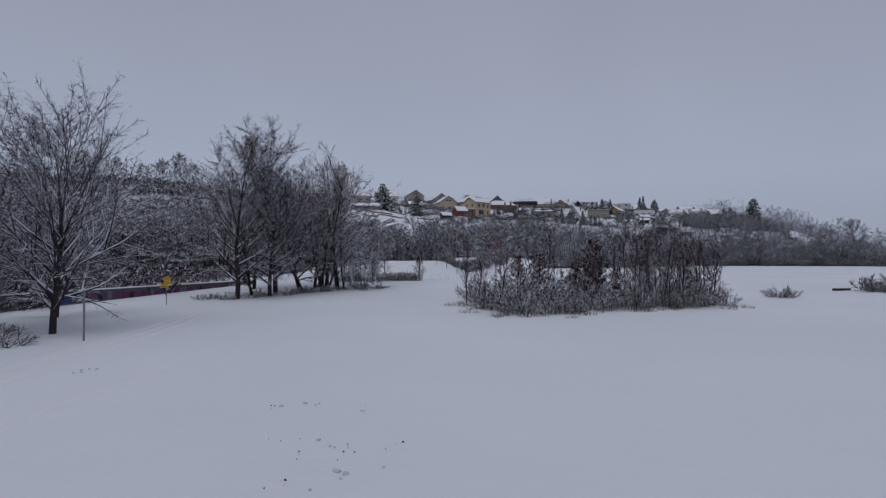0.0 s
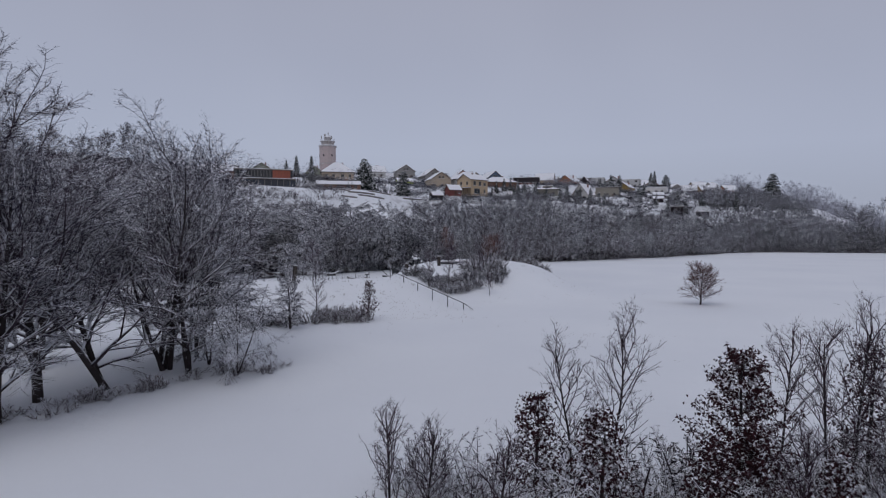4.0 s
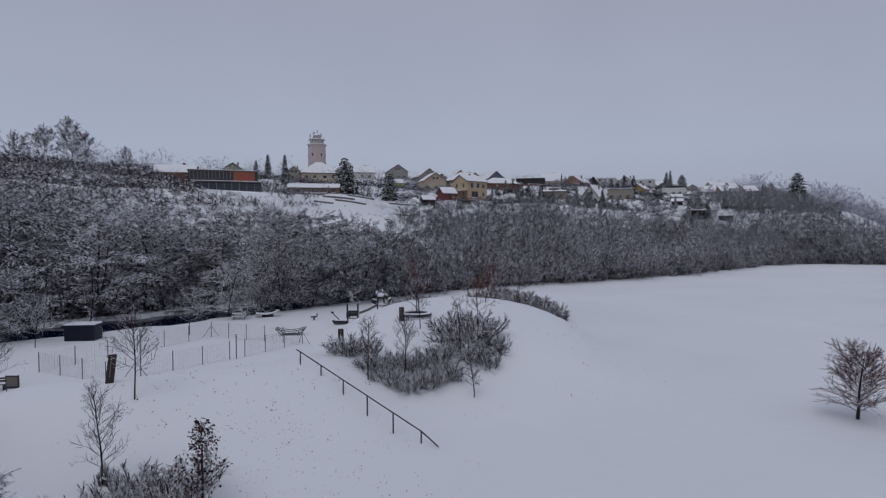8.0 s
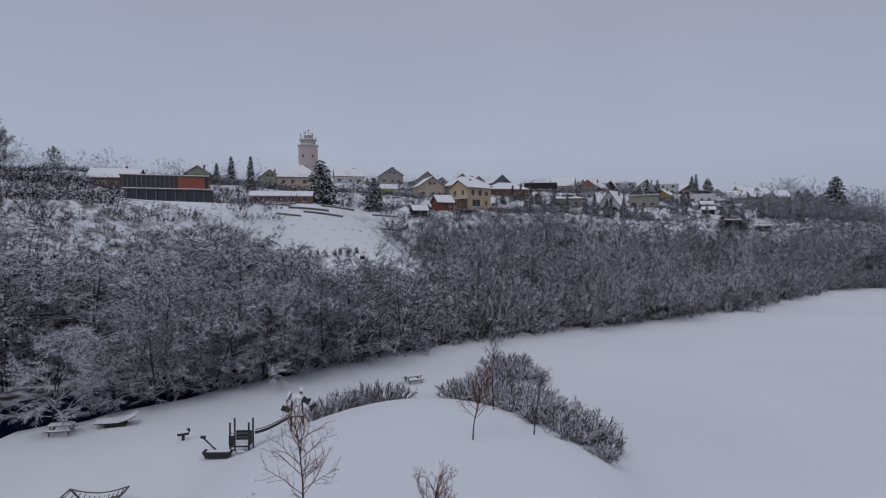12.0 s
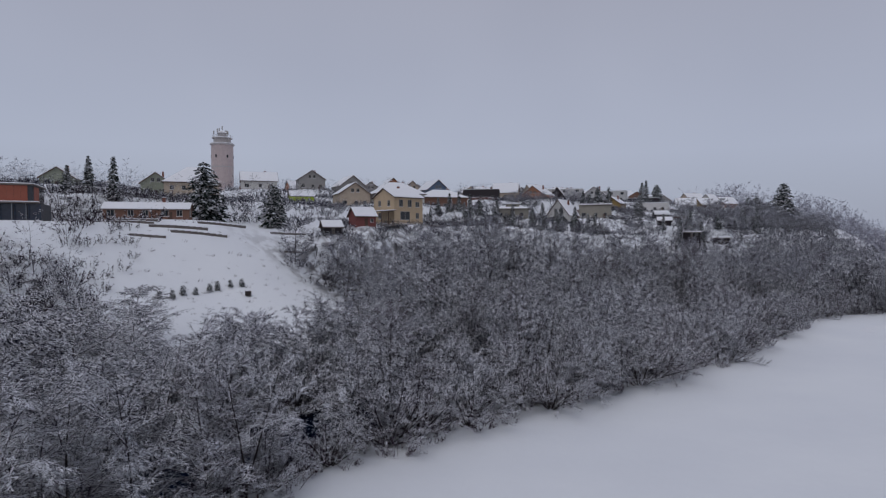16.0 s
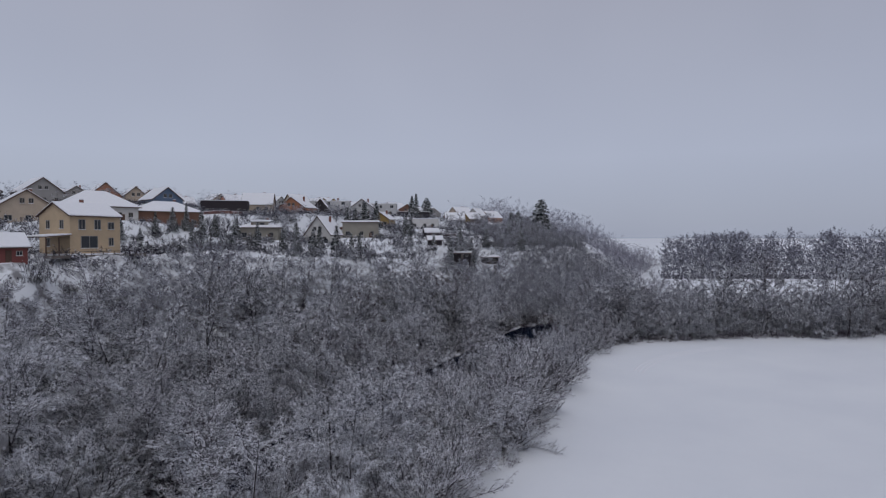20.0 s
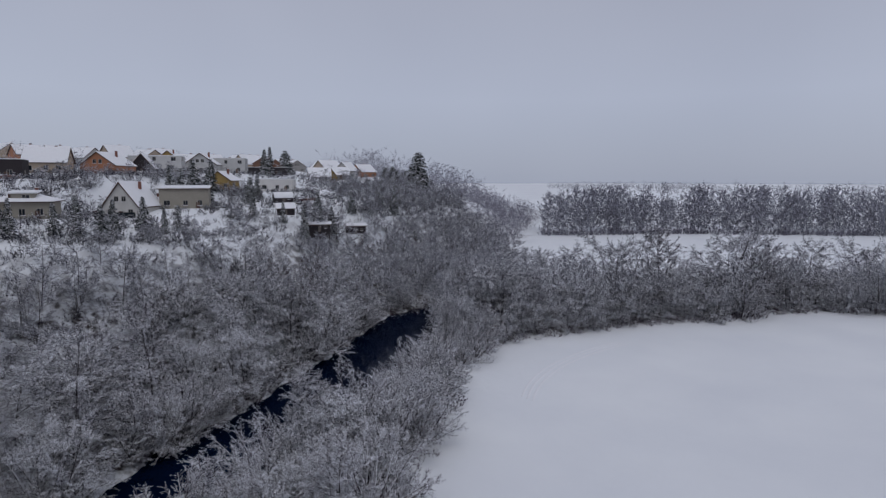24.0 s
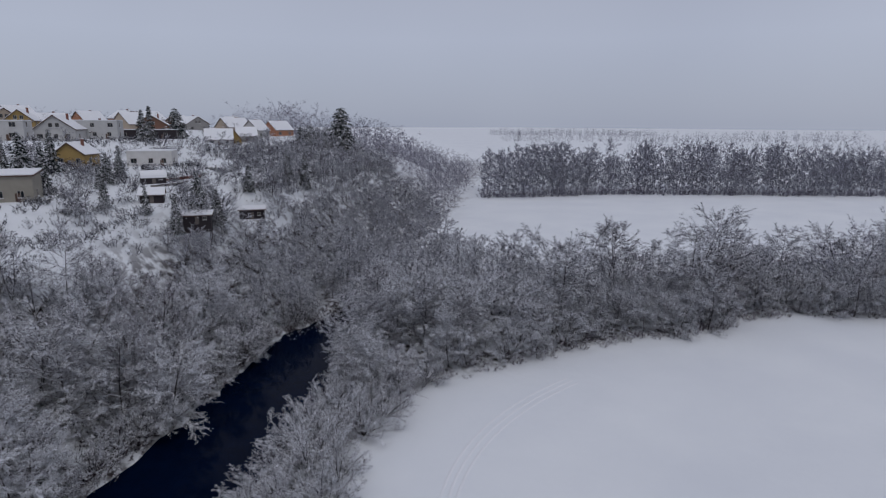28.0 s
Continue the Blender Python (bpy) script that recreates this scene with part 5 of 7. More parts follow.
        part("canopy_snow", slab((-w2 - 4.9, -d2 - 0.5, 3.25), (-w2, -d2 - 0.5, 3.65), (-w2, d2 - 3.1, 3.65), (-w2 - 4.9, d2 - 3.1, 3.25), 0.2), CAP, canopy)
        for px in (-w2 - 4.8, -w2 - 2.4):
            part("canopy_post", box(px, -d2 - 0.5, 1.3, 0.16, 0.16, 3.8), TRIM, h)
        part("terrace", box(-0.5, -d2 - 1.4, -0.5, w + 9.0, 2.8, 0.5, 0.03), GREYWOOD, h, "snowy timber terrace")
        part("terrace_rail", box(-0.5, -d2 - 2.75, 0.4, w + 9.0, 0.06, 0.08), WOOD, h)
        for k in range(9):
            part("rail_post", box(-0.5 - (w + 8.8) / 2 + (w + 8.8) * k / 8, -d2 - 2.75, 0.1, 0.08, 0.08, 0.7), WOOD, h)
        ch = part("chimney", box(w * 0.1, 1.2, eaves + 2.6, 0.6, 0.6, 1.6, 0.03), BRICK, h)
        part("chimney_snow", box(w * 0.1, 1.2, eaves + 3.46, 0.7, 0.7, 0.14, 0.04), CAP, ch)
        return h
    # windows
    rows = [1.5] if eaves < 4.4 else [1.5, 4.4]
    if eaves > 7:
        rows = [2.0, 5.4]
    tall = 2.0 if eaves > 7 else 1.3
    n = (max(2, int(w / 3.4)) if kind != "flat" else 3) if detail else 2
    for k, zz in enumerate(rows):
        if zz + tall / 2 > eaves:
            continue
        for i in range(n):
            window(h, -w2 + (i + 0.5) * w / n + (0.3 if (i + k) % 2 else -0.2), -d2 - 0.02, zz, 1.1 if (i + k) % 3 else 1.5, tall, 0)
        if detail:
            window(h, -w2 - 0.02, -d2 * 0.3, zz, 1.0, 1.3, 3)
            window(h, w2 + 0.02, -d2 * 0.3, zz, 1.0, 1.3, 1)
    if kind == "end" and ridge > 3:
        for s in (-0.9, 0.9):
            window(h, s, -d2 - 0.02, eaves + ridge * 0.3, 1.0, 1.2, 0)
    if kind == "gable" and detail:
        window(h, -w2 - 0.02, 0.0, eaves + ridge * 0.25, 0.9, 1.0, 3)
    if detail:
        part("door", box(w2 * 0.55 if n > 2 else 0.0, -d2 - 0.03, 0.7, 0.95, 0.08, 2.0), TRIM, h)
    if kind != "flat":
        zc = eaves + ridge * 0.75
        ch = part("chimney", box(w * 0.18, d * 0.1, zc + 0.7, 0.6, 0.6, 2.0, 0.03), BRICK, h)
        part("chimney_snow", box(w * 0.18, d * 0.1, zc + 1.76, 0.7, 0.7, 0.14, 0.04), CAP, ch)
    return h


for spec in HOUSES:
    house(spec)
for spec in SKYLINE:
    house(spec, detail=False)


def water_tower(x, y, z):
    t = thing("water_tower", x, y, z, 12, "tall pinkish brick water tower with antennas and a snowy crown", "tower")
    pink = material("tower_brick", (0.48, 0.40, 0.39), 0.85, var=0.15, scale=0.5, fine=3, bump=0.4)
    PALE_STONE = material("tower_stone", (0.42, 0.40, 0.40), 0.85, var=0.15, scale=0.6, fine=4)
    ring = lambda r, n=12: [(r * math.cos(6.2832 * k / n), r * math.sin(6.2832 * k / n)) for k in range(n)]
    part("shaft", shell(ring(6.4), -14, 22.5), pink, t)
    part("plinth_band", shell(ring(6.6), 9.0, 9.6), PALE_STONE, t, "grey stone band")
    part("cornice", shell(ring(7.1), 22.5, 23.4), PALE_STONE, t, "grey cornice")
    part("cornice_snow", shell(ring(7.0), 23.41, 23.7), CAP, t)
    part("drum", shell(ring(5.0), 23.7, 26.6), material("tower_render", (0.40, 0.37, 0.36), 0.8), t, "pale drum under the gallery")
    part("gallery", shell(ring(6.0), 26.6, 27.0), PALE_STONE, t)
    part("gallery_snow", shell(ring(5.9), 27.01, 27.25), CAP, t)
    for k in range(12):
        a = 6.2832 * k / 12
        part("rail_post", tube((5.7 * math.cos(a), 5.7 * math.sin(a), 27.0), (5.7 * math.cos(a), 5.7 * math.sin(a), 28.4), 0.09, sides=5), PALE_STONE, t)
        b2 = 6.2832 * (k + 1) / 12
        part("rail", tube((5.7 * math.cos(a), 5.7 * math.sin(a), 28.4), (5.7 * math.cos(b2), 5.7 * math.sin(b2), 28.4), 0.07, sides=4), PALE_STONE, t)
    part("lantern", shell(ring(2.6, 8), 27.0, 30.0), PALE_STONE, t)
    part("lantern_roof", hip_mesh(4.6, 4.6, 30.0, 1.6, 0.2, 0.6), CAP, t, "snowy cap")
    for k in range(7):
        a = 6.2832 * k / 7 + 0.3
        r = 4.6 if k % 2 else 3.2
        mast = part("antenna", tube((r * math.cos(a), r * math.sin(a), 27.0), (r * math.cos(a), r * math.sin(a), 31.6 + k % 3), 0.16, 0.1, sides=5), PALE_STONE, t)
        part("antenna_panel", box((r + 0.3) * math.cos(a), (r + 0.3) * math.sin(a), 30.4 + k % 3, 0.6, 0.6, 2.0, 0.05), FRAME, mast)
    for k in range(6):
        a = 6.2832 * k / 6
        part("window", box(6.25 * math.cos(a), 6.25 * math.sin(a), 15.5, 0.5, 0.9, 1.8, m=Matrix.Rotation(a, 4, "Z")), GLASS, t)
    return t


water_tower(-87.5, 506.0, 53.5)


def pavilion(x, y, z, turn):
    """Two-storey flat building with glazed fronts and an orange end."""
    p = thing("glass_pavilion", x, y, z, turn, "flat-roofed building with dark glazing and an orange-red end on the slope", "building")
    dark = material("dark_cladding", (0.045, 0.047, 0.055), 0.5, var=0.2)
    orange = material("orange_panels", (0.30, 0.095, 0.062), 0.6, var=0.12, scale=0.8, fine=8)
    blue = material("blue_glazing", (0.025, 0.04, 0.07), 0.12, var=0.3, scale=0.3, fine=2, bump=0.02, spec=0.5)
    w, d = 20.0, 10.5
    part("lower_storey", box(0.6, 0.6, 1.0, w - 0.2, d, 4.8, 0.03), dark, p)
    part("upper_storey", box(-0.6, 0, 5.1, w, d + 1.0, 3.2, 0.03), dark, p)
    part("roof_edge", box(-0.6, -0.1, 6.84, w + 0.6, d + 1.4, 0.26, 0.03), GREYWOOD, p)
    part("roof_snow", box(-0.6, -0.1, 7.06, w + 0.4, d + 1.2, 0.18, 0.05), CAP, p, "flat layer of snow")
    part("ledge", box(0.2, -d / 2 - 0.9, 3.45, w + 0.6, 2.0, 0.2, 0.02), GREYWOOD, p)
    part("ledge_snow", box(0.2, -d / 2 - 0.9, 3.64, w + 0.5, 1.9, 0.16, 0.04), CAP, p, "band of snow on the ledge")
    front = -d / 2 - 0.53
    for i in range(12):
        xx = -w / 2 - 0.6 + 0.5 + i * 1.05
        part("pane", box(xx + 0.5, front, 5.15, 0.94, 0.05, 2.8), GLASS, p)
        part("mullion", box(xx, front - 0.04, 5.15, 0.1, 0.14, 3.0), STEEL, p)
    for i in range(6):
        part("panel", box(3.15 + i * 1.05 - 0.3, front - 0.03, 5.15, 1.02, 0.08, 3.0, 0.01), orange, p, "orange-red facade panel")
    for i in range(9):
        part("pane", box(-w / 2 + 1.9 + i * 2.2, -d / 2 + 0.55, 1.7, 2.08, 0.05, 3.0), blue, p, "bluish glazing")
        part("column", tube((-w / 2 + 0.8 + i * 2.2, -d / 2 - 0.9, -1.5), (-w / 2 + 0.8 + i * 2.2, -d / 2 - 0.9, 3.4), 0.09, sides=6), STEEL, p)
    part("terrace", box(2.5, -d / 2 - 2.2, -0.25, w - 3, 4.4, 0.4, 0.03), GREYWOOD, p)
    part("terrace_snow", box(2.5, -d / 2 - 2.2, 0.04, w - 3.2, 4.2, 0.16, 0.04), CAP, p)
    for i in range(4):
        part("end_pane", box(w / 2 - 0.55, -3.6 + i * 2.4, 5.15, 0.06, 2.2, 2.7), orange if i < 2 else GLASS, p)
    return p


pavilion(-62.0, 252.6, 24.4, 20.0)


# ---- conifers of the hillside ----
SPRUCES = [spruce_meshes(500 + i, 10.0, "spruce", wide=(0.2, 0.26, 0.17)[i], whorls=20, arms=9, sprays=14, fat=1.3) for i in range(3)]
PINES = [spruce_meshes(520 + i, 13.0, "pine", wide=0.36, whorls=15, arms=10, sprays=22, fat=1.5, taper=0.5) for i in range(2)]
for i, (x, y, h, wide_one) in enumerate([
        (-28.3, 277.5, 14.5, 1), (-12.5, 278.0, 10.5, 1), (-51.5, 283.5, 11.0, 0), (-58.5, 286.0, 9.5, 0), (-62.0, 283.0, 7.0, 0), (240.0, 457.0, 21.0, 1), (228.0, 452.0, 8.0, 0),
        (222.0, 449.0, 7.0, 0), (93.0, 369.0, 8.5, 0), (96.5, 371.0, 7.0, 0), (99.5, 369.5, 9.5, 0), (103.0, 367.5, 8.0, 0), (106.5, 376.0, 8.0, 0), (23.5, 326.0, 5.0, 0),
        (27.7, 320.0, 6.0, 0), (72.8, 330.0, 6.5, 0), (35.1, 334.0, 5.0, 0), (38.5, 336.0, 5.5, 0), (42.0, 333.0, 6.0, 0), (45.6, 335.5, 5.0, 0), (39.5, 328.0, 5.5, 0),
        (31.0, 331.0, 4.5, 0), (132.7, 358.0, 8.0, 0), (124.5, 350.0, 7.5, 0), (113.5, 366.0, 4.5, 0), (153.8, 374.8, 6.0, 0), (179.8, 388.0, 9.0, 0), (175.8, 392.0, 8.0, 0),
        (70.0, 326.0, 6.0, 0), (55.0, 325.0, 6.0, 0), (62.0, 327.0, 5.5, 0), (140.0, 420.0, 8.0, 0), (143.0, 422.0, 9.0, 0), (-140.0, 250.0, 11.0, 0), (137.0, 357.5, 7.0, 0), (119.0, 352.0, 5.0, 0), (112.0, 356.5, 5.5, 0), (116.5, 371.0, 6.0, 0), (121.0, 377.0, 6.5, 0), (234.0, 455.0, 9.0, 0), (218.0, 448.0, 9.5, 1), (212.0, 446.0, 8.0, 1), (160.0, 447.0, 9.0, 1), (80.0, 338.0, 6.0, 0), (84.0, 336.0, 5.0, 0), (66.0, 329.0, 6.5, 0), (50.0, 327.0, 6.5, 0), (88.0, 340.0, 5.0, 0)]):
    kind = PINES[i % 2] if wide_one else SPRUCES[i % 3]
    place_tree(kind, x, y, "pine" if wide_one else "spruce", "dark green pine with snow on its boughs" if wide_one else "dark green spruce dusted with snow on the hillside",
               group="conifers on the hillside", scale=h / (13.0 if wide_one else 10.0) * (1.3 if 30 < x < 190 else 1.0), turn=i * 77.0)
SMALL_FIR = spruce_meshes(540, 1.8, "fir", wide=0.3, whorls=8, arms=7, sprays=6)
for i in range(8):
    x, y = -24.0 + 10.6 * i / 7 + 0.3 * math.sin(i * 2.1), 237.8 + 12.1 * i / 7 + 0.25 * math.cos(i * 3.0)
    place_tree(SMALL_FIR, x, y, "young_fir", "small dark fir planted in a row on the snowy slope", group="row of young firs", scale=0.85 + 0.1 * (i % 3), turn=i * 50.0)
BIG_KINDS = [tree_meshes(600 + i, 15.0, "elm", (SPRAY, SPRAY_PLUM)[i], spread_k=0.36, limbs=28, subs=8, plume=16, twiglets=4, low=0.15, upright=0.8, twig_w=0.05, cap=0.05, stout=1.4) for i in range(2)]
for i, (x, y, h) in enumerate([(-116.0, 262.0, 15.5), (-124.0, 258.0, 14.0), (-131.0, 255.0, 12.5), (-138.0, 248.0, 14.0), (-150.0, 246.0, 15.0), (-108.0, 256.0, 10.0), (-98.0, 262.0, 8.0)]):
    place_tree(BIG_KINDS[i % 2], x, y, "elm", "tall broad bare tree on the hill crest", group="tall trees on the crest", scale=h / 15.0, turn=i * 61.0)


# ---- garden terraces below the hilltop ----
def low_wall(x0, y0, x1, y1, h, label):
    """A wall that steps with the ground, stone block after stone block."""
    ln = math.hypot(x1 - x0, y1 - y0)
    w = thing("garden_wall", x0, y0, 0, 0, label, "wall", "terrace walls")
    n = max(3, int(ln / 1.2))
    x, y, step = x0, y0, ln / n
    for i in range(n):
        # keep to the contour of the slope
        gx0, gy0 = ground_at(x + 1, y) - ground_at(x - 1, y), ground_at(x, y + 1) - ground_at(x, y - 1)
        a = math.atan2(-gx0, gy0) * 0.75 + 0.25 * math.atan2(y1 - y0, x1 - x0)
        mx, my = x + step / 2 * math.cos(a), y + step / 2 * math.sin(a)
        z, m = ground_at(mx, my), Matrix.Rotation(a, 4, "Z")
        b = part("stone_block", box(mx - x0, my - y0, z + h * 0.25 - 0.4, step * 1.02, 0.35, h * 0.5 + 0.8, 0.02, m=m), GREYWOOD if h < 1.0 else BRICK, w)
        part("block_snow", box(mx - x0, my - y0 + 0.06, z + h * 0.5 + 0.05, step * 1.02, 0.5, 0.12, 0.03, m=m), CAP, b)
        x, y = x + step * math.cos(a), y + step * math.sin(a)


for q in [(-37.5, 251.8, -30.5, 251.0, 0.7), (-33.1, 248.4, -27.0, 249.8, 0.6), (-31.2, 252.5, -21.0, 257.0, 0.8), (-27.5, 253.5, -17.0, 257.5, 0.7), (-24.4, 260.0, -14.0, 265.0, 0.7),
          (-40.0, 257.0, -30.0, 258.5, 0.8), (-43.0, 262.0, -33.0, 263.0, 0.9), (-8.0, 266.5, -1.0, 268.5, 0.6), (-12.0, 271.5, -4.0, 274.0, 0.7), (90.0, 371.0, 101.0, 377.0, 1.6),
          (128.0, 371.0, 142.0, 381.0, 1.2), (125.0, 367.0, 137.0, 376.0, 0.8), (44.0, 368.0, 60.0, 374.0, 1.6)]:
    low_wall(*q, "low garden terrace wall capped with snow")
bin_thing = thing("compost_bin", -11.2, 246.6, ground_at(-11.2, 246.6), 20, "small dark compost bin on the snowy slope", "bin")
part("bin_body", box(0, 0, 0.45, 1.0, 1.0, 0.95, 0.04), WOOD, bin_thing)
part("bin_snow", box(0, 0, 0.98, 1.02, 1.02, 0.12, 0.04), CAP, bin_thing)


# ---- the park ----
BUSH_KINDS = {}


def bush_kind(k, shape, mat, thick):
    """Stem mesh and twig mesh of a bush one metre in radius and high."""
    key = (k, shape, mat.name, thick)
    if key not in BUSH_KINDS:
        lean = {"low": 1.0, "round": 0.95, "tall": 0.75}[shape]
        BUSH_KINDS[key] = dome_meshes(3000 + k * 7 + len(shape), 1.0, lean, "bush", mat, stems=(10, 16, 22)[thick], subs=13, plume=(9, 12, 14)[thick], twiglets=4, twig_w=0.0055, cap=0.11, sag=0.05 if mat is not NEEDLE else 0.3, stout=0.06, splay=0.42, bare=mat)
    return BUSH_KINDS[key]


def bush(x, y, r, h, seed, mat, name="bush", label="bare bush with snow on its twigs", stems=90, twigs=9, w=0.014, tw=0.02, lean=0.6, group=""):
    t = thing(name, x, y, ground_at(x, y), seed * 37 % 360, label, "bush", group)
    t.matrix_world = t.matrix_world @ Matrix.Diagonal((r * 1.15, r * 1.15, h * 0.82, 1))
    shape = "low" if h < r else "tall" if h > 2.2 * r else "round"
    kind = bush_kind(seed % 3, shape, mat, 0 if stems < 40 else 1 if stems < 100 else 2)
    tagged(part("branchwork", kind[0], None, t), kind="stuff")
    tagged(part("crown", kind[1], None, t), kind="stuff")
    return t


def leafy(seed, h, wide, leaves, size, mat):
    """A young tree that kept its withered leaves: trunk mesh and crown mesh."""
    trunk, stems, fine, rng2 = spruce_arrays(seed, h, wide=wide, whorls=12, arms=6, sprays=6)
    st = np.array(stems)
    st[:, 5] += (st[:, 3] ** 2 + st[:, 4] ** 2) ** 0.5 * 1.1
    st[:, 6:8] = np.array([[0.014, 0.006]])
    k = st[rng2.integers(0, len(st), leaves)]
    u = rng2.uniform(0.25, 1.05, (leaves, 1))
    p = k[:, :3] + (k[:, 3:6] - k[:, :3]) * u + rng2.normal(0, 0.06 * h / 4, (leaves, 3))
    way = unit(rng2.normal(0, 1, (leaves, 3)) + np.array([[0, 0, -0.4]]))
    lf = np.concatenate([p, p + way * size * rng2.uniform(0.7, 1.5, (leaves, 1)), np.full((leaves, 1), size * 0.4), np.zeros((leaves, 1))], 1)
    cv, cf = join([rods(st, 3, rng2), slivers(lf, rng2)])
    tv, tf = rods(trunk, 6, rng2)
    return tri_mesh("young_trunk", tv, tf, BARK), tri_mesh("young_crown", cv, cf, mat)


def sapling(seed, h, mat=None, spread_k=0.24, twigs=800, low=0.32, upright=1.1, tw=0.009):
    return tree_meshes(seed, h, "sapling", mat or TWIG, spread_k=spread_k, limbs=22, subs=5, twigs=twigs * 2, low=low, upright=upright, twig_w=tw, twig_l=0.06, girth=0.6)


# big trees by the flood wall and the clump beside the meadow
WALL_TREES = [(-23.4, 35.5, 11.6, 1, 0.5), (-29.5, 37.0, 12.6, 2, 0.46), (-35.0, 31.0, 12.0, 1, 0.46), (-27.0, 33.0, 9.5, 2, 0.42), (-20.5, 59.0, 15.0, 1, 0.34), (-20.2, 63.0, 9.5, 1, 0.28), (-18.4, 65.0, 15.0, 1, 0.32),
              (-16.0, 67.5, 14.6, 1, 0.4), (-15.8, 74.0, 14.4, 2, 0.42), (-14.6, 71.5, 13.0, 2, 0.42), (-23.0, 72.0, 12.0, 1, 0.38), (-29.0, 44.0, 9.0, 2, 0.4), (-15.0, 78.0, 11.0, 2, 0.34), (-12.6, 70.5, 11.6, 2, 0.42), (-18.0, 61.5, 12.5, 1, 0.34)]
for i, (x, y, h, st, sp) in enumerate(WALL_TREES):
    m = tree_meshes(700 + i, h * (1.1 if y > 62 else 1.0), "meadow_tree", (SPRAY_WHITE, SPRAY_PLUM, SPRAY)[i % 3], spread_k=sp * 1.05, limbs=32, subs=9, plume=16, twiglets=4, stems=st + i % 2, low=0.12, upright=1.15, twig_w=0.013, cap=0.06, droop=0.05, girth=1.5, stout=1.35, sag=0.12)
    place_tree(m, x, y, "meadow_tree", "large dark bare tree with snow lying along its branches", group="trees beside the flood wall", turn=i * 47.0)
m = tree_meshes(720, 11.0, "drooping_tree", SPRAY, spread_k=0.42, limbs=30, subs=8, plume=16, twiglets=3, stems=3, low=0.08, upright=0.4, twig_w=0.017, droop=0.5, stout=1.4, sag=0.6)
place_tree(m, -12.2, 73.0, "drooping_tree", "drooping tree with snowy hanging twigs at the end of the clump", scale=0.75, turn=20.0)
place_tree(m, -9.4, 70.0, "drooping_tree", "low drooping shrub-like tree weighed down by snow", scale=0.58, turn=140.0)
random.seed(21)
for i in range(26):
    k = i / 25
    bush(-23.0 + 15.0 * k + random.uniform(-1.4, 1.4), 57.5 + 14.0 * k + random.uniform(-1.0, 2.2), random.uniform(0.5, 1.1), random.uniform(0.4, 1.3), 2000 + i, TWIG_BUSH,
         label="low snowy bramble under the trees", stems=26, twigs=6, lean=1.0, group="brambles under the trees")
for i in range(9):
    bush(-22.0 - random.uniform(0, 7), 27.5 + random.uniform(0, 9), random.uniform(0.7, 1.3), random.uniform(0.6, 1.4), 2040 + i, TWIG_BUSH,
         label="snowy bramble beside the track", stems=34, twigs=7, lean=1.0, group="brambles beside the track")


# flood wall with graffiti
def flood_wall():
    ax, ay, bx, by = -41.5, 26.0, -26.4, 82.0
    ln = math.hypot(bx - ax, by - ay)
    w = thing("flood_wall", ax, ay, -0.75, math.degrees(math.atan2(by - ay, bx - ax)), "low concrete wall covered in dark and purple graffiti, capped with snow", "wall")
    paints = [material("paint_" + n, c, 0.6, var=0.25, scale=2.5, fine=9) for n, c in (("violet", (0.17, 0.03, 0.20)), ("grey", (0.16, 0.16, 0.17)), ("blue", (0.03, 0.06, 0.17)),
                                                                                ("black", (0.02, 0.02, 0.024)), ("pale", (0.34, 0.33, 0.33)), ("plum", (0.15, 0.03, 0.09)))]
    concrete = material("dark_concrete", (0.10, 0.10, 0.105), 0.85, var=0.3, scale=2, fine=14)
    random.seed(33)
    n = 17
    for i in range(n):
        s = ln / n
        p = part("panel", box((i + 0.5) * s, 0, 0.45, s - 0.03, 0.25, 1.3, 0.015), concrete, w)
        late = i / n
        for k in range(6):
            ch = paints[random.choice((0, 0, 5, 3, 1) if late > 0.5 else (1, 3, 4, 2, 1, 3))]
            cx = i * s + s * (k + 0.5) / 6
            hh, ww = random.uniform(0.35, 0.8), s / 6 * random.uniform(0.6, 0.95)
            part("graffiti_shape", box(cx, -0.128, 0.42 + random.uniform(-0.1, 0.15), ww, 0.012, hh, m=Matrix.Rotation(random.uniform(-0.3, 0.3), 4, "Y")), ch, p)
        part("cap_snow", box((i + 0.5) * s, 0, 1.16, s, 0.32, 0.13, 0.05), CAP, p)


flood_wall()
fence_back = thing("wire_fence", -42.5, 38.0, -0.8, 74, "thin wire fence with grey posts behind the flood wall", "fence")
for i in range(15):
    part("post", tube((i * 3.2, 0, -0.3), (i * 3.2, 0, 2.0), 0.04, sides=6), STEEL, fence_back)
for z in (0.5, 1.1, 1.7, 1.95):
    part("wire", tube((0, 0, z), (44.8, 0, z), 0.012, sides=4), STEEL, fence_back)

pole = thing("marker_pole", -19.4, 32.0, ground_at(-19.4, 32.0), 0, "plain grey metal pole beside the snowy track", "pole")
part("shaft", tube((0, 0, -0.3), (0, 0, 2.75), 0.06, 0.055, sides=10), STEEL, pole)
part("cap", tube((0, 0, 2.75), (0, 0, 2.85), 0.075, 0.03, sides=10), CAP, pole)

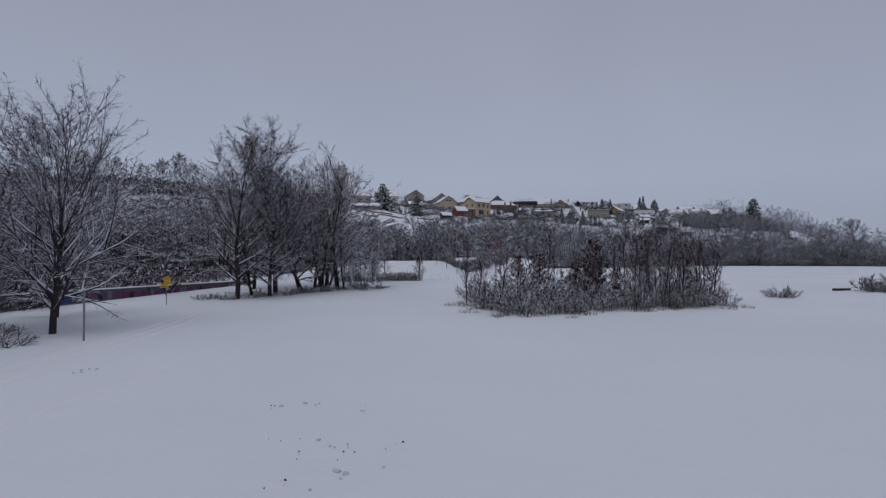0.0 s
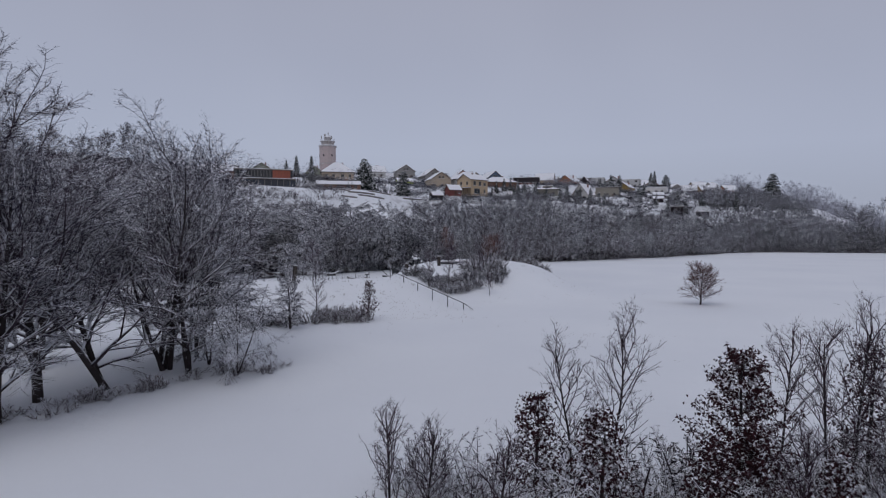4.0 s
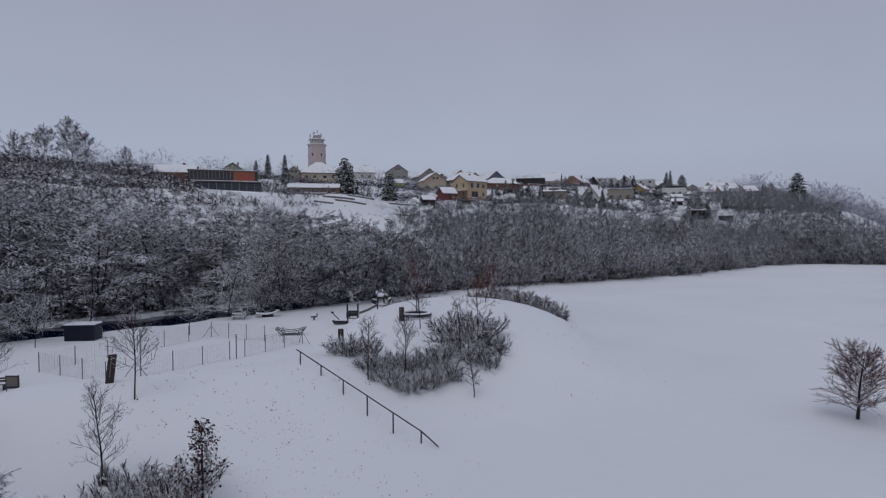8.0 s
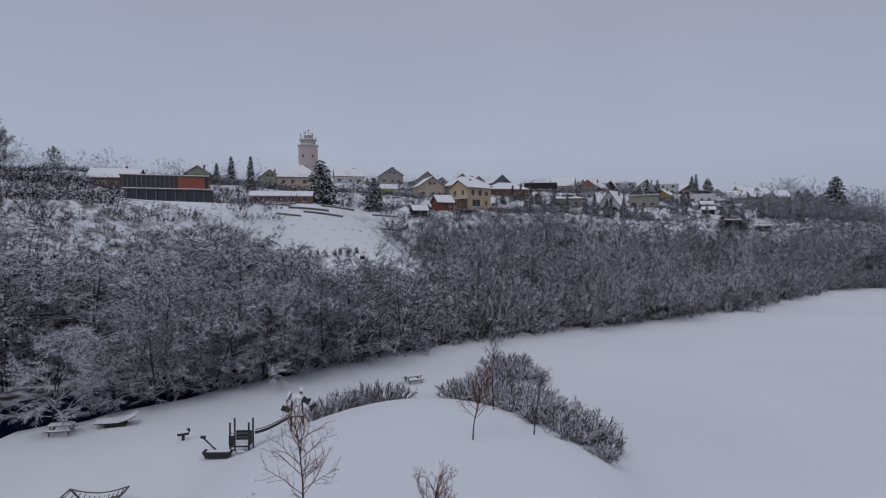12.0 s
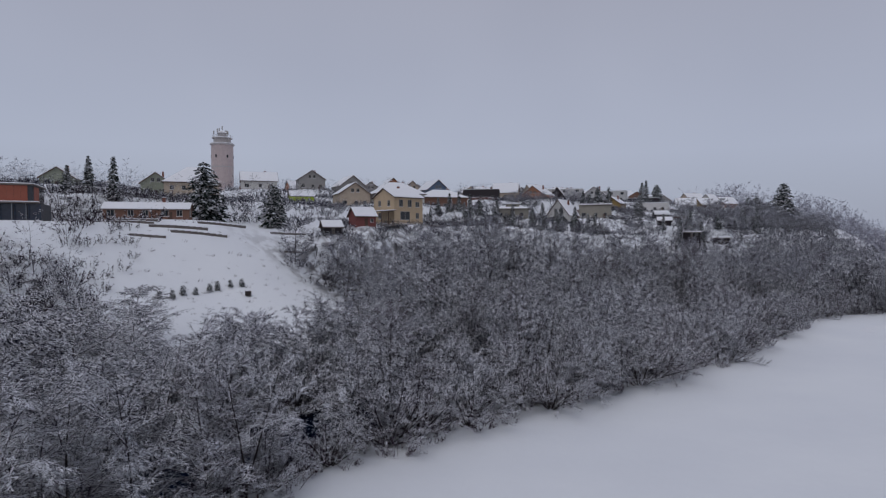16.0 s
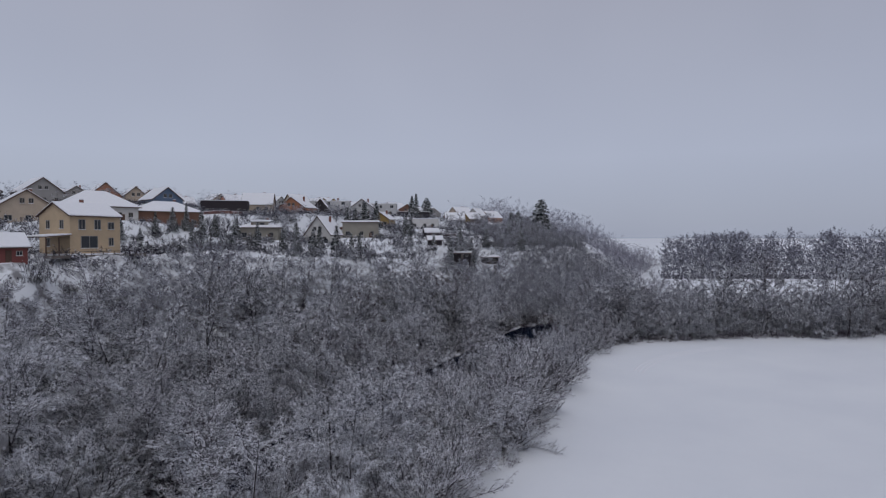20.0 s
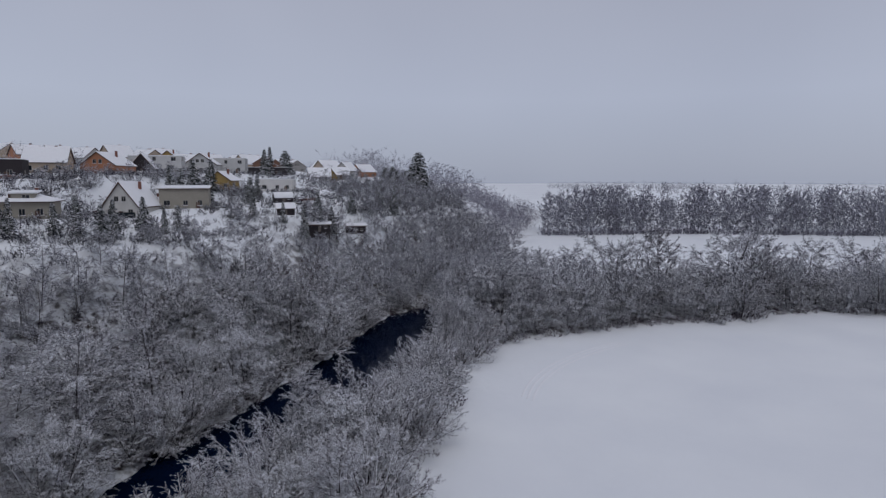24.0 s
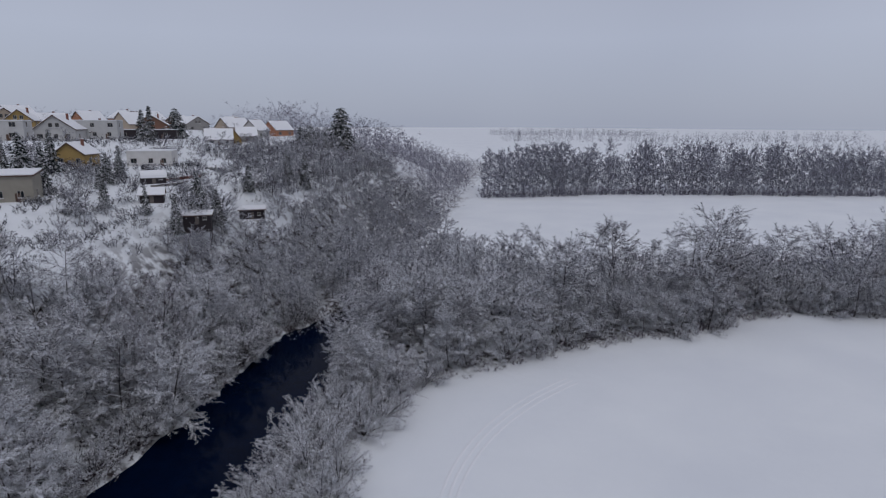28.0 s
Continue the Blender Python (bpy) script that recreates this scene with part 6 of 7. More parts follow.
YELLOW = material("yellow_sign_paint", (0.62, 0.36, 0.02), 0.5, var=0.1)
sign = thing("yellow_sign", -25.0, 53.5, ground_at(-25.0, 53.5), 18, "yellow sign boards on a thin metal pole", "sign")
part("pole", tube((0, 0, -0.3), (0, 0, 2.55), 0.035, sides=8), STEEL, sign)
for k, (zz, ww, hh, xx) in enumerate([(2.35, 0.62, 0.34, 0.05), (1.98, 0.5, 0.30, 0.1), (1.68, 0.72, 0.24, -0.18)]):
    pl = part("plate", box(xx, -0.05, zz, ww, 0.03, hh, 0.008), YELLOW, sign)
    part("marking", box(xx, -0.07, zz, ww * 0.6, 0.006, 0.06), WOOD, pl, "plain dark bar")

# thicket in the meadow
random.seed(5)
THICKET = [(3, 50), (3.5, 46.5), (4.6, 43.6), (6, 42.6), (7.6, 42.8), (9, 44), (6.5, 45.5), (8.6, 47), (5, 48.5), (10.5, 46), (12, 46.2), (7, 50), (9.5, 50), (12, 49.5), (13.8, 47.2),
           (15.3, 46.8), (16.8, 47.6), (18.6, 48.0), (20.3, 48.2), (22.0, 49.3), (23.2, 50.2), (14.5, 50.5), (17, 51), (19.5, 51.5), (21.8, 52.0), (11, 53), (8, 54), (5, 53), (2.6, 54.5), (16, 54.5), (19, 55)]
THICKET += [(x + random.uniform(-1.3, 1.3), y + random.uniform(-0.7, 1.6)) for x, y in THICKET]
SHRUB_KINDS = [dome_meshes(1900 + i, 2.6, (1.7, 1.4, 1.9, 1.5)[i], "shrub", (LADEN, SPRAY_PLUM, LADEN, LADEN)[i], stems=13, subs=7, plume=10, twiglets=3, twig_w=(0.02, 0.012, 0.024, 0.016)[i], sag=(0.25, 0.05, 0.4, 0.15)[i], stout=0.14, splay=0.5) for i in range(4)]


def shrub(kind, x, y, scale, turn, label, group):
    t = thing("shrub", x, y, ground_at(x, y), turn, label, "bush", group, scale=scale)
    tagged(part("branchwork", SHRUB_KINDS[kind][0], None, t), kind="stuff")
    tagged(part("crown", SHRUB_KINDS[kind][1], None, t), kind="stuff")


for i, (x, y) in enumerate(THICKET):
    shrub(i % 4, x, y, random.uniform(0.55, 1.1), i * 67.0, "dense thorny bush thick with snow in the meadow thicket", "bushes of the thicket")
for i, (x, y, h) in enumerate([(9.5, 53.0, 6.6), (8.2, 54.0, 5.6), (4.5, 46.8, 4.8), (2.0, 50.5, 4.2), (3.0, 51.0, 3.8), (16.4, 50.0, 6.4), (17.6, 53.0, 6.8), (19.0, 50.0, 6.4), (20.6, 51.6, 6.6), (21.8, 50.4, 5.8),
                              (14.9, 53.0, 6.0), (23.3, 51.0, 5.0), (18.2, 48.9, 5.6), (15.6, 48.3, 5.4), (22.6, 53.0, 6.2), (12.2, 47.8, 4.6), (16.0, 52.0, 6.2), (18.4, 51.4, 6.6), (19.8, 53.4, 6.4), (21.2, 53.6, 6.6), (20.0, 49.2, 5.6), (17.0, 48.4, 5.4), (22.9, 51.6, 5.6), (23.6, 52.6, 5.2)]):
    place_tree(sapling(750 + i, h, TWIG_DARK, low=0.15, twigs=1100, upright=1.7, spread_k=0.24, tw=0.007), x, y, "young_tree", "slender upright bare young tree in the thicket", group="young trees of the thicket", turn=i * 40.0)
for i, (x, y, h, wd, n) in enumerate([(13.2, 52.0, 5.6, 0.4, 2600), (12.6, 50.2, 3.8, 0.4, 1500), (8.0, 49.5, 4.4, 0.34, 1100), (6.6, 52.0, 4.2, 0.34, 1000), (18.4, 53.5, 5.6, 0.28, 900), (20.8, 50.3, 5.2, 0.25, 700), (11.0, 49.0, 3.6, 0.36, 900), (14.4, 49.0, 3.4, 0.3, 600)]):
    place_tree(leafy(780 + i, h, wd, int(n * 2.4), 0.105, LEAF_BROWN), x, y, "young_oak", "young oak still holding dark withered leaves", group="oaks of the thicket", turn=i * 70.0)
for i, (x, y, r, h) in enumerate([(6.2, 48.4, 1.9, 3.5), (8.6, 50.2, 2.0, 3.9), (10.4, 48.2, 1.8, 3.2), (4.6, 50.6, 1.7, 3.0), (11.2, 51.4, 1.9, 3.6), (7.4, 46.0, 1.6, 2.6), (15.8, 51.0, 1.7, 3.2), (19.2, 52.2, 1.8, 3.6), (21.4, 51.4, 1.8, 3.6)]):
    shrub((0, 2, 3)[i % 3], x, y, h / 2.6, i * 40.0, "tall dark bush heaped with clumps of snow in the thicket", "bushes of the thicket")
grass_v, grass_f = scrub_arrays(2199, 1.0, 0.55, 60, 1, 0.02, 0.012)
grass_rng = np.random.default_rng(9)
ring = np.array([(x + grass_rng.normal(0, 1.3), y - 1.0 + grass_rng.normal(0, 1.0)) for x, y in THICKET for _ in range(2)])
grove("dry_grass", [(grass_v, grass_f)], ring[:, 0], ring[:, 1], grass_rng, DRY, "tufts of dry straw-coloured grass round the thicket", "grass", 0.5, 1.1, 0.02)

bush(33.5, 58.5, 1.5, 1.5, 2200, TWIG_BUSH, label="small bare bush alone in the snowy meadow", stems=60, twigs=10, lean=1.0)
bush(34.0, 58.5, 0.4, 2.2, 2201, TWIG_BUSH, label="thin upright stems beside a small bush", stems=8, twigs=5, lean=0.2)
for i, (x, y, r, h) in enumerate([(48.5, 66.0, 2.2, 2.8), (51.5, 66.5, 2.4, 3.0), (54.5, 67.0, 2.0, 2.6)]):
    bush(x, y, r, h, 2210 + i, TWIG_BUSH, label="rounded snowy bush at the meadow's side", stems=120, twigs=12, lean=0.8, tw=0.028)
log = thing("log", 45.6, 67.6, ground_at(45.6, 67.6), 12, "fallen dark log half under snow", "log")
part("stem", tube((-1.2, 0, 0.12), (1.2, 0.1, 0.16), 0.16, 0.12, sides=9), WOOD, log)
part("snow", box(0, 0.05, 0.3, 2.3, 0.2, 0.08, 0.03), CAP, log)

# evergreen shrubs beside the hillside houses
random.seed(61)
for kind, x, y, z, turn, w, d, *rest in HOUSES:
    if x > 50 and w > 7:
        for s in (-1, 1):
            a = radians(turn)
            u, v = s * (w / 2 + random.uniform(0.8, 2.0)), -d / 2 - random.uniform(-1.0, 1.5)
            bush(x + u * math.cos(a) - v * math.sin(a), y + u * math.sin(a) + v * math.cos(a), random.uniform(1.0, 1.7), random.uniform(1.6, 2.8), int(2500 + x + s), NEEDLE,
                 label="dark evergreen shrub dusted with snow beside a house", stems=60, group="evergreens beside the houses")

# shrubs and hedges on the banks below the houses
bank_rng = np.random.default_rng(88)


def below_houses(X, Y):
    ok = (d_foot(X, Y)[1] > 0) & (d_foot(X, Y)[0] > 36)
    for kind, x, y, z, turn, w, d, *rest in HOUSES:
        ok &= np.hypot(X - x, Y - y) > max(w, d) * 0.62
    near_pad = np.zeros(X.shape, dtype=bool)
    for px, py, pz, pr in PADS:
        near_pad |= np.hypot(X - px + pr * 0.2, Y - py + pr) < pr * 2.3 + 2
    return ok & near_pad


X, Y = scatter(bank_rng, -14, 166, 262, 392, 3.6, below_houses)
grove("bank_shrubs", SCRUB_KINDS, X, Y, bank_rng, SPRAY, "snowy garden shrubs on the banks below the houses", "bushes", 0.5, 1.0)
for i, (x, y) in enumerate(zip(X[::4], Y[::4])):
    bush(x + 1.2, y, float(bank_rng.uniform(0.8, 1.5)), float(bank_rng.uniform(1.0, 2.6)), i, NEEDLE, name="evergreen_shrub",
         label="dark evergreen shrub dusted with snow below a house", stems=60, group="shrubs below the houses")

for i in range(16):
    x, y = 29.0 + 1.7 * i + 1.2 * math.sin(i * 2.3), 318.0 + 0.75 * i + 2.2 * math.cos(i * 1.7)
    bush(x, y, 1.5 + 0.4 * math.sin(i * 1.3), 3.2 + 0.9 * math.cos(i * 2.1), i, NEEDLE, name="evergreen_shrub", label="tall dark evergreen shrub heaped with snow", stems=110, group="evergreen hedge")

# planted group before the slope
place_tree(tree_meshes(800, 4.6, "young_tree", SPRAY_PLUM, spread_k=0.40, limbs=22, subs=7, plume=13, twiglets=3, low=0.28, upright=0.5, twig_w=0.011, cap=0.07, sag=0.35, droop=0.2, girth=1.2), -18.6, 93.9, "young_tree", "young tree with drooping brown twigs and a dark stem", turn=15.0)
place_tree(tree_meshes(801, 5.6, "snowy_tree", SPRAY, spread_k=0.24, limbs=42, subs=7, plume=14, twiglets=3, low=0.08, upright=1.0, twig_w=0.016, cap=0.06, sag=0.5, droop=0.2, girth=1.3), -10.2, 86.5, "snowy_tree", "young tree hung with drooping snow-laden branches")
place_tree(sapling(802, 5.2, low=0.2, upright=1.5), -9.3, 93.4, "young_tree", "slim upright bare tree with an ivy-dark stem", turn=60.0)
bush(-9.3, 93.4, 0.35, 1.7, 2220, NEEDLE, name="ivy", label="dark ivy clinging round a young stem", stems=40, twigs=8, lean=0.1)
place_tree(leafy(803, 4.0, 0.3, 900, 0.13, LEAF_BROWN), -3.7, 91.6, "young_oak", "young oak with reddish-brown withered leaves", turn=100.0)
bush(-13.4, 88.2, 1.7, 2.2, 2221, NEEDLE, label="dark evergreen bush with patches of snow", stems=110, twigs=12, tw=0.04, lean=0.9)
for i, (x, y) in enumerate([(-8.8, 89.5), (-7.6, 91.0), (-6.6, 92.5), (-5.4, 92.0), (-6.5, 90.0), (-5.0, 93.8), (-7.8, 93.0), (-11.5, 88.5), (-4.6, 90.6)]):
    bush(x, y, 1.3, 2.0, 2225 + i, TWIG_BUSH, label="low bare bush in the planted group", stems=70, twigs=8, lean=0.6, group="bushes of the planted group")
m = tree_meshes(810, 4.5, "round_tree", TWIG_RED, bare=TWIG_RED, spread_k=0.48, limbs=46, subs=10, plume=14, twiglets=4, low=0.16, upright=0.75, twig_w=0.010, cap=0.07, sag=0.0, girth=1.5, stout=0.9)
place_tree(m, 34.5, 103.6, "round_tree", "lone round bare tree with reddish twigs on the open snow")

# hand rail up the mound
rail = thing("hand_rail", -2.9, 106.7, 0, 0, "dark metal hand rail climbing the snowy mound", "rail")
tops = []
for i in range(6):
    k = i / 5 * 0.9
    x, y, zt = 9.86 * k, -8.2 * k, 3.92 - 3.55 * k
    z = ground_at(-2.9 + x, 106.7 + y)
    part("post", tube((x, y, min(z, zt - 0.5) - 0.2), (x, y, zt - 0.02), 0.045, sides=8), DARKSTEEL, rail)
    tops.append((x, y, zt))
tops = [(-0.35, 0.3, tops[0][2] + 0.1)] + tops + [(9.9, -8.2, ground_at(7.0, 98.5) + 0.1)]
for a, b in zip(tops, tops[1:]):
    part("bar", tube(a, b, 0.04, sides=8), DARKSTEEL, rail)

# plants on the mound
for i, (x, y, r, h, mat, lab) in enumerate([
        (-0.4, 110.6, 1.5, 2.2, NEEDLE, "dark evergreen bush with snow on the mound"), (1.2, 111.5, 1.2, 2.0, TWIG_FROST, ""), (1.8, 108.6, 1.2, 1.6, TWIG_FROST, ""), (3.2, 107.6, 1.3, 1.7, TWIG_BUSH, ""),
        (4.8, 107.2, 1.3, 1.7, TWIG_FROST, ""), (6.2, 107.4, 1.3, 1.8, TWIG_BUSH, ""), (7.6, 108.2, 1.3, 1.9, TWIG_FROST, ""), (3.0, 110.0, 1.3, 1.9, TWIG_FROST, ""), (5.0, 110.0, 1.4, 2.0, TWIG_BUSH, ""), (7.0, 110.6, 1.5, 2.2, TWIG_FROST, ""),
        (9.0, 113.5, 2.4, 3.2, TWIG_BUSH, "large rounded bush with reddish twigs on the mound"), (10.4, 116.0, 2.3, 3.2, TWIG_FROST, "large rounded bare bush on the mound"), (8.2, 116.5, 2.0, 2.8, TWIG_BUSH, ""),
        (9.6, 110.6, 1.5, 2.4, TWIG_FROST, ""), (11.4, 112.2, 1.2, 2.2, NEEDLE, "evergreen bush plastered with snow on the mound"), (10.8, 109.6, 1.0, 1.8, TWIG_FROST, "")]):
    bush(x, y, r, h, 2250 + i, mat, label=lab or "bare snowy shrub planted on the mound", stems=int(95 * r), twigs=15, lean=0.55, tw=0.014, w=0.009, group="" if lab else "shrubs on the mound")
for i, (x, y, h, sp) in enumerate([(1.9, 106.8, 4.6, 0.22), (9.4, 105.6, 3.0, 0.22), (4.4, 108.4, 5.2, 0.22), (8.6, 110.4, 4.8, 0.2), (10.5, 120.3, 4.5, 0.32), (4.4, 125.6, 5.6, 0.28), (12.4, 137.8, 4.8, 0.28), (14.3, 146.0, 5.4, 0.24),
                                  (16.6, 139.6, 4.6, 0.26), (5.1, 118.8, 4.8, 0.18)]):
    place_tree(sapling(820 + i, h, TWIG_RED if i in (4, 5, 6) else TWIG, spread_k=sp, low=0.34), x, y, "young_tree", "slender bare young tree planted on the mound", group="young trees on the mound", turn=i * 55.0)
random.seed(8)
STRIP = [(11.5, 159, 1.5), (12.5, 156.5, 1.7), (13.6, 154, 1.9), (15, 152, 2.0), (16.2, 149.6, 1.9), (17.6, 147, 2.0), (18.6, 144.6, 1.8), (19.6, 142.6, 1.7), (16, 155, 2.0), (18, 152, 2.0), (20, 148.5, 2.0), (21.2, 145.5, 1.9),
         (14.5, 158.5, 1.8), (18.5, 156.5, 1.9), (21.5, 152, 1.8), (12.8, 162, 1.5), (22.6, 149, 1.6), (15.2, 165, 1.5), (17, 168, 1.7), (18.6, 171, 1.7), (16.8, 173, 1.6), (19.4, 174.6, 1.4), (20, 167.6, 1.5)]
for i, (x, y, r) in enumerate(STRIP):
    bush(x, y, r * 1.3, r * random.uniform(1.4, 1.8) * (1.2 if y > 150 else 1.0), 2280 + i, TWIG_BUSH, label="reddish bare bush in the belt beside the mound", stems=int(95 * r), twigs=14, lean=0.5, tw=0.014, group="bush belt beside the mound")
bush(21.4, 140.2, 1.3, 1.6, 2300, NEEDLE, label="small evergreen bush with snow at the belt's end", stems=120, twigs=12, tw=0.035, lean=0.9)
bush(22.8, 144.5, 1.6, 3.6, 2301, TWIG_BUSH, label="tall fan-shaped bare bush", stems=70, twigs=10, lean=0.8)
for i, (x, y, r) in enumerate([(0.5, 151.5, 1.3), (1.8, 153.2, 1.4), (3.2, 155.0, 1.5), (4.6, 156.6, 1.4), (2.0, 155.4, 1.2), (-0.6, 150.2, 1.1), (5.8, 158.2, 1.2)]):
    bush(x, y, r * 1.15, r * 2.2, 2310 + i, TWIG_BUSH, label="low bare bush behind the mound", stems=int(70 * r), twigs=9, lean=0.5, group="bushes behind the mound")

# ring bench round a tree
seat = thing("ring_bench", 4.4, 125.6, ground_at(4.4, 125.6), 0, "dark round ring bench with snow on top, circling a young tree", "bench")
for k in range(20):
    a0, a1 = 6.2832 * k / 20, 6.2832 * (k + 1) / 20
    pts = [(r * math.cos(a), r * math.sin(a)) for r, a in ((1.25, a0), (1.62, a0), (1.62, a1), (1.25, a1))]
    part("segment", shell(pts, 0.16, 0.46), DARKSTEEL, seat)
    part("segment_snow", shell([(p * 0.995, q2 * 0.995) for p, q2 in pts], 0.462, 0.56), CAP, seat)
for k in range(6):
    a0 = 6.2832 * k / 6
    part("foot", tube((1.43 * math.cos(a0), 1.43 * math.sin(a0), -0.2), (1.43 * math.cos(a0), 1.43 * math.sin(a0), 0.17), 0.05, sides=6), DARKSTEEL, seat)


def totem(x, y, h, turn, lean=0.0):
    z = ground_at(x, y)
    t = thing("timber_stele", x, y, z, turn, "dark upright timber slab standing in the snow", "stele", "timber slabs of the park")
    part("slab", box(0, 0, h / 2 - 0.1, 0.46, 0.26, h + 0.2, 0.03, m=Matrix.Rotation(lean, 4, "Y")), WOOD, t)
    part("face_groove", box(0, -0.135, h * 0.55, 0.06, 0.02, h * 0.7, m=Matrix.Rotation(lean, 4, "Y")), GREYWOOD, t)
    part("slab_snow", box(math.sin(lean) * h / 2, 0, h + 0.03, 0.46, 0.27, 0.07, 0.02), CAP, t)


totem(-1.3, 114.0, 1.4, 10)
totem(3.1, 123.2, 1.4, -12)
totem(-13.6, 101.8, 1.8, 20, 0.12)


# ball court with a mesh fence
def court_side(name, a, b, n, h=1.8):
    ln = math.hypot(b[0] - a[0], b[1] - a[1])
    z = ground_at((a[0] + b[0]) / 2, (a[1] + b[1]) / 2)
    f = thing(name, a[0], a[1], z, math.degrees(math.atan2(b[1] - a[1], b[0] - a[0])), "steel posts and fine wire mesh round the ball court", "fence", "fence round the ball court")
    for i in range(n + 1):
        part("post", tube((ln * i / n, 0, -0.4), (ln * i / n, 0, h), 0.045, sides=7), STEEL, f)
    for i in range(n):
        segs = []
        x0, x1 = ln * i / n + 0.05, ln * (i + 1) / n - 0.05
        for k in range(13):
            xx = x0 + (x1 - x0) * k / 12
            segs.append((xx, 0, 0.08, xx, 0, h - 0.1, 0.006, 0.006))
        for k in range(9):
            zz = 0.08 + (h - 0.18) * k / 8
            segs.append((x0, 0, zz, x1, 0, zz, 0.006, 0.006))
        v, fc = rods(segs, 3, np.random.default_rng(i))
        part("mesh_panel", tri_mesh("mesh_panel", v, fc, WIRE), None, f)
    return f, ln


WIRE = material("frosted_wire", (0.34, 0.35, 0.37), 0.6, var=0.1)
CA, CB, CC, CD = (-8.4, 130.0), (-20.3, 134.6), (-28.8, 117.2), (-20.6, 113.3)
court_side("court_fence", CD, (-13.6, 122.2), 4)
court_side("court_fence", (-12.6, 123.6), CA, 3)
court_side("court_fence", CA, CB, 5)
court_side("court_fence", CB, CC, 6)
court_side("court_fence", CC, CD, 3)
for x, y in ((-13.1, 122.6), (-24.4, 126.2)):
    p = thing("net_post", x, y, ground_at(x, y), 0, "tall grey post of the ball court", "post", "net posts")
    part("shaft", tube((0, 0, -0.3), (0, 0, 2.4), 0.06, sides=9), STEEL, p)
    part("cap", tube((0, 0, 2.4), (0, 0, 2.46), 0.07, 0.04, sides=9), CAP, p)
for (x, y), sx in ((CB, 1), (CA, -1), ((-19.0, 115.0), 1)):
    p = thing("fence_brace", x, y, ground_at(x, y), 35 * sx, "slanting braces of a corner post", "brace", "fence braces")
    for s in (-1, 1):
        part("strut", tube((0, 0, 1.4), (s * 0.9, 0.3, 0), 0.03, sides=6), STEEL, p)


# benches and tables
def picnic_table(x, y, turn, label):
    z = ground_at(x, y)
    t = thing("picnic_table", x, y, z, turn, label, "table", "picnic tables")
    for k in range(4):
        b = part("top_board", box(0, -0.3 + 0.2 * k, 0.74, 2.0, 0.18, 0.05, 0.01), GREYWOOD, t)
    part("top_snow", box(0, 0, 0.83, 1.96, 0.78, 0.13, 0.05), CAP, t, "cushion of snow")
    for s in (-1, 1):
        part("bench_board", box(0, s * 0.78, 0.44, 2.0, 0.28, 0.05, 0.01), GREYWOOD, t)
        part("bench_snow", box(0, s * 0.78, 0.52, 1.96, 0.27, 0.11, 0.04), CAP, t)
        for e in (-0.75, 0.75):
            part("leg", tube((e, s * 0.25, 0.72), (e, s * 0.7, -0.1), 0.045, sides=6), WOOD, t)
    for e in (-0.75, 0.75):
        part("cross_bar", box(e, 0, 0.4, 0.06, 1.7, 0.1), WOOD, t)


picnic_table(-22.0, 149.0, 12, "grey wooden picnic table buried in snow near the river")
picnic_table(6.7, 166.5, 30, "snowy wooden picnic table behind the mound")


def hammock(x, y, turn):
    """A curved slatted lounger on dark legs."""
    t = thing("lounger", x, y, ground_at(x, y), turn, "wide curved wooden lounger covered with snow", "lounger")
    for k in range(14):
        u = k / 13 * 2 - 1
        zz = 0.38 + 0.42 * max(0, u) ** 2 + 0.1 * min(0, u) ** 2
        s = part("slat", box(u * 1.5, 0, zz, 0.17, 1.5, 0.05, 0.01), WOOD, t)
        part("slat_snow", box(u * 1.5, 0, zz + 0.09, 0.225, 1.46, 0.11, 0.03), CAP, s)
    for s in (-0.5, 0.5):
        part("leg", box(0, s, 0.12, 1.6, 0.12, 0.46, 0.02), WOOD, t)


hammock(-18.6, 151.2, 20)


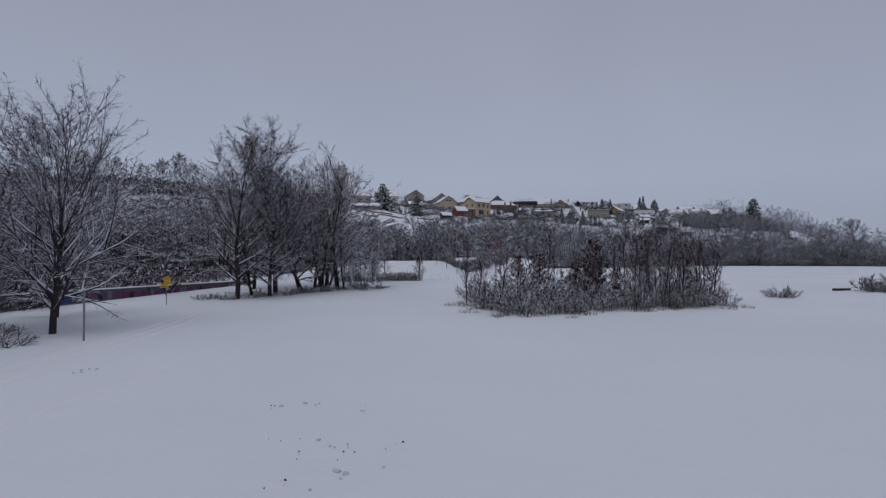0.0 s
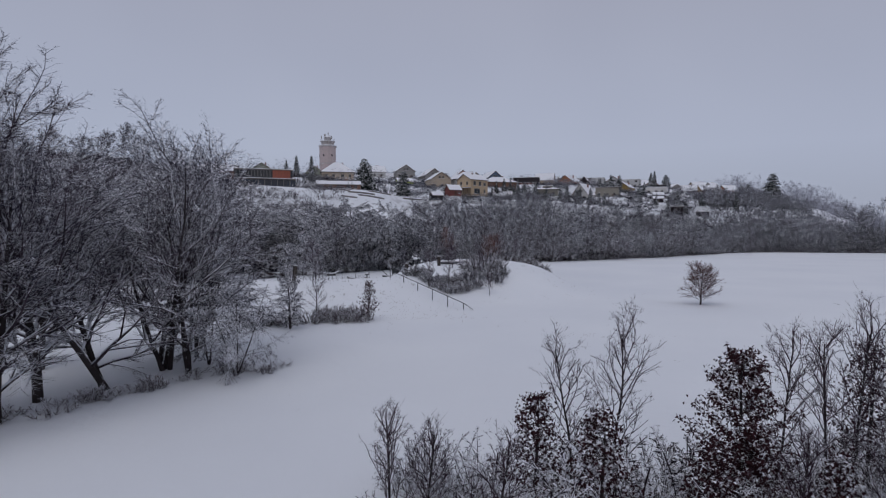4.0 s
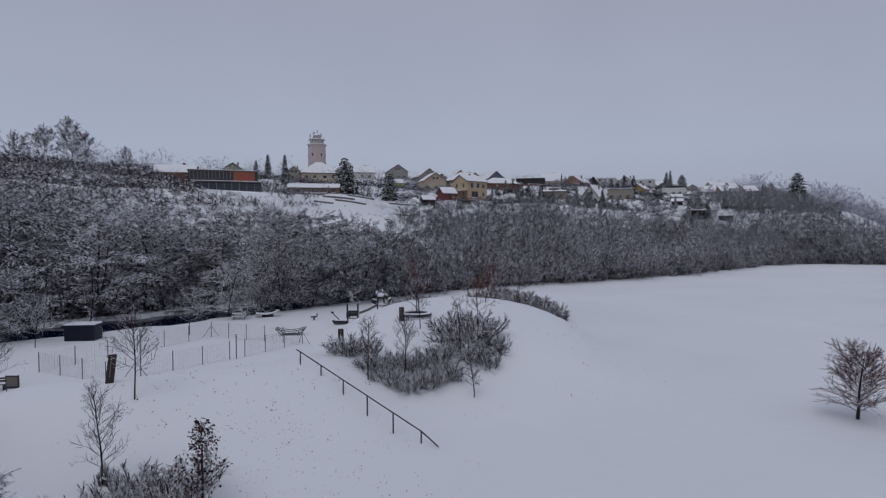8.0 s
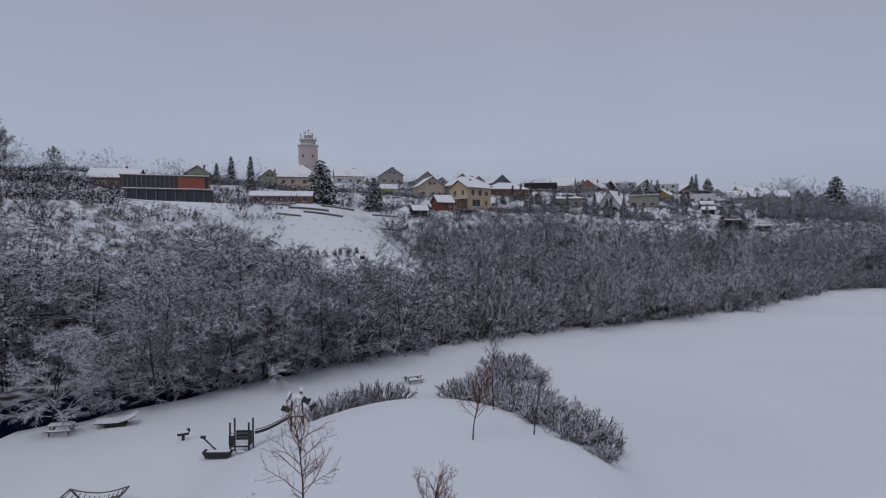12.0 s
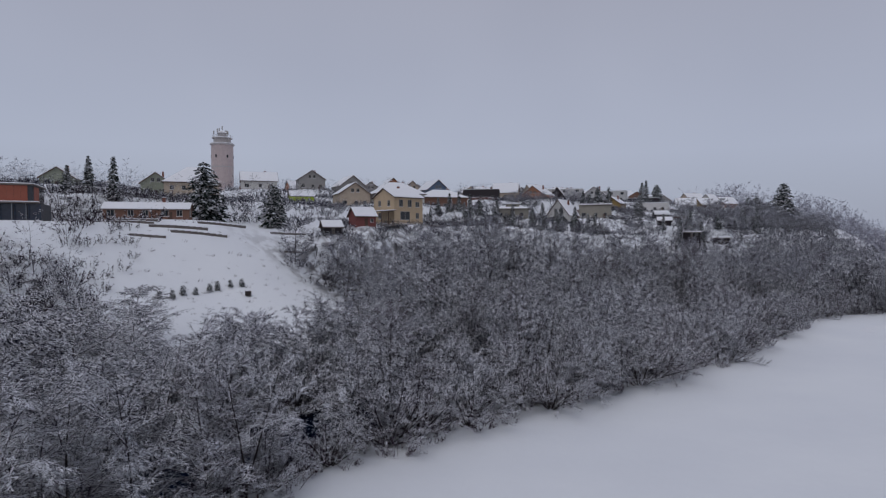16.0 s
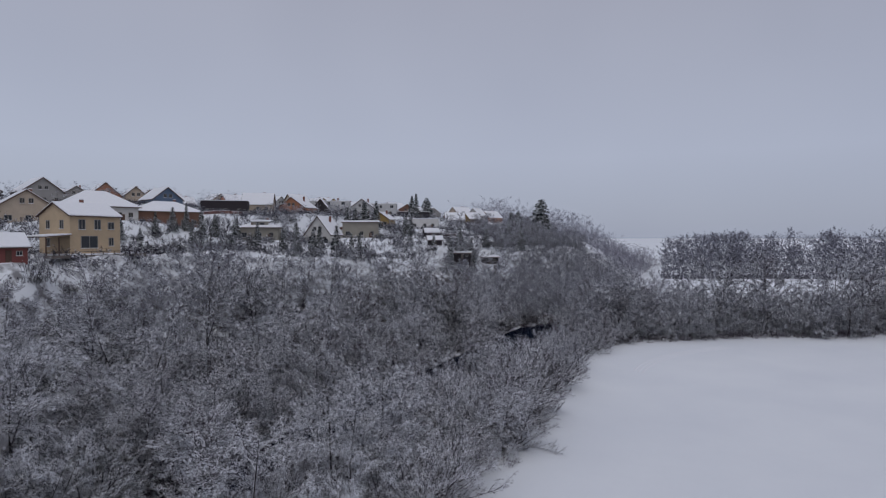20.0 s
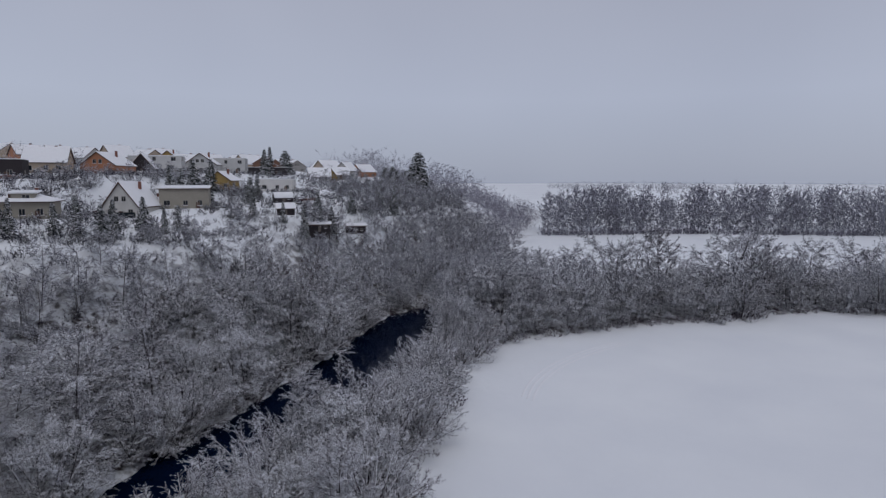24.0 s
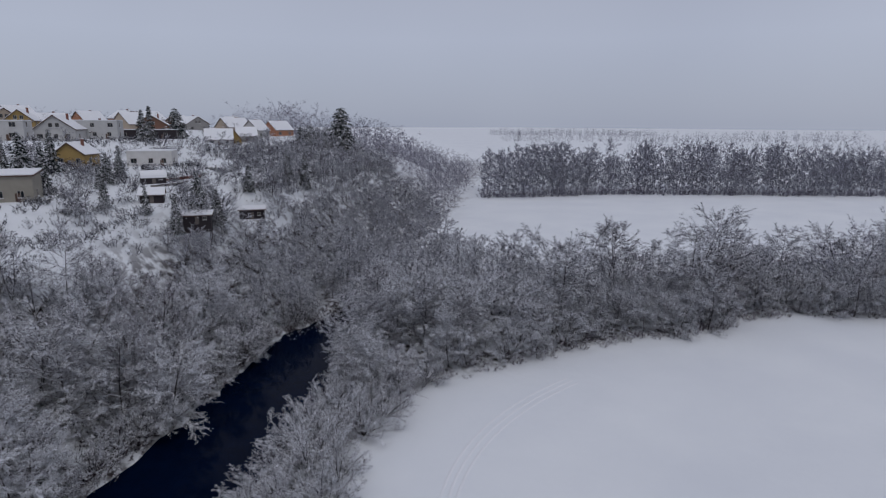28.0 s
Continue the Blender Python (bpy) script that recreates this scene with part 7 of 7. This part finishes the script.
def net_lounger(x, y, turn):
    """A frame with slanting ends that holds a sagging dark net."""
    t = thing("net_lounger", x, y, ground_at(x, y), turn, "wooden frame with a sagging dark net full of snow", "lounger")
    for s in (-1, 1):
        for e in (-1, 1):
            part("end_post", tube((e * 0.8, s * 0.55, -0.2), (e * 1.75, s * 0.6, 0.85), 0.06, sides=8), GREYWOOD, t)
        bm = bmesh.new()
        pts = [(1.75 * (k / 6 - 1), s * 0.6, 0.85 - 0.32 * math.sin(math.pi * k / 12)) for k in range(13)]
        for a, b in zip(pts, pts[1:]):
            tube(a, b, 0.045, sides=6, bm=bm)
        part("side_rope", bm, GREYWOOD, t)
    for e in (-1, 1):
        part("head_bar", tube((e * 1.75, -0.62, 0.85), (e * 1.75, 0.62, 0.85), 0.05, sides=8), GREYWOOD, t)
        part("base_bar", tube((e * 0.8, -0.6, 0.05), (e * 0.8, 0.6, 0.05), 0.06, sides=8), WOOD, t)
    bm = bmesh.new()
    for k in range(13):
        x0 = 1.7 * (k / 6 - 1)
        z0 = 0.82 - 0.5 * math.sin(math.pi * k / 12)
        for m in range(6):
            y0, y1 = -0.6 + 0.2 * m, -0.4 + 0.2 * m
            tube((x0, y0, z0 - 0.12 * (1 - (y0 / 0.6) ** 2)), (x0, y1, z0 - 0.12 * (1 - (y1 / 0.6) ** 2)), 0.03, sides=4, bm=bm)
    part("net", bm, DARKSTEEL, t, "dark rope net")
    part("belly", box(0, 0, 0.18, 2.0, 0.9, 0.14, 0.05), DARKSTEEL, t, "dark sagging middle of the net")
    part("net_snow", box(0, 0, 0.3, 1.7, 0.75, 0.1, 0.04), CAP, t)


net_lounger(-11.2, 136.0, 8)


def plain_bench(x, y, turn, label):
    t = thing("park_bench", x, y, ground_at(x, y), turn, label, "bench", "park benches")
    for k in range(3):
        part("seat_board", box(0, -0.16 + 0.16 * k, 0.45, 1.8, 0.14, 0.05, 0.01), WOOD, t)
    part("seat_snow", box(0, 0, 0.53, 1.76, 0.46, 0.1, 0.04), CAP, t)
    for k in range(2):
        part("back_board", box(0, 0.3 + 0.03 * k, 0.66 + 0.2 * k, 1.8, 0.05, 0.14, 0.01), WOOD, t)
    for e in (-0.75, 0.75):
        part("leg", box(e, 0, 0.18, 0.07, 0.5, 0.55, 0.01), DARKSTEEL, t)
        part("upright", box(e, 0.29, 0.62, 0.06, 0.05, 0.6), DARKSTEEL, t)


plain_bench(-31.0, 111.5, 8, "dark park bench with snow on its seat")
plain_bench(-28.2, 111.2, 8, "dark park bench with snow on its seat")
board = thing("notice_board", -25.6, 109.6, ground_at(-25.6, 109.6), 6, "dark notice board on two posts in the snow", "board")
part("panel", box(0, 0, 1.05, 0.95, 0.06, 1.0, 0.01), DARKSTEEL, board)
part("sheet", box(0, -0.036, 1.1, 0.78, 0.008, 0.72), GREYWOOD, board, "grey unreadable sheet")
for e in (-0.45, 0.45):
    part("post", tube((e, 0.05, -0.3), (e, 0.05, 1.65), 0.04, sides=8), STEEL, board)
part("board_snow", box(0, 0, 1.6, 1.0, 0.12, 0.07, 0.02), CAP, board)
box_blue = material("dark_blue_steel", (0.010, 0.014, 0.030), 0.5, var=0.3, scale=2, fine=12, bump=0.3)
cont = thing("storage_container", -34.6, 133.2, ground_at(-34.0, 131.5) - 0.1, 6, "dark blue steel container with a snow-rimmed roof beside the river", "container")
part("body", box(0, 0, 0.95, 3.3, 2.0, 1.9, 0.03), box_blue, cont)
for k in range(14):
    part("rib", box(-1.56 + 0.24 * k, -1.02, 0.95, 0.1, 0.06, 1.75), box_blue, cont)
for sx, sy, lx, ly in ((0, -0.92, 3.3, 0.16), (0, 0.92, 3.3, 0.16), (-1.57, 0, 0.16, 1.7), (1.57, 0, 0.16, 1.7)):
    part("rim_snow", box(sx, sy, 1.98, lx, ly, 0.16, 0.04), CAP, cont)
part("roof_snow", box(0, 0, 1.92, 2.95, 1.6, 0.05), CAP, cont)
for ex in (-1.4, 1.4):
    part("skid", box(ex, 0, -0.08, 0.2, 1.9, 0.2), WOOD, cont)


# playground
def climbing_frame(x, y, turn):
    p = thing("climbing_frame", x, y, ground_at(x, y), turn, "dark play tower with four tall posts and a boat-shaped seat", "playground")
    for px, py in ((0.0, -0.6), (1.4, -0.6), (0.0, 0.6), (1.4, 0.6)):
        part("post", box(px, py, 1.15, 0.12, 0.12, 2.9, 0.015), DARKSTEEL, p)
    part("deck", box(0.7, 0, 0.75, 1.4, 1.2, 0.08, 0.01), WOOD, p)
    part("deck_snow", box(0.7, 0, 0.84, 1.25, 1.05, 0.1, 0.03), CAP, p)
    for yy, xx in ((-0.62, 0.15), (0.62, 1.25)):
        part("panel", box(xx if yy < 0 else 0.7, yy, 1.25, 0.5 if yy < 0 else 1.2, 0.05, 0.75, 0.01), DARKSTEEL, p)
    part("side_panel", box(1.43, 0, 1.25, 0.05, 0.7, 0.75, 0.01), DARKSTEEL, p)
    for zz in (1.5, 1.8):
        part("bar", tube((0, -0.6, zz), (1.4, -0.6, zz), 0.025, sides=6), STEEL, p)
    hull = prism([(-0.95, 0.1), (0.75, 0.1), (1.0, 0.5), (-1.2, 0.55)], -0.35, 0.35)
    hull.transform(Matrix.Translation((-0.75, -0.75, 0)))
    part("boat", hull, DARKSTEEL, p)
    part("boat_snow", box(-0.8, -0.75, 0.56, 1.7, 0.55, 0.14, 0.04), CAP, p)
    part("prow_arm", tube((-1.9, -0.75, 1.5), (-1.0, -0.75, 0.6), 0.06, sides=7), DARKSTEEL, p)
    part("prow_head", box(-1.95, -0.75, 1.6, 0.4, 0.16, 0.22, 0.04), DARKSTEEL, p)
    part("ramp", box(1.0, -1.0, 0.42, 0.5, 0.95, 0.06, m=Matrix.Rotation(-0.7, 4, "X")), CAP, p)


def slide_tower(x, y, turn):
    p = thing("slide_tower", x, y, ground_at(x, y), turn, "crooked play house with tilted boards and a curved slide", "playground")
    for px, py in ((-0.5, -0.5), (0.5, -0.5), (-0.5, 0.5), (0.5, 0.5)):
        part("post", tube((px, py, -0.2), (px * 0.8, py * 0.8, 2.3), 0.06, sides=7), DARKSTEEL, p)
    part("deck", box(0, 0, 1.1, 1.2, 1.2, 0.08, 0.01), WOOD, p)
    part("deck_snow", box(0, 0, 1.21, 1.15, 1.15, 0.13, 0.04), CAP, p)
    for k, (bx, by, bz, r1, r2) in enumerate([(-0.9, 0.3, 1.5, 0.5, 0.4), (0.75, 0.2, 2.2, -0.4, 0.7), (1.25, 0.4, 1.6, 0.2, -0.5), (-0.6, -0.3, 2.6, 0.6, -0.5), (0.3, 0.6, 2.7, -0.3, -0.3)]):
        b = part("tilted_board", box(bx, by, bz, 0.75, 0.07, 0.6, 0.02, m=Euler((r1, r2, 0.4 * k)).to_matrix().to_4x4()), DARKSTEEL, p)
        part("board_snow", box(bx, by, bz + 0.32, 0.6, 0.22, 0.18, 0.06, m=Euler((0, r2, 0.4 * k)).to_matrix().to_4x4()), CAP, b)
    part("roof_snow", box(-0.1, 0.1, 2.5, 1.1, 1.0, 0.5, 0.2), CAP, p, "heap of snow on the roof")
    chute = bmesh.new()
    pts = [(-0.5 - 0.28 * k, 1.12 - 1.0 * math.sin(min(1, k / 7) * 1.5708) ** 0.8 if k else 1.12) for k in range(9)]
    pts = [(-0.5 - 0.34 * k, 1.1 * (1 - k / 8) ** 1.5 + 0.12) for k in range(9)]
    for (x0, z0), (x1, z1) in zip(pts, pts[1:]):
        vs = [chute.verts.new(v) for v in ((x0, -0.95, z0), (x1, -0.95, z1), (x1, -0.5, z1), (x0, -0.5, z0), (x0, -0.95, z0 - 0.08), (x1, -0.95, z1 - 0.08), (x1, -0.5, z1 - 0.08), (x0, -0.5, z0 - 0.08))]
        for f in ((0, 3, 2, 1), (4, 5, 6, 7), (0, 1, 5, 4), (2, 3, 7, 6)):
            chute.faces.new([vs[i] for i in f])
    part("slide", chute, DARKSTEEL, p, "dark curved chute")
    for s in (-0.97, -0.48):
        bm = bmesh.new()
        for (x0, z0), (x1, z1) in zip(pts, pts[1:]):
            tube((x0, s, z0 + 0.12), (x1, s, z1 + 0.12), 0.035, sides=5, bm=bm)
        part("slide_edge", bm, DARKSTEEL, p)


climbing_frame(-5.8, 144.6, 4)
slide_tower(-1.6, 147.6, 12)
toy = thing("spring_toy", -11.0, 147.6, ground_at(-11.0, 147.6), 30, "small spring rocking toy heaped with snow", "toy")
part("spring", tube((0, 0, -0.1), (0, 0, 0.4), 0.12, sides=8), DARKSTEEL, toy)
part("seat", box(0, 0, 0.5, 0.9, 0.3, 0.2, 0.06), DARKSTEEL, toy)
part("seat_snow", box(0, 0, 0.68, 0.85, 0.34, 0.22, 0.09), CAP, toy)
part("head", box(0.4, 0, 0.75, 0.25, 0.2, 0.35, 0.06), DARKSTEEL, toy)

# trees round the court and on the river bank before it
place_tree(sapling(840, 5.2, TWIG, spread_k=0.3, low=0.36, twigs=900), -11.0, 99.6, "young_tree", "young tree with a dense upright crown on the slope", turn=30.0)
place_tree(sapling(841, 5.4, TWIG_FROST, spread_k=0.42, low=0.3, twigs=1200, upright=0.7), -23.6, 136.2, "young_tree", "young tree with a round frosted crown beside the court", turn=70.0)
place_tree(sapling(842, 4.4, TWIG, spread_k=0.4, low=0.35, twigs=800, upright=0.6), -27.8, 110.8, "young_tree", "young tree beside the notice board", turn=10.0)
place_tree(sapling(843, 5.0, TWIG_FROST, spread_k=0.42, low=0.3, twigs=900, upright=0.7), -37.0, 128.5, "young_tree", "young frosted tree near the river", turn=110.0)
for i, (x, y, s) in enumerate([(-24.5, 151.5, 0.6), (-18.5, 161.0, 0.95), (-14.0, 167.0, 0.8), (-43.0, 131.0, 0.6), (-58.0, 118.5, 0.75), (-12.0, 170.0, 0.9), (-68.0, 110.0, 0.85)]):
    place_tree(BANK_KINDS[(i + 4) % 6], x, y, "bank_tree", "snow-laden tree leaning over the dark river", group="trees along the river bank", scale=s, turn=i * 83.0)

# single tall trees that stand out of the belt
for i, (x, y, sc) in enumerate([(178.0, 281.0, 1.1), (186.0, 286.0, 1.3), (195.0, 279.0, 1.25), (203.0, 274.0, 1.0), (214.0, 270.0, 1.35), (221.0, 268.0, 1.3), (236.0, 258.0, 1.05), (249.0, 247.0, 1.2), (262.0, 240.0, 1.0),
                                (166.0, 287.0, 1.0), (158.0, 290.0, 0.9), (150.0, 294.0, 1.0)]):
    place_tree(BANK_KINDS[i % 6], x, y, "belt_tree", "tall bare tree standing out of the belt", group="tall trees of the belt", scale=sc * 1.12, turn=i * 59.0)

# grass tips and clods that break the snow
tuft = scrub_arrays(2400, 0.12, 0.16, 12, 1, 0.012, 0.02)
trng = np.random.default_rng(77)
tx = np.concatenate([trng.normal(-1.5, 5.0, 420), trng.normal(17, 2.0, 30), trng.uniform(-12, 30, 60), trng.normal(20, 5, 60), trng.normal(-2.5, 1.2, 14)])
ty = np.concatenate([trng.normal(98.5, 5.0, 420), trng.normal(82.5, 0.6, 30), trng.uniform(60, 130, 60), trng.normal(118, 6, 60), trng.normal(14, 2.5, 14)])
grove("snow_tufts", [tuft], tx, ty, trng, DRY, "blades and clods poking through the snow", "grass", 1.0, 2.6, 0.03)


def snow_ridge(name, points, width, height, label):
    """A low soft ridge of pressed and thrown-up snow along a line."""
    vs, fs = [], []
    for i, (x, y) in enumerate(points):
        p, q = Vector(points[max(0, i - 1)]), Vector(points[min(len(points) - 1, i + 1)])
        nrm = Vector((-(q - p).y, (q - p).x)).normalized()
        for s, z in ((-1, -0.05), (-0.4, height), (0.1, height * 0.3), (0.5, height * 0.8), (1, -0.05)):
            px, py = x + nrm.x * s * width, y + nrm.y * s * width
            vs.append((px, py, ground_at(px, py) + z + 0.012))
        if i:
            for s in range(4):
                e = (i - 1) * 5 + s
                fs += [(e, e + 5, e + 6), (e, e + 6, e + 1)]
    ob = new(name, tri_mesh(name, vs, fs, CAP, smooth=True))
    return tagged(ob, label, "track", "wheel tracks", "structure")


for off in (0.0, 0.9, 1.8):
    snow_ridge("wheel_track", [(-16.6 + off - 0.12 * i - 0.0008 * i * i, 19.0 - 0.2 * off + i * 1.1) for i in range(25)], 0.3, 0.09, "wheel track pressed into the snow beside the pole")
    snow_ridge("wheel_track", [(119.0 + 2.0 * i + 0.045 * i * i, 253.5 + 1.3 * off + 1.65 * i - 0.062 * i * i) for i in range(16)], 0.26, 0.06, "faint curved wheel track in the snow of the meadow")
for off in (0.0, 0.7):
    snow_ridge("wheel_track", [(-11.6 + off + 0.06 * i, 12.0 + i * 0.9) for i in range(12)], 0.22, 0.05, "shallow wheel track in the fresh snow")
# lumps stand for footprint hollows, whose shade is put into the grey colour
clod = bmesh.new()
bmesh.ops.create_icosphere(clod, subdivisions=1, radius=0.09)
for v in clod.verts:
    v.co.x *= 1.0 + 0.4 * math.sin(v.co.y * 40)
    v.co.z *= 0.6
clod_mesh = bpy.data.meshes.new("clod")
clod.to_mesh(clod_mesh)
clod.free()
clod_mesh.materials.append(material("footprint_shade_grey", (0.56, 0.57, 0.61), 0.8, var=0.25, scale=8, fine=30, bump=0.5))
random.seed(44)
for cx, cy, n in ((-3.6, 16.6, 4), (-1.8, 11.2, 6), (-13.6, 22.4, 5), (-2.6, 13.5, 3)):
    for k in range(n):
        x, y = cx + random.gauss(0, 0.3), cy + random.gauss(0, 0.35)
        ob = new("footprint_lump", clod_mesh)
        ob.matrix_world = pose(x, y, ground_at(x, y) + 0.02, 0, 0, k * 70) @ Matrix.Scale(random.uniform(0.35, 0.9), 4)
        tagged(ob, "small grey lump that stands for a shaded footprint in the snow", "clod", "clods in the snow")
